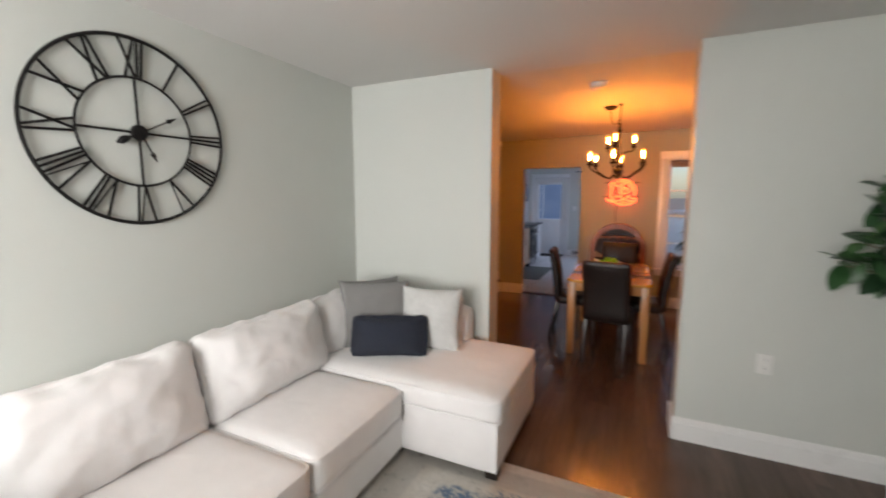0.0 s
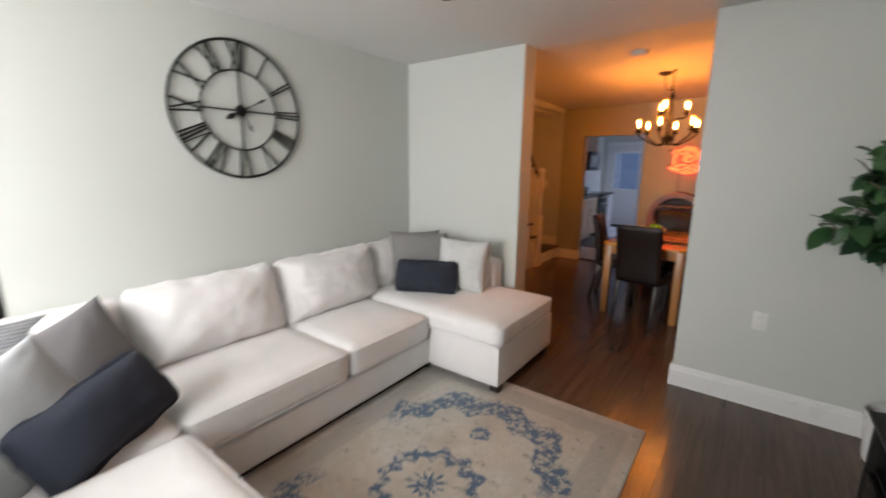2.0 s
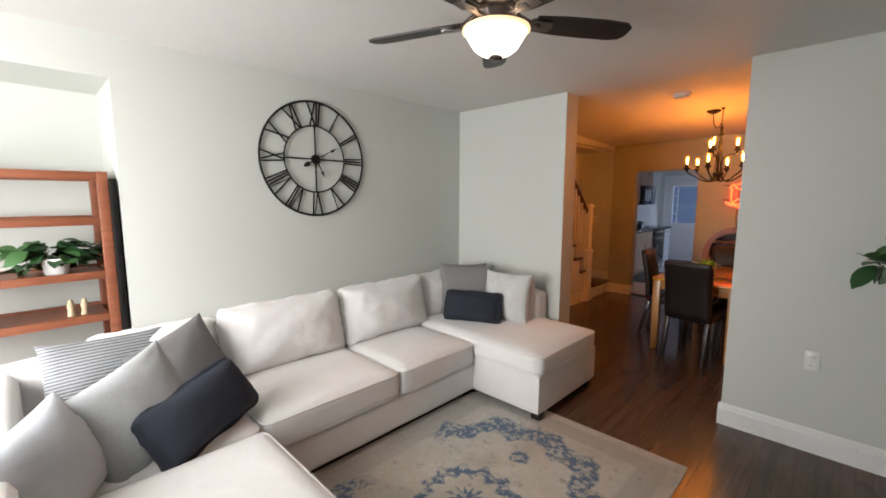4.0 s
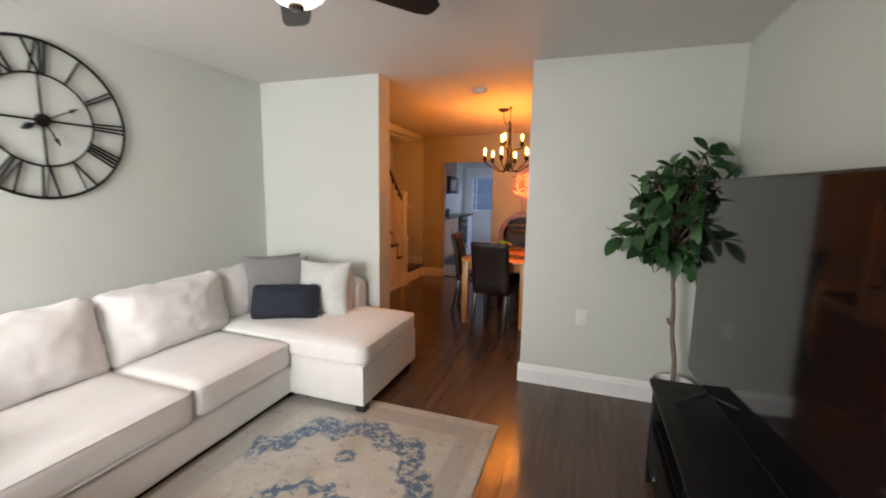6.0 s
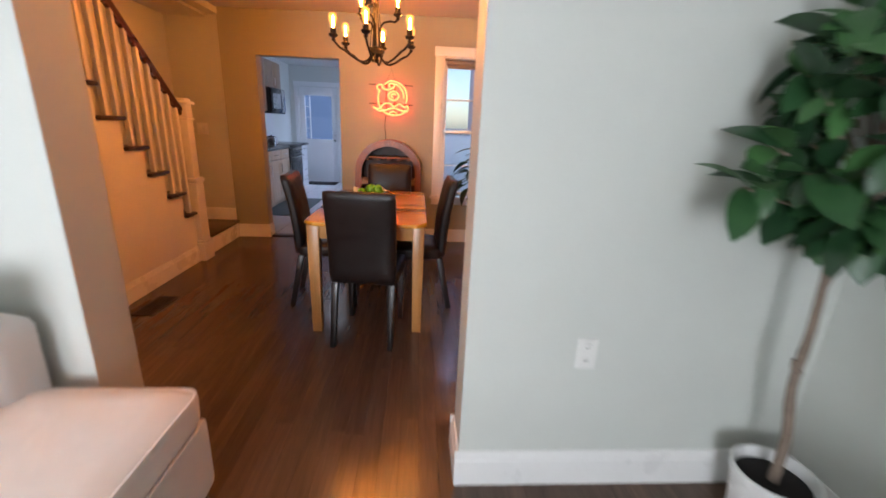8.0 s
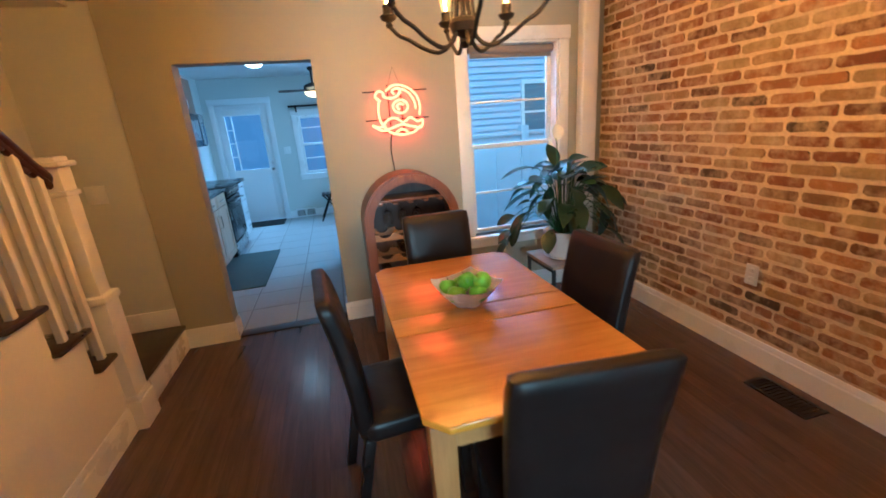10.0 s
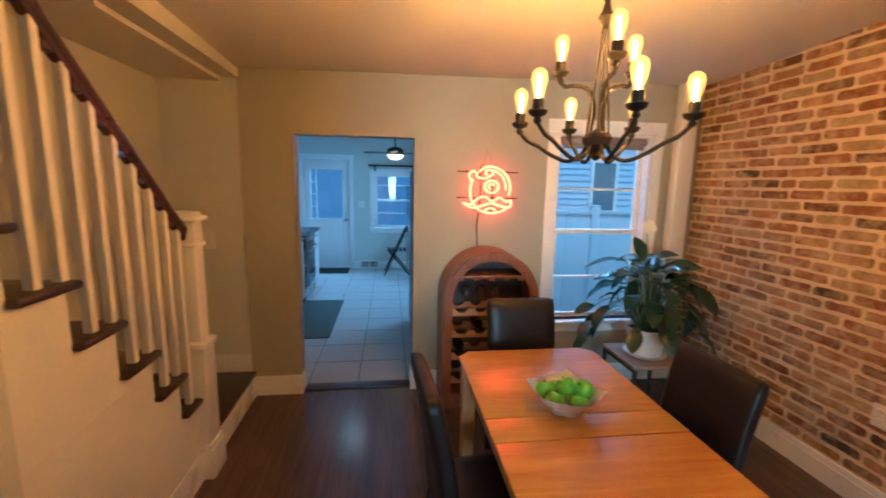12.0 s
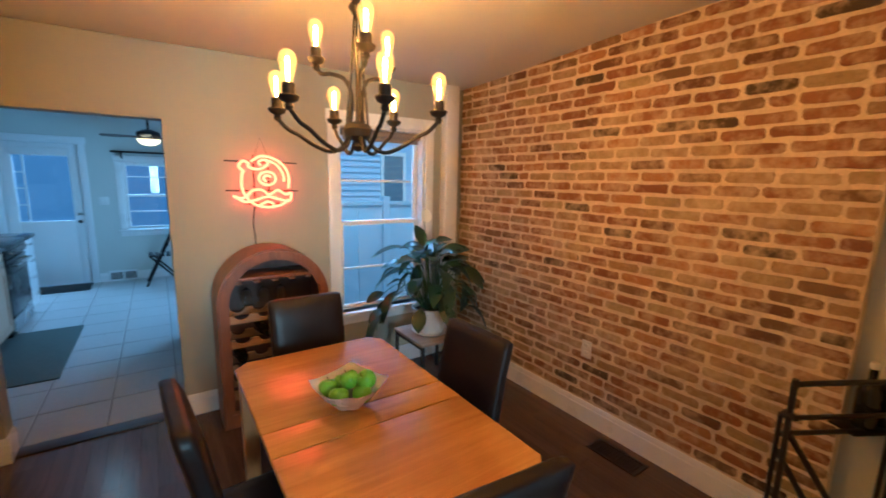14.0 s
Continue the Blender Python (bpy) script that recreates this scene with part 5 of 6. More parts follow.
for c, z in ((-0.07, 0.607), (0.07, 0.607), (-0.21, 0.435), (0.07, 0.435)):
    bt = thing("wine_bottle", pose(0.797 + c, 6.735 - 0.005, z + 0.006, -90), "dark green wine bottle lying in the rack", "bottle", "wine bottles in the rack")
    part("glass_body", lathe([(0, 0.27), (0.036, 0.27), (0.037, 0.10), (0.030, 0.075), (0.014, 0.05), (0.013, 0.005), (0.015, 0.0), (0, 0.0)], 16), BOTTLE, bt)
for x in (-0.165, -0.055, 0.055):
    gl = thing("wine_glass", pose(0.797 + x, 6.735 + 0.12, 0.978, 180), "clear wine glass hanging upside down in the rack", "glass", "hanging wine glasses")
    part("glass_bowl", lathe([(0.034, 0.002), (0.034, 0.0), (0.004, 0.006), (0.004, 0.07), (0.025, 0.085), (0.037, 0.115), (0.036, 0.15), (0.030, 0.185), (0.028, 0.185), (0.034, 0.15), (0.035, 0.115), (0.02, 0.088), (0, 0.08)], 16), GLASS, gl)

# ---- dining window ----


def window(name, x0, x1, z0, z1, y, out, bars, label, sashes, trim=0.085, depth=0.10, sill=True):
    """A window in a wall that faces -y (out = 1): casing, sill, sashes, glass."""
    w = thing(name, pose(0, 0, 0), label, "window", "", "structure")
    f = y - 0.018
    for lo, hi in (((x0 - trim, f, z0), (x0, y - 0.001, z1)), ((x1, f, z0), (x1 + trim, y - 0.001, z1)), ((x0 - trim - 0.01, f - 0.004, z1), (x1 + trim + 0.01, y - 0.001, z1 + trim + 0.01))):
        part("casing", boxes((lo, hi), bevel=0.005), TRIM, w)
    if sill:
        part("window_sill", boxes(((x0 - trim - 0.02, y - 0.055, z0 - 0.03), (x1 + trim + 0.02, y + depth - 0.02, z0)), bevel=0.008), TRIM, w)
        part("sill_apron", boxes(((x0 - trim, f, z0 - 0.10), (x1 + trim, y - 0.001, z0 - 0.03)), bevel=0.004), TRIM, w)
    for lo, hi in (((x0, y, z0), (x0 + 0.018, y + 0.14, z1)), ((x1 - 0.018, y, z0), (x1, y + 0.14, z1)), ((x0, y, z1 - 0.018), (x1, y + 0.14, z1))):
        part("window_frame", boxes((lo, hi)), TRIM, w)
    for a, c, off in sashes:
        yy = y + depth * 0.55 + off
        s = part("sash", boxes(((x0 + 0.018, yy, a), (x0 + 0.055, yy + 0.03, c)), ((x1 - 0.055, yy, a), (x1 - 0.018, yy + 0.03, c)), ((x0 + 0.055, yy, a), (x1 - 0.055, yy + 0.03, a + 0.035)), ((x0 + 0.055, yy, c - 0.035), (x1 - 0.055, yy + 0.03, c)), bevel=0.003), TRIM, w)
        p = part("pane", boxes(((x0 + 0.055, yy + 0.012, a + 0.035), (x1 - 0.055, yy + 0.016, c - 0.035))), GLASS, s)
        p.visible_shadow = False
        for z in bars:
            if a < z < c:
                part("glazing_bar", boxes(((x0 + 0.055, yy + 0.004, z - 0.009), (x1 - 0.055, yy + 0.026, z + 0.009)), bevel=0.003), TRIM, s)
    return w


window("window_dining", 1.36, 2.14, 0.55, 2.05, YK, 1, (1.62, 0.90), "white painted sash window with horizontal glazing bars", ((0.56, 1.295, 0.0), (1.26, 2.03, 0.035)))
SHADECLOTH = surface("taupe_roller_shade", (0.22, 0.19, 0.17), 0.9, vary=0.08, fine=200)
shade = thing("roller_shade", pose(0, 0, 0), "rolled-up taupe shade at the top of the window", "window shade")
part("roll", tube([(1.40, YK + 0.035, 1.995), (2.10, YK + 0.035, 1.995)], 0.030, 16), SHADECLOTH, shade)
part("hem_bar", boxes(((1.41, YK + 0.028, 1.935), (2.09, YK + 0.040, 1.970)), bevel=0.003), SHADECLOTH, shade)
pipe = thing("pipe_chase", pose(0, 0, 0), "white painted boxed-in pipe beside the window", "pipe", "", "structure")
part("casing", boxes(((2.30, 6.96, 0.15), (2.44, YK - 0.001, CEIL_Z + 0.03)), bevel=0.02), TRIM, pipe)

# ---- peace lily on a low stand ----
STANDTOP = wood("pale_stand_top", (0.22, 0.15, 0.10), (0.36, 0.26, 0.18), 0, 0.4)
pst = thing("plant_stand", pose(1.95, 6.62, 0), "small low table with a pale top and dark metal legs", "table")
part("top", boxes(((-0.22, -0.22, 0.40), (0.22, 0.22, 0.425)), bevel=0.005), STANDTOP, pst)
for sx in (-1, 1):
    for sy in (-1, 1):
        part("leg", boxes(((sx * 0.20 - 0.012, sy * 0.20 - 0.012, 0), (sx * 0.20 + 0.012, sy * 0.20 + 0.012, 0.40)), bevel=0.002), BLACKWIRE, pst)
    part("cross_bar", boxes(((sx * 0.20 - 0.008, -0.19, 0.37), (sx * 0.20 + 0.008, 0.19, 0.395))), BLACKWIRE, pst)
lily = thing("peace_lily", pose(1.945, 6.62, 0.425), "peace lily with one white flower in a white pot", "plant")
lp = part("pot", lathe([(0, 0), (0.10, 0), (0.106, 0.008), (0.138, 0.17), (0.152, 0.195), (0.154, 0.212), (0.143, 0.214), (0.132, 0.18), (0, 0.175)], 36), POT, lily, "ribbed white ceramic pot")
part("saucer", lathe([(0, 0), (0.125, 0.001), (0.150, 0.016), (0.148, 0.020), (0.12, 0.008), (0.09, 0.006), (0, 0.006)], 32), POT, lily, "white saucer under the pot")
part("soil", lathe([(0, 0.186), (0.132, 0.184)], 24), SOIL, lp)
rnd = random.Random(11)
LILYLEAF = surface("dark_glossy_lily_leaf", (0.014, 0.042, 0.020), 0.34, vary=0.45, fine=40, coarse=9, relief=0.2)
lil = []
for l, w2, dr in ((0.21, 0.120, 0.45), (0.18, 0.112, 0.30), (0.24, 0.118, 0.70)):
    bm = bmesh.new()
    leaf_faces(bm, Matrix.Identity(4), l, w2, 0.30, dr, 8)
    lil.append(mesh_of("leaf", bm, LILYLEAF, 3.0))
for k in range(74):
    a = 2.4 * k + rnd.uniform(-0.4, 0.4)
    q = ((k + 0.5) / 74) ** 0.85
    reach = (0.03 + 0.40 * q * rnd.uniform(0.75, 1.1)) * (1.08 if math.cos(a) < 0.2 else 0.95)
    high = 0.50 - 0.42 * q * q + rnd.uniform(-0.10, 0.06)
    tip = Vector((reach * math.cos(a), min(0.20, 0.75 * reach * math.sin(a)), 0.17 + max(0.06, high)))
    root = Vector((0.04 * math.cos(a), 0.04 * math.sin(a), 0.18))
    bend = root.lerp(tip, 0.55) + Vector((0, 0, 0.06 + 0.10 * q))
    part("stalk", tube(smooth_line([root, bend, tip], 3), 0.003, 5), LEAFG, lily)
    way = Vector((math.cos(a), 0.75 * math.sin(a), 0.75 - 1.35 * q + rnd.uniform(-0.35, 0.35)))
    if tip.y > 0.08 and way.y > 0:
        way.y *= 0.15
    if tip.x > 0.28:
        way.x *= 0.6
    put_leaf(rnd.choice(lil), lily, tip, way, rnd.uniform(-40, 40), rnd.uniform(0.62, 1.12))
part("stalk", tube(smooth_line([(0, 0, 0.17), (-0.05, -0.02, 0.5), (-0.09, -0.03, 0.90)], 4), 0.003, 6), LEAFG, lily)
SPATHE = surface("white_spathe", (0.72, 0.72, 0.62), 0.5, vary=0.05)
bm = bmesh.new()
leaf_faces(bm, Matrix.Identity(4), 0.12, 0.10, 0.35, 0.2, 8)
part("flower", bm, SPATHE, lily, "white flower spathe", 3.0, pose(-0.09, -0.03, 0.885) @ pose(0, 0, 0, 70, -75, 20))

# ---- bowl of green apples ----
CHINA = surface("cream_china", (0.78, 0.77, 0.72), 0.25, vary=0.03)
APPLE = surface("bright_green_apple_skin", (0.25, 0.62, 0.035), 0.3, vary=0.2, fine=50, coarse=18, relief=0.03)
STALK = surface("brown_apple_stalk", (0.06, 0.035, 0.015), 0.8)
fb = thing("fruit_bowl", pose(0.765, 5.395, 0.754, 0, 0, 20), "square cream bowl with raised corners on the table", "bowl")
bm = bmesh.new()
rows = []
N = 48
for r, z in ((0.0, 0.006), (0.05, 0.004), (0.06, 0.0), (0.062, 0.004), (0.09, 0.03), (0.118, 0.06), (0.135, 0.085), (0.139, 0.088), (0.136, 0.086), (0.114, 0.063), (0.085, 0.036), (0.055, 0.016), (0.0, 0.014)):
    ringv = []
    for k in range(N):
        a = 2 * math.pi * k / N
        sq = 1.0 / max(abs(math.cos(a)), abs(math.sin(a))) ** 0.62
        f = (r / 0.139) ** 1.5
        lift = 0.022 * f * (sq - 1.0) / 0.24
        rr = r * (1 + (sq - 1) * f * 0.85)
        ringv.append(bm.verts.new((rr * math.cos(a) * 0.92, rr * math.sin(a) * 0.92, z + lift)))
    rows.append(ringv)
for i in range(len(rows) - 1):
    for k in range(N):
        bm.faces.new((rows[i][k], rows[i][(k + 1) % N], rows[i + 1][(k + 1) % N], rows[i + 1][k]))
bmesh.ops.remove_doubles(bm, verts=bm.verts[:], dist=1e-5)
part("shell", bm, CHINA, fb, "", 1.0)
apple_prof = [(0, -0.026), (0.008, -0.031), (0.02, -0.031), (0.032, -0.02), (0.038, 0.0), (0.037, 0.015), (0.028, 0.029), (0.014, 0.033), (0.005, 0.027), (0, 0.023)]
for k, (x, y, z) in enumerate(((-0.055, -0.035, 0.062), (0.03, -0.06, 0.062), (0.062, 0.02, 0.064), (-0.01, 0.055, 0.062), (-0.07, 0.04, 0.068), (0.0, -0.005, 0.105), (0.055, -0.045, 0.108))):
    ap = thing("apple", pose(0.765, 5.395, 0.754) @ pose(x, y, z, 10 * k - 25, 14 - 7 * k, 50 * k), "shiny bright green apple in the bowl", "apple", "apples in the bowl")
    part("fruit", lathe(apple_prof, 20), APPLE, ap)
    part("stalk", tube([(0, 0, 0.022), (0.002, 0, 0.036), (0.005, 0, 0.044)], 0.0016, 5), STALK, ap)

# ---- floor register and folding cart ----
VENTMETAL = surface("dark_brown_metal", (0.022, 0.016, 0.013), 0.45, 0.5, vary=0.2)
vent = thing("floor_register", pose(2.385, 5.19, 0), "dark brown slotted metal floor register", "floor vent")
part("frame", boxes(((-0.075, -0.16, 0), (-0.055, 0.16, 0.006)), ((0.055, -0.16, 0), (0.075, 0.16, 0.006)), ((-0.055, -0.16, 0), (0.055, -0.14, 0.006)), ((-0.055, 0.14, 0), (0.055, 0.16, 0.006)), ((-0.055, -0.14, 0.0005), (0.055, 0.14, 0.0015))), VENTMETAL, vent)
for k in range(13):
    part("slat", boxes(((-0.055, -0.132 + 0.0215 * k, 0.001), (0.055, -0.122 + 0.0215 * k, 0.005))), VENTMETAL, vent)
tagged(copy_thing(vent, pose(-0.76, 5.11, 0)), "dark brown slotted metal floor register beside the stairs")
CART = pose(2.445, 4.40, 0, 0, 0, 60)
cart = thing("bar_cart", CART, "black metal folding bar cart beside the brick wall", "cart")
part("end_frame", tube(smooth_line([(-0.17, 0.25, 0.03), (-0.17, 0.25, 0.86), (-0.17, 0.245, 0.89), (-0.17, 0.21, 0.905), (-0.17, -0.21, 0.905), (-0.17, -0.245, 0.89), (-0.17, -0.25, 0.86), (-0.17, -0.25, 0.03)], 4), 0.011, 8), BLACKWIRE, cart)
for y in (-0.25, 0.25):
    part("post", tube([(-0.135, y, 0.03), (-0.135, y, 0.765)], 0.009, 8), BLACKWIRE, cart)
    part("end_rail", tube([(-0.17, y, 0.765), (-0.135, y, 0.765)], 0.009, 8), BLACKWIRE, cart)
    part("handle_pin", tube([(-0.20, y, 0.78), (-0.15, y, 0.78)], 0.013, 8), BLACKWIRE, cart)
    for x in (-0.17, -0.135):
        part("caster", lathe([(0, -0.012), (0.026, -0.012), (0.028, 0), (0.026, 0.012), (0, 0.012)], 16, pose(x, y, 0.028, 0, 90)), BLACKPLASTIC, cart)
part("shelf_rail", tube([(-0.17, 0.25, 0.765), (-0.17, -0.25, 0.765)], 0.010, 8), BLACKWIRE, cart)
part("shelf_rail", tube([(-0.135, 0.25, 0.675), (-0.135, -0.25, 0.675)], 0.010, 8), BLACKWIRE, cart)
part("cross_brace", tube([(-0.17, 0.24, 0.70), (-0.17, -0.24, 0.045)], 0.012, 8), BLACKWIRE, cart)
part("cross_brace", tube([(-0.135, 0.24, 0.60), (-0.135, -0.14, 0.045)], 0.012, 8), BLACKWIRE, cart)
part("tray", boxes(((-0.165, -0.24, 0.670), (-0.06, -0.05, 0.682)), bevel=0.003), BLACKWOOD, cart)
for y, lab in ((-0.15, "dark bottle standing on the bar cart"), (-0.25, "dark red bottle standing on the bar cart")):
    bt = thing("liquor_bottle", CART @ pose(-0.112, y, 0.682), lab, "bottle")
    part("glass_body", lathe([(0, 0), (0.038, 0), (0.04, 0.01), (0.04, 0.15), (0.03, 0.18), (0.014, 0.20), (0.013, 0.25), (0, 0.25)], 18), BOTTLE, bt)
    part("cap", lathe([(0.014, 0.25), (0.016, 0.252), (0.016, 0.275), (0, 0.277)], 14), CHINA, bt)

# ---- kitchen ----
CABWOOD = wood("pale_maple_cabinet", (0.34, 0.25, 0.16), (0.50, 0.39, 0.27), 2, 0.4)
UPPERWOOD = wood("brown_upper_cabinet", (0.14, 0.085, 0.05), (0.24, 0.15, 0.09), 2, 0.42)
COUNTER = surface("dark_granite_worktop", (0.035, 0.036, 0.038), 0.18, vary=0.5, fine=160, coarse=40, relief=0.02)
RANGE = surface("black_enamel", (0.012, 0.012, 0.013), 0.2, vary=0.1, relief=0)
DOORPAINT = surface("white_door_paint", (0.74, 0.75, 0.75), 0.38, vary=0.02)


def base_cabinet(y0, y1, doors, material, label, drawers=0):
    t = thing("base_cabinet", pose(0, 0, 0), label, "cabinet", "kitchen base cabinets")
    part("body", boxes(((-1.68, y0, 0.10), (-1.075, y1, 0.88)), ((-1.68, y0, 0), (-1.15, y1, 0.10))), material, t)
    n = max(doors, 1)
    w = (y1 - y0) / n
    for k in range(n):
        a, c = y0 + k * w + 0.004, y0 + (k + 1) * w - 0.004
        if drawers:
            for d in range(drawers):
                z0 = 0.11 + d * 0.77 / drawers
                f = part("drawer_front", boxes(((-1.075, a, z0), (-1.053, c, z0 + 0.77 / drawers - 0.008)), bevel=0.003), material, t)
                part("handle", tube([(-1.053, (a + c) / 2 - 0.06, z0 + 0.13), (-1.025, (a + c) / 2 - 0.06, z0 + 0.13), (-1.025, (a + c) / 2 + 0.06, z0 + 0.13), (-1.053, (a + c) / 2 + 0.06, z0 + 0.13)], 0.005, 6), STEEL, f, "steel bar handle")
        else:
            dr = part("drawer_front", boxes(((-1.075, a, 0.735), (-1.053, c, 0.872)), bevel=0.003), material, t)
            part("handle", tube([(-1.053, (a + c) / 2 - 0.06, 0.80), (-1.025, (a + c) / 2 - 0.06, 0.80), (-1.025, (a + c) / 2 + 0.06, 0.80), (-1.053, (a + c) / 2 + 0.06, 0.80)], 0.005, 6), STEEL, dr, "steel bar handle")
            dd = part("door", boxes(((-1.075, a, 0.11), (-1.057, c, 0.727)), ((-1.057, a, 0.11), (-1.050, a + 0.06, 0.727)), ((-1.057, c - 0.06, 0.11), (-1.050, c, 0.727)), ((-1.057, a + 0.06, 0.11), (-1.050, c - 0.06, 0.17)), ((-1.057, a + 0.06, 0.667), (-1.050, c - 0.06, 0.727))), material, t)
            part("handle", tube([(-1.05, c - 0.035, 0.52), (-1.02, c - 0.035, 0.52), (-1.02, c - 0.035, 0.66), (-1.05, c - 0.035, 0.66)], 0.005, 6), STEEL, dd, "steel bar handle")
    return t


base_cabinet(7.25, 8.55, 3, CABWOOD, "pale maple kitchen base cabinet with steel handles")
base_cabinet(8.55, 9.45, 2, CABWOOD, "pale maple kitchen base cabinet beside the range")
base_cabinet(10.22, 10.62, 1, DOORPAINT, "white kitchen drawer unit with steel handles", 4)
for y0, y1 in ((7.25, 9.45), (10.22, 10.64)):
    structure("worktop", boxes(((-1.68, y0, 0.88), (-1.03, y1, 0.92)), bevel=0.004), COUNTER, "dark granite kitchen worktop", "worktop")
rng = thing("kitchen_range", pose(0, 0, 0), "black and steel kitchen range between cabinets", "range")
part("body", boxes(((-1.66, 9.46, 0.02), (-1.07, 10.21, 0.90)), bevel=0.004), RANGE, rng)
part("cooktop", boxes(((-1.66, 9.455, 0.90), (-1.03, 10.215, 0.925)), bevel=0.005), RANGE, rng)
part("control_panel", boxes(((-1.07, 9.47, 0.79), (-1.035, 10.20, 0.895)), bevel=0.006), RANGE, rng)
od = part("oven_door", boxes(((-1.07, 9.47, 0.22), (-1.04, 10.20, 0.775)), bevel=0.006), RANGE, rng, "black glass oven door")
part("oven_window", boxes(((-1.041, 9.58, 0.33), (-1.037, 10.09, 0.62))), RANGE, od)
part("handle", tube([(-1.04, 9.54, 0.72), (-0.99, 9.54, 0.72), (-0.99, 10.13, 0.72), (-1.04, 10.13, 0.72)], 0.010, 8), STEEL, od)
part("lower_drawer", boxes(((-1.07, 9.47, 0.05), (-1.043, 10.20, 0.205)), bevel=0.005), STEEL, rng)
for k in range(5):
    part("knob", lathe([(0, 0.03), (0.016, 0.028), (0.019, 0.0), (0, 0.0)], 14, pose(-1.036, 9.56 + 0.135 * k, 0.845, 0, 90)), STEEL, rng)
part("rear_panel", boxes(((-1.67, 9.46, 0.925), (-1.62, 10.21, 1.05)), bevel=0.006), STEEL, rng)
pan = thing("saucepan", pose(-1.38, 9.62, 0.925), "shiny steel saucepan on the range", "saucepan")
part("body", lathe([(0, 0), (0.09, 0), (0.095, 0.01), (0.095, 0.11), (0.09, 0.11), (0.088, 0.012), (0, 0.01)], 24), STEEL, pan)
part("lid", lathe([(0.097, 0.112), (0.08, 0.125), (0.02, 0.138), (0.015, 0.155), (0, 0.157)], 24), STEEL, pan)
for y0, y1, z0 in ((7.25, 8.35, 1.45), (8.35, 9.45, 1.45), (9.45, 10.21, 1.83)):
    u = thing("upper_cabinet", pose(0, 0, 0), "brown wooden kitchen wall cabinet", "cabinet", "kitchen wall cabinets")
    part("body", boxes(((-1.68, y0, z0), (-1.37, y1, 2.25))), UPPERWOOD, u)
    mid = (y0 + y1) / 2
    for a, c in ((y0 + 0.003, mid - 0.002), (mid + 0.002, y1 - 0.003)):
        d = part("door", boxes(((-1.37, a, z0 + 0.003), (-1.352, c, 2.247)), bevel=0.004), UPPERWOOD, u)
        part("handle", tube([(-1.352, a + 0.04, z0 + 0.06), (-1.33, a + 0.04, z0 + 0.06), (-1.33, a + 0.04, z0 + 0.16), (-1.352, a + 0.04, z0 + 0.16)], 0.004, 6), STEEL, d)
mw = thing("microwave_oven", pose(0, 0, 0), "black and steel microwave oven over the range", "microwave")
part("case", boxes(((-1.68, 9.46, 1.42), (-1.30, 10.20, 1.825)), bevel=0.006), RANGE, mw)
part("door", boxes(((-1.30, 9.47, 1.44), (-1.28, 10.0, 1.81)), bevel=0.005), RANGE, mw)
part("window", boxes(((-1.281, 9.54, 1.50), (-1.276, 9.92, 1.74))), STEEL, mw)
part("keypad", boxes(((-1.30, 10.01, 1.44), (-1.282, 10.19, 1.81)), bevel=0.004), STEEL, mw)

fr = thing("refrigerator", pose(0, 0, 0), "tall dark grey refrigerator standing in the kitchen", "refrigerator")
FRIDGE = surface("dark_grey_steel", (0.045, 0.047, 0.052), 0.35, 0.4, vary=0.1)
part("body", boxes(((0.335, 8.05, 0.02), (1.00, 8.78, 1.78)), bevel=0.006), FRIDGE, fr)
part("lower_door", boxes(((0.30, 8.06, 0.05), (0.33, 8.77, 1.20)), bevel=0.010), FRIDGE, fr)
part("upper_door", boxes(((0.30, 8.06, 1.215), (0.33, 8.77, 1.775)), bevel=0.010), FRIDGE, fr)
for z0, z1 in ((0.6, 1.15), (1.26, 1.6)):
    part("handle", tube([(0.30, 8.70, z0), (0.275, 8.70, z0), (0.275, 8.70, z1), (0.30, 8.70, z1)], 0.008, 6), STEEL, fr)

# glazed back door
dk = thing("door_kitchen", pose(0, 0, 0), "closed white back door with a nine-light glass panel", "door", "", "structure")
for lo, hi in (((-1.585, YB - 0.018, 0), (-1.50, YB - 0.001, 2.03)), ((-0.69, YB - 0.018, 0), (-0.605, YB - 0.001, 2.03)), ((-1.595, YB - 0.022, 2.03), (-0.595, YB - 0.001, 2.125))):
    part("casing", boxes((lo, hi), bevel=0.005), DOORPAINT, dk)
for lo, hi in (((-1.50, YB + 0.03, 0.012), (-1.38, YB + 0.07, 2.025)), ((-0.81, YB + 0.03, 0.012), (-0.69, YB + 0.07, 2.025)), ((-1.38, YB + 0.03, 0.012), (-0.81, YB + 0.07, 0.94)), ((-1.38, YB + 0.03, 1.85), (-0.81, YB + 0.07, 2.025))):
    part("door_panel", boxes((lo, hi), bevel=0.002), DOORPAINT, dk)
p = part("pane", boxes(((-1.38, YB + 0.045, 0.94), (-0.81, YB + 0.050, 1.85))), GLASS, dk)
p.visible_shadow = False
for x in (-1.28,):
    part("glazing_bar", boxes(((x - 0.009, YB + 0.036, 0.94), (x + 0.009, YB + 0.062, 1.85))), DOORPAINT, dk)
for z in (1.17, 1.40, 1.62):
    part("glazing_bar", boxes(((-1.38, YB + 0.038, z - 0.007), (-1.28, YB + 0.060, z + 0.007))), DOORPAINT, dk)
part("door_knob", lathe([(0, -0.055), (0.022, -0.05), (0.027, -0.035), (0.018, -0.022), (0.010, -0.015), (0.025, -0.004), (0.025, 0), (0, 0)], 16, pose(-0.755, YB + 0.03, 0.92, -90) @ pose(0, 0, 0, 180)), STEEL, dk, "steel door knob")
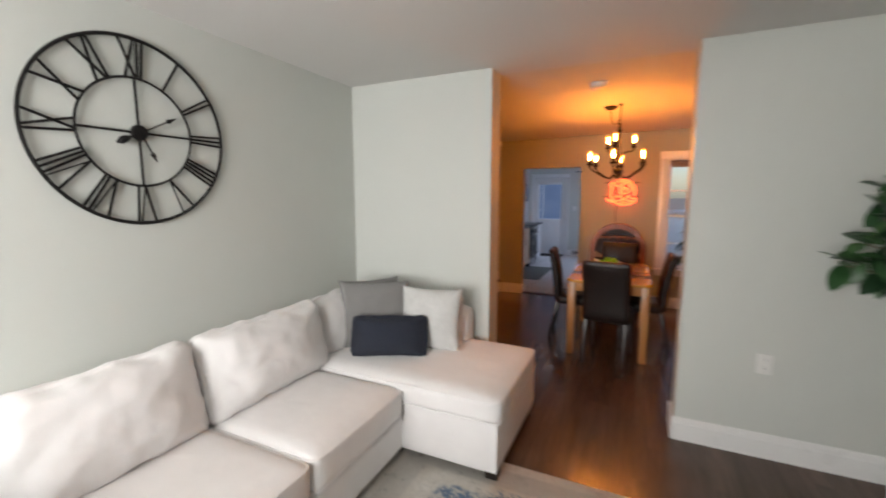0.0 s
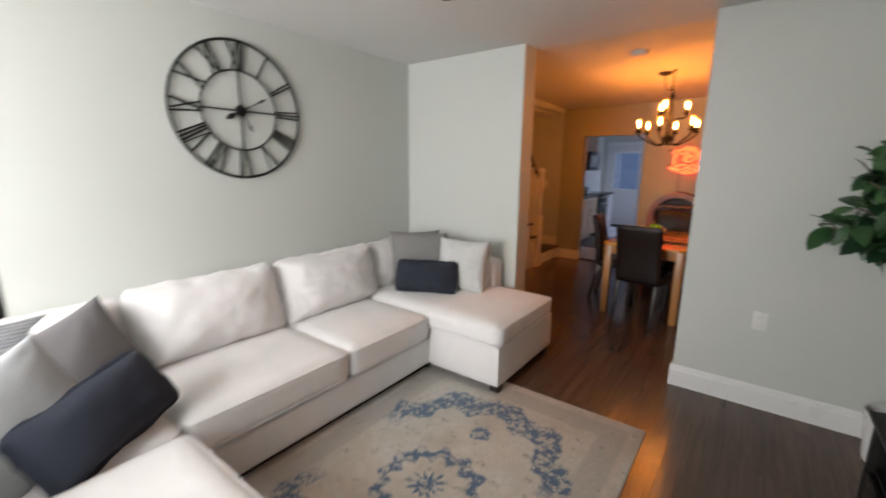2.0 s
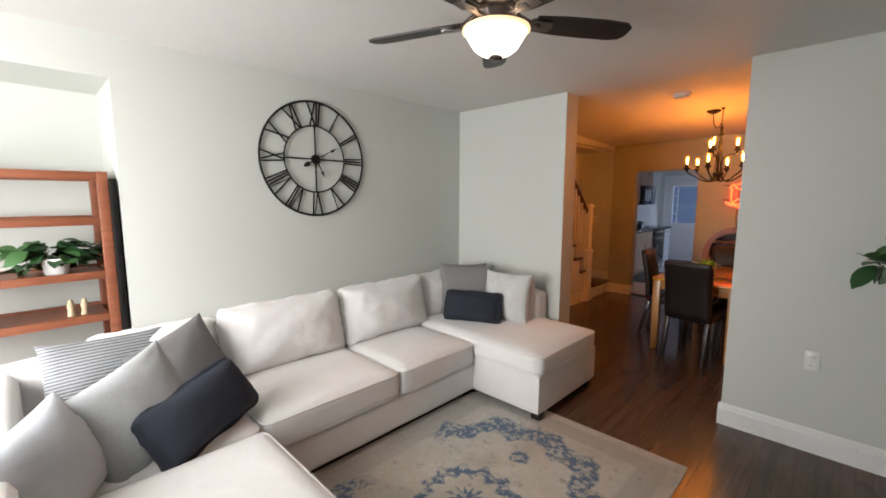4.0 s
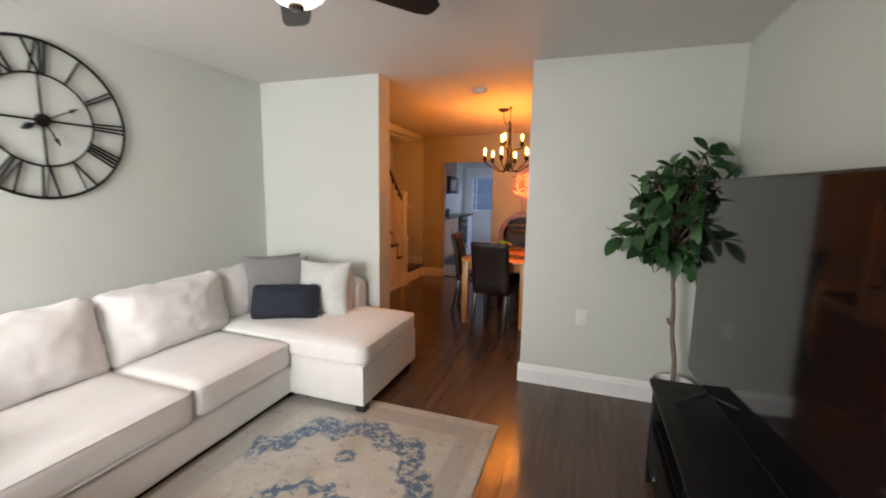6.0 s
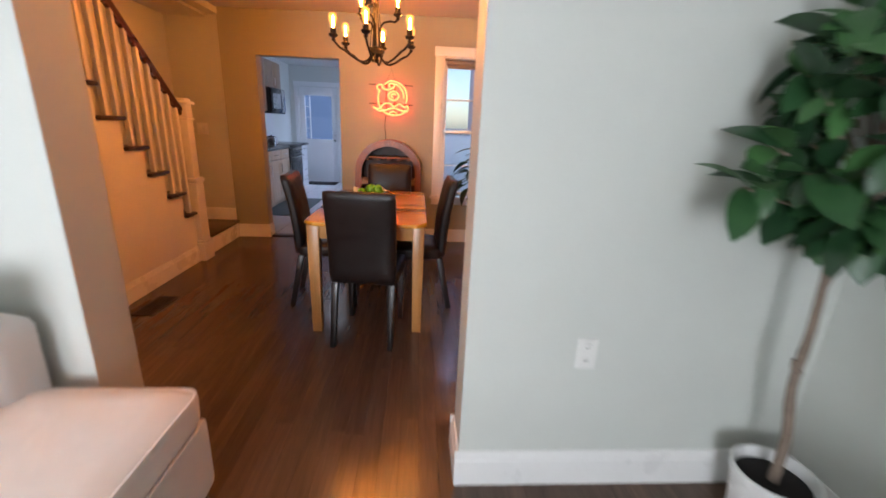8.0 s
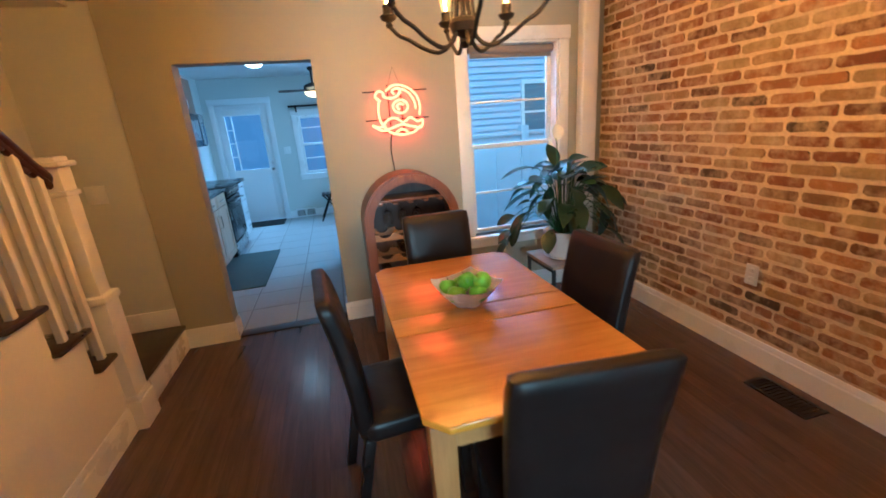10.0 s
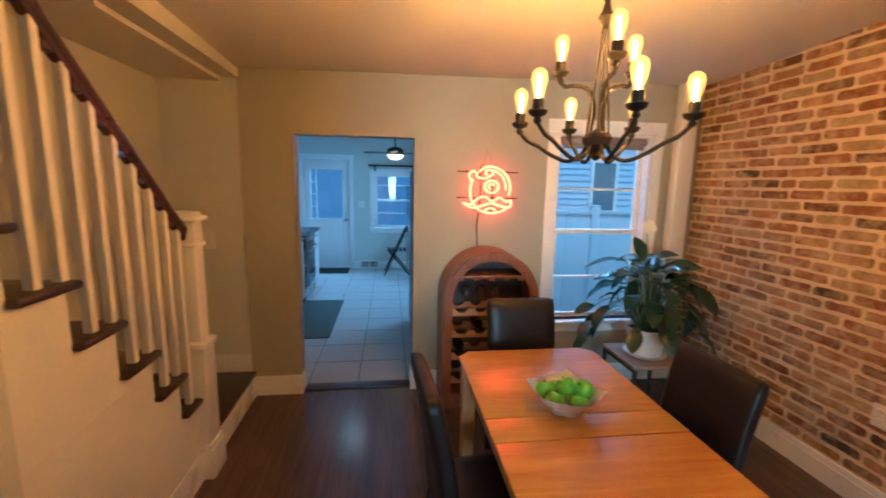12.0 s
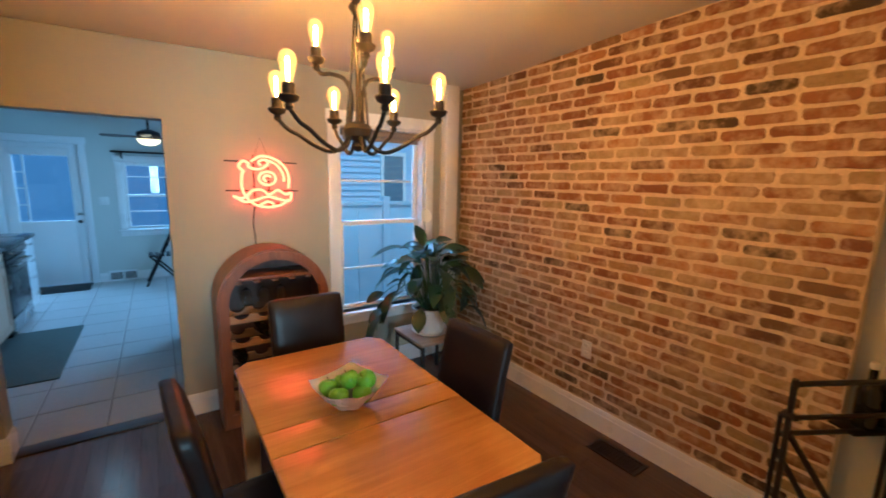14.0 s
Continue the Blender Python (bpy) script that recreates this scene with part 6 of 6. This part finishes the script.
part("deadbolt", lathe([(0, -0.02), (0.022, -0.018), (0.025, 0), (0, 0)], 16, pose(-0.755, YB + 0.03, 1.03, -90) @ pose(0, 0, 0, 180)), STEEL, dk)
window("window_kitchen", -0.22, 0.66, 0.78, 1.80, YB, 1, (1.58, 1.05), "white painted kitchen sash window with glazing bars", ((0.79, 1.31, 0.0), (1.28, 1.78, 0.03)), 0.08)
part("blind_cassette", boxes(((-1.40, YB + 0.005, 1.86), (-0.79, YB + 0.03, 1.96)), bevel=0.006), DOORPAINT, dk, "rolled-up white blind")

ws = thing("wall_shelf", pose(0, 0, 0), "dark narrow wall shelf above the kitchen window", "shelf")
part("board", boxes(((-0.32, YB - 0.16, 1.93), (0.62, YB - 0.001, 1.955)), bevel=0.004), BLACKWOOD, ws)
for x in (-0.2, 0.5):
    part("bracket", prism([(YB - 0.13, 1.93), (YB - 0.002, 1.93), (YB - 0.002, 1.83)], x - 0.01, x + 0.01, "x"), BLACKWOOD, ws)
GREENMAT = surface("grey_green_kitchen_mat", (0.085, 0.105, 0.098), 0.95, vary=0.25, fine=110, coarse=30, relief=0.6, dist=0.004)
km = thing("kitchen_mat", pose(0, 0, 0), "grey-green rectangular kitchen mat on the tiles", "mat")
part("mat", boxes(((-1.14, 8.20, 0.001), (-0.56, 9.62, 0.012)), bevel=0.004), GREENMAT, km)
dm = thing("door_mat", pose(0, 0, 0), "black doormat in front of the back door", "mat")
part("mat", boxes(((-1.42, 11.36, 0.001), (-0.68, 11.80, 0.014)), bevel=0.005), surface("black_rubber_mat", (0.014, 0.014, 0.014), 0.9, fine=150, relief=0.6), dm)
wv2 = thing("wall_vent", pose(0, 0, 0), "white baseboard vent grille with dark slots", "vent")
part("frame", boxes(((-0.50, YB - 0.03, 0.0), (-0.14, YB - 0.017, 0.16)), bevel=0.004), DOORPAINT, wv2)
for s0 in (-0.475, -0.305):
    part("grille_opening", boxes(((s0, YB - 0.033, 0.03), (s0 + 0.145, YB - 0.029, 0.13))), BLACKPLASTIC, wv2)
    for k in range(4):
        part("slat", boxes(((s0, YB - 0.036, 0.045 + 0.022 * k), (s0 + 0.145, YB - 0.032, 0.052 + 0.022 * k))), DOORPAINT, wv2)
outlet("light_switch", pose(-0.46, YB, 1.22), "white light switch plate beside the back door", True, 0.118, 0.12)

kf = thing("kitchen_ceiling_fan", pose(0.16, 10.9, -0.12), "dark ceiling fan with a small amber lamp in the kitchen", "ceiling fan")
part("down_rod", lathe([(0, 2.56), (0.05, 2.56), (0.045, 2.52), (0.015, 2.505), (0.013, 2.33), (0, 2.33)], 20), DARKBRONZE, kf)
part("motor_housing", lathe([(0, 2.34), (0.05, 2.335), (0.13, 2.30), (0.14, 2.26), (0.11, 2.215), (0.05, 2.205), (0, 2.205)], 28), DARKBRONZE, kf)
part("lamp_bowl", lathe([(0.135, 2.205), (0.13, 2.19), (0.10, 2.15), (0.05, 2.13), (0, 2.125)], 28), glowing("warm_fan_lamp", (1.0, 0.62, 0.30), 2.0), kf, "glowing amber glass bowl")
for k in range(4):
    bl = bmesh.new()
    add_prism(bl, [(0.12, -0.035), (0.35, -0.055), (0.50, -0.05), (0.52, 0.0), (0.50, 0.05), (0.35, 0.055), (0.12, 0.035)], -0.004, 0.004, "z")
    part("blade", bl, BLADE, kf, "", 0.7, pose(0, 0, 2.235, 0, 0, 176 + 90 * k) @ pose(0, 0, 0, 10))
kl = thing("ceiling_light", pose(-0.52, 10.15, CEIL_Z), "round glowing white flush ceiling light", "ceiling light")
part("base", lathe([(0, 0), (0.12, 0), (0.12, -0.02), (0, -0.02)], 28), STEEL, kl)
part("diffuser", lathe([(0.11, -0.02), (0.105, -0.05), (0.07, -0.075), (0, -0.085)], 28), glowing("white_diffuser", (0.95, 0.97, 1.0), 9.0), kl, "glowing white diffuser")
fc = thing("folding_chair", pose(0.20, 11.30, 0, 0, 0, 90), "dark folding wooden chair by the kitchen window", "chair")
for x in (-0.19, 0.19):
    part("front_leg", tube([(x, 0.22, 0.015), (x, -0.17, 0.86)], 0.014, 6), BLACKWOOD, fc)
    part("rear_leg", tube([(x * 0.9, -0.22, 0.015), (x * 0.9, 0.16, 0.46)], 0.014, 6), BLACKWOOD, fc)
for k in range(5):
    part("seat_slat", boxes(((-0.19, -0.16 + 0.07 * k, 0.445), (0.19, -0.105 + 0.07 * k, 0.46)), bevel=0.003), BLACKWOOD, fc)
for z in (0.62, 0.72, 0.82):
    part("back_slat", boxes(((-0.19, -0.16 - (z - 0.8) * 0.45, z - 0.025), (0.19, -0.145 - (z - 0.8) * 0.45, z + 0.025)), bevel=0.003), BLACKWOOD, fc)

# ---- front window behind the sofa, and its curtain-free frame ----
fw = thing("window_front", pose(0, 0, 0), "white painted front window behind the sofa", "window", "", "structure")
for lo, hi in (((-1.40, YF - 0.10, 0.75), (-1.34, YF - 0.05, 2.15)), ((0.72, YF - 0.10, 0.75), (0.78, YF - 0.05, 2.15)), ((-1.34, YF - 0.10, 0.75), (0.72, YF - 0.05, 0.81)), ((-1.34, YF - 0.10, 2.09), (0.72, YF - 0.05, 2.15)),
               ((-0.66, YF - 0.10, 0.81), (-0.60, YF - 0.05, 2.09)), ((0.06, YF - 0.10, 0.81), (0.12, YF - 0.05, 2.09))):
    part("window_frame", boxes((lo, hi)), TRIM, fw)
for x0, x1 in ((-1.34, -0.66), (-0.60, 0.06), (0.12, 0.72)):
    p = part("pane", boxes(((x0, YF - 0.078, 0.81), (x1, YF - 0.074, 2.09))), GLASS, fw)
    p.visible_shadow = False
# Added side window, out of view, as the opening for the extra kitchen lamp.
kw = thing("window_kitchen_side", pose(0, 0, 0), "unseen white side window added to light the kitchen", "window", "", "structure")
part("window_frame", boxes(((1.06, 9.0, 1.0), (1.10, 9.05, 2.0)), ((1.06, 10.15, 1.0), (1.10, 10.2, 2.0)), ((1.06, 9.05, 1.0), (1.10, 10.15, 1.05)), ((1.06, 9.05, 1.95), (1.10, 10.15, 2.0)), ((1.06, 9.05, 1.48), (1.10, 10.15, 1.52))), TRIM, kw)

# ---- outside ----
GROUND = surface("concrete_yard", (0.30, 0.29, 0.27), 0.9, vary=0.2, fine=30, coarse=0.8, relief=0.3)
bm = bmesh.new()
for xs, ys in (((-400, 400), (-400, 400)),):
    vs = [bm.verts.new((x, y, -0.45)) for x, y in ((xs[0], ys[0]), (xs[1], ys[0]), (xs[1], ys[1]), (xs[0], ys[1]))]
    bm.faces.new(vs)
structure("ground", bm, GROUND, "grey concrete yard around the houses", "ground")
# Back house's siding: a darker blue copy, shade put into the colour.
SHADYSIDING = surface("siding_shaded_blue", (0.16, 0.23, 0.38), 0.6, vary=0.06, fine=20, coarse=2)
# White siding with the blue of cool daylight mixed into its colour.
SIDING = surface("white_siding_blue_daylight", (0.52, 0.59, 0.70), 0.5, vary=0.04, fine=20, coarse=2)
# Pane colour lifted to blue-grey, standing in for reflected sky.
DARKGLASS = surface("window_glass_toned_as_sky", (0.17, 0.21, 0.26), 0.08, vary=0.1, relief=0)
ROOFING = surface("grey_roof_shingle", (0.10, 0.10, 0.105), 0.9, vary=0.3, fine=40)


def house(m, w, d, h, label, wins, cladding=None):
    cladding = cladding or SIDING
    t = thing("neighbour_house", m, label, "house")
    part("wall", boxes(((0, 0.03, -0.45), (w, d, h))), cladding, t)
    n = int((h + 0.45) / 0.13)
    for k in range(n if cladding is SIDING else 0):
        z = -0.45 + 0.13 * k
        part("siding_board", prism([(0.03, z), (-0.004, z), (0.02, z + 0.13), (0.03, z + 0.13)], 0, w, "x"), cladding, t)
    part("corner_board", boxes(((-0.02, -0.01, -0.45), (0.10, 0.06, h))), TRIM, t)
    part("roof", prism([(-0.3, h), (d + 0.3, h), (d / 2, h + 1.6)], -0.2, w + 0.2, "x"), ROOFING, t)
    for x, z, ww, hh in wins:
        win = part("window", boxes(((x - 0.07, -0.03, z - 0.07), (x + ww + 0.07, 0.02, z)), ((x - 0.07, -0.03, z + hh), (x + ww + 0.07, 0.02, z + hh + 0.09)), ((x - 0.07, -0.03, z), (x, 0.02, z + hh)), ((x + ww, -0.03, z), (x + ww + 0.07, 0.02, z + hh)), ((x, -0.02, z + hh / 2 - 0.025), (x + ww, 0.02, z + hh / 2 + 0.025))), TRIM, t)
        part("pane", boxes(((x, -0.012, z), (x + ww, 0.0, z + hh))), DARKGLASS, win)
    return t


house(pose(2.95, 12.6, 0), 5.5, 6, 5.6, "white sided neighbouring house seen through the window, toned blue for daylight", ((1.55, 1.0, 0.5, 1.15), (3.3, 0.9, 0.8, 1.3), (1.0, 3.6, 0.8, 1.2), (3.0, 3.6, 0.8, 1.2)))
house(pose(-6.5, 17.5, 0), 7.8, 6, 5.8, "sided house behind the back yard, coloured blue-grey as if in shade", ((1.5, 0.8, 0.9, 1.3), (1.5, 3.6, 0.9, 1.2), (4.6, 3.6, 0.9, 1.2)), SHADYSIDING)
house(pose(-3.0, -14.0, 0, 0, 0, 0), 9, 5, 6.0, "sided house across the street", ())
# White fence, its colour tinted blue to carry the yard's cool daylight.
FENCE = surface("white_fence_blue_daylight", (0.46, 0.54, 0.62), 0.45, vary=0.03)
fence = thing("yard_fence", pose(0, 0, 0), "white vinyl panel fence in the yard, toned blue for daylight", "fence")
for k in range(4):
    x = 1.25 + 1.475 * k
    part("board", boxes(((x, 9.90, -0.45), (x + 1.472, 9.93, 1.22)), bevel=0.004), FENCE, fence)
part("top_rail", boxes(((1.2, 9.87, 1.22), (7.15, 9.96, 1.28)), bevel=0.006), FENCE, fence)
for k in range(4):
    part("post", boxes(((1.18 + 1.95 * k, 9.85, -0.45), (1.30 + 1.95 * k, 9.98, 1.36)), bevel=0.008), FENCE, fence)

# ---- bricks, boards and tiles, last ----
MORTAR = surface("sandy_lime_mortar", (0.68, 0.56, 0.36), 0.95, vary=0.26, fine=70, coarse=5, relief=0.8, dist=0.006)
BRICK, nt, b = nodes_of("reclaimed_brick")
info = nt.nodes.new("ShaderNodeObjectInfo")
isl = nt.nodes.new("ShaderNodeNewGeometry")
pick = calc(nt, "FRACT", calc(nt, "ADD", info.outputs["Random"], isl.outputs["Random Per Island"]))
col = ramp(nt, pick, [(0.0, (0.190, 0.076, 0.031)), (0.13, (0.276, 0.131, 0.048)), (0.25, (0.128, 0.059, 0.029)), (0.35, (0.307, 0.202, 0.089)), (0.47, (0.220, 0.093, 0.033)), (0.57, (0.349, 0.170, 0.054)),
                      (0.66, (0.190, 0.115, 0.055)), (0.75, (0.066, 0.044, 0.026)), (0.80, (0.339, 0.256, 0.120)), (0.88, (0.241, 0.104, 0.039)), (0.95, (0.154, 0.093, 0.046))])
nt.nodes[-1].color_ramp.interpolation = "CONSTANT"
w = world_coords(nt)
n1, n2, n3 = tex_noise(nt, w, 55.0, 5.0, 0.7), tex_noise(nt, w, 14.0, 4.0, 0.65), tex_noise(nt, w, 2.0, 3.0, 0.6)
col = mix_colors(nt, calc(nt, "MULTIPLY", calc(nt, "SUBTRACT", n1, 0.5, clamp=True), 1.6, clamp=True), col, (0.085, 0.05, 0.04))
smear = calc(nt, "MULTIPLY", calc(nt, "SUBTRACT", calc(nt, "ADD", calc(nt, "MULTIPLY", n2, 0.75), calc(nt, "MULTIPLY", n3, 0.45)), 0.535), 4.0, clamp=True)
col = mix_colors(nt, calc(nt, "MULTIPLY", smear, 0.8), col, (0.60, 0.48, 0.31))
link(nt, col, b.inputs["Base Color"])
b.inputs["Roughness"].default_value = 0.9
bump(nt, b, calc(nt, "ADD", n1, calc(nt, "MULTIPLY", n2, 1.5)), 0.7, 0.006)
BX = 2.535
BY0, BY1 = 4.30, YK - 0.005
brick_wall = structure("wall_brick", boxes(((BX + 0.0035, BY0, 0.0), (XR, BY1, TOP_Z - 0.022))), MORTAR, "exposed reclaimed red brick wall with sandy mortar", "wall")
rnd = random.Random(21)


def brick_mesh(length, height, r):
    """An uneven block with worn corners, its face towards -x."""
    bm = bmesh.new()
    h2, l2 = height / 2, length / 2
    front, back = [], []
    pts = []
    for (y, z) in ((-l2, -h2), (l2, -h2), (l2, h2), (-l2, h2)):
        sy, sz = math.copysign(1, y), math.copysign(1, z)
        c = r.uniform(0.006, 0.018)
        a, b2 = (y - sy * c, z), (y, z - sz * c * 0.8)
        pts += [b2, a] if sy * sz > 0 else [a, b2]
    full = []
    for i in range(8):
        y, z = pts[i]
        full.append((y + r.uniform(-0.003, 0.003), z + r.uniform(-0.002, 0.002)))
        if i in (1, 5):
            y2, z2 = pts[(i + 1) % 8]
            for t in (0.33, 0.66):
                full.append((y + (y2 - y) * t, z + r.uniform(-0.0045, 0.002) * math.copysign(1, z)))
    for y, z in full:
        front.append(bm.verts.new((-0.0015 + r.uniform(-0.002, 0.0015), y * 0.985, z * 0.94)))
        back.append(bm.verts.new((0.012, y * 1.0, z)))
    mid = bm.verts.new((-0.003 + r.uniform(-0.002, 0.001), 0, 0))
    n = len(front)
    for i in range(n):
        j = (i + 1) % n
        bm.faces.new((front[i], front[j], mid))
        bm.faces.new((front[i], back[i], back[j], front[j]))
    return mesh_of("brick", bm, BRICK, 0.5)


COURSE = 0.068
variants = {L: [brick_mesh(L - 0.004, 0.0525, rnd) for _ in range(7)] for L in (0.205, 0.190, 0.215, 0.10)}
rest = bmesh.new()
count, far = 0, []
row = 0
z = 0.155 + COURSE / 2
while z < TOP_Z - 0.06:
    y = BY0 - (0.0 if row % 2 else 0.107) + rnd.uniform(-0.012, 0.012)
    while y < BY1:
        L = rnd.choice((0.205, 0.205, 0.205, 0.19, 0.215, 0.215, 0.10) if row % 5 == 2 else (0.205, 0.205, 0.19, 0.215))
        y0, y1 = max(y, BY0 + 0.002), min(y + L, BY1 - 0.002)
        if y1 - y0 > 0.04:
            fit_l = y1 - y0
            me = rnd.choice(variants[L])
            m = Matrix.Translation((BX + rnd.uniform(-0.003, 0.004), (y0 + y1) / 2, z + rnd.uniform(-0.004, 0.004))) @ pose(0, 0, 0, rnd.uniform(-0.9, 0.9)) @ Matrix.Diagonal((1, fit_l / L, 1, 1))
            if y0 < 6.30:
                ob = new("brick", me)
                ob.parent = brick_wall
                ob.matrix_basis = m
                count += 1
            else:
                far.append((me, m))
        y += L + rnd.uniform(0.010, 0.017)
    z += COURSE
    row += 1
for me, m in far:
    base_n = len(rest.verts)
    rest.from_mesh(me)
    rest.verts.ensure_lookup_table()
    for v in rest.verts[base_n:]:
        v.co = m @ v.co
tagged(part("far_bricks", rest, BRICK, brick_wall, "", 0.5), "reclaimed red bricks", "", "", "stuff")

# floor boards: random lengths, laid along the house
PW = 0.082
boards = {}


def board_mesh(w, l):
    key = (round(w, 4), round(l, 4))
    if key not in boards:
        bm = bmesh.new()
        c = 0.0003
        top = [(-w / 2 + c, -l / 2 + c), (w / 2 - c, -l / 2 + c), (w / 2 - c, l / 2 - c), (-w / 2 + c, l / 2 - c)]
        low = [(-w / 2, -l / 2), (w / 2, -l / 2), (w / 2, l / 2), (-w / 2, l / 2)]
        a = [bm.verts.new((x, y, 0)) for x, y in top]
        d = [bm.verts.new((x, y, -c)) for x, y in low]
        e = [bm.verts.new((x, y, -0.010)) for x, y in low]
        bm.faces.new(a)
        for i in range(4):
            j = (i + 1) % 4
            bm.faces.new((a[i], d[i], d[j], a[j]))
            bm.faces.new((d[i], e[i], e[j], d[j]))
        boards[key] = mesh_of("floor_board", bm, FLOORWOOD, 0.3)
    return boards[key]


rnd = random.Random(9)
x = XL - 0.55
while x < XR:
    w = min(PW, XR - x)
    in_dining = x > XS - 0.05
    y = YF - rnd.uniform(0, 1.2)
    end = YK + 0.02 if in_dining else YP2
    while y < end:
        l = rnd.choice((0.9, 1.2, 1.5, 1.8))
        y0, y1 = max(y, YF), min(y + l, end)
        if y1 - y0 > 0.05 and w > 0.01:
            ob = new("floor_board", board_mesh(w - 0.0004, round(y1 - y0, 3) - 0.0004))
            ob.parent = floor
            ob.location = (x + w / 2, (y0 + y1) / 2, 0)
        y += l
    x += PW
bm = bmesh.new()
c, q = 0.004, 0.397 / 2
a = [bm.verts.new((sx * (q - c), sy * (q - c), 0)) for sx, sy in ((-1, -1), (1, -1), (1, 1), (-1, 1))]
d = [bm.verts.new((sx * q, sy * q, -c * 0.7)) for sx, sy in ((-1, -1), (1, -1), (1, 1), (-1, 1))]
bm.faces.new(a)
for i in range(4):
    bm.faces.new((a[i], d[i], d[(i + 1) % 4], a[(i + 1) % 4]))
tile = mesh_of("floor_tile", bm, TILE, 0.3)
for i in range(7):
    for j in range(12):
        ob = new("floor_tile", tile)
        ob.parent = floor_kitchen
        ob.location = (-1.60 + 0.403 * i, YK + 0.35 + 0.403 * j - (0.0 if j < 11 else 0.0), 0.0)
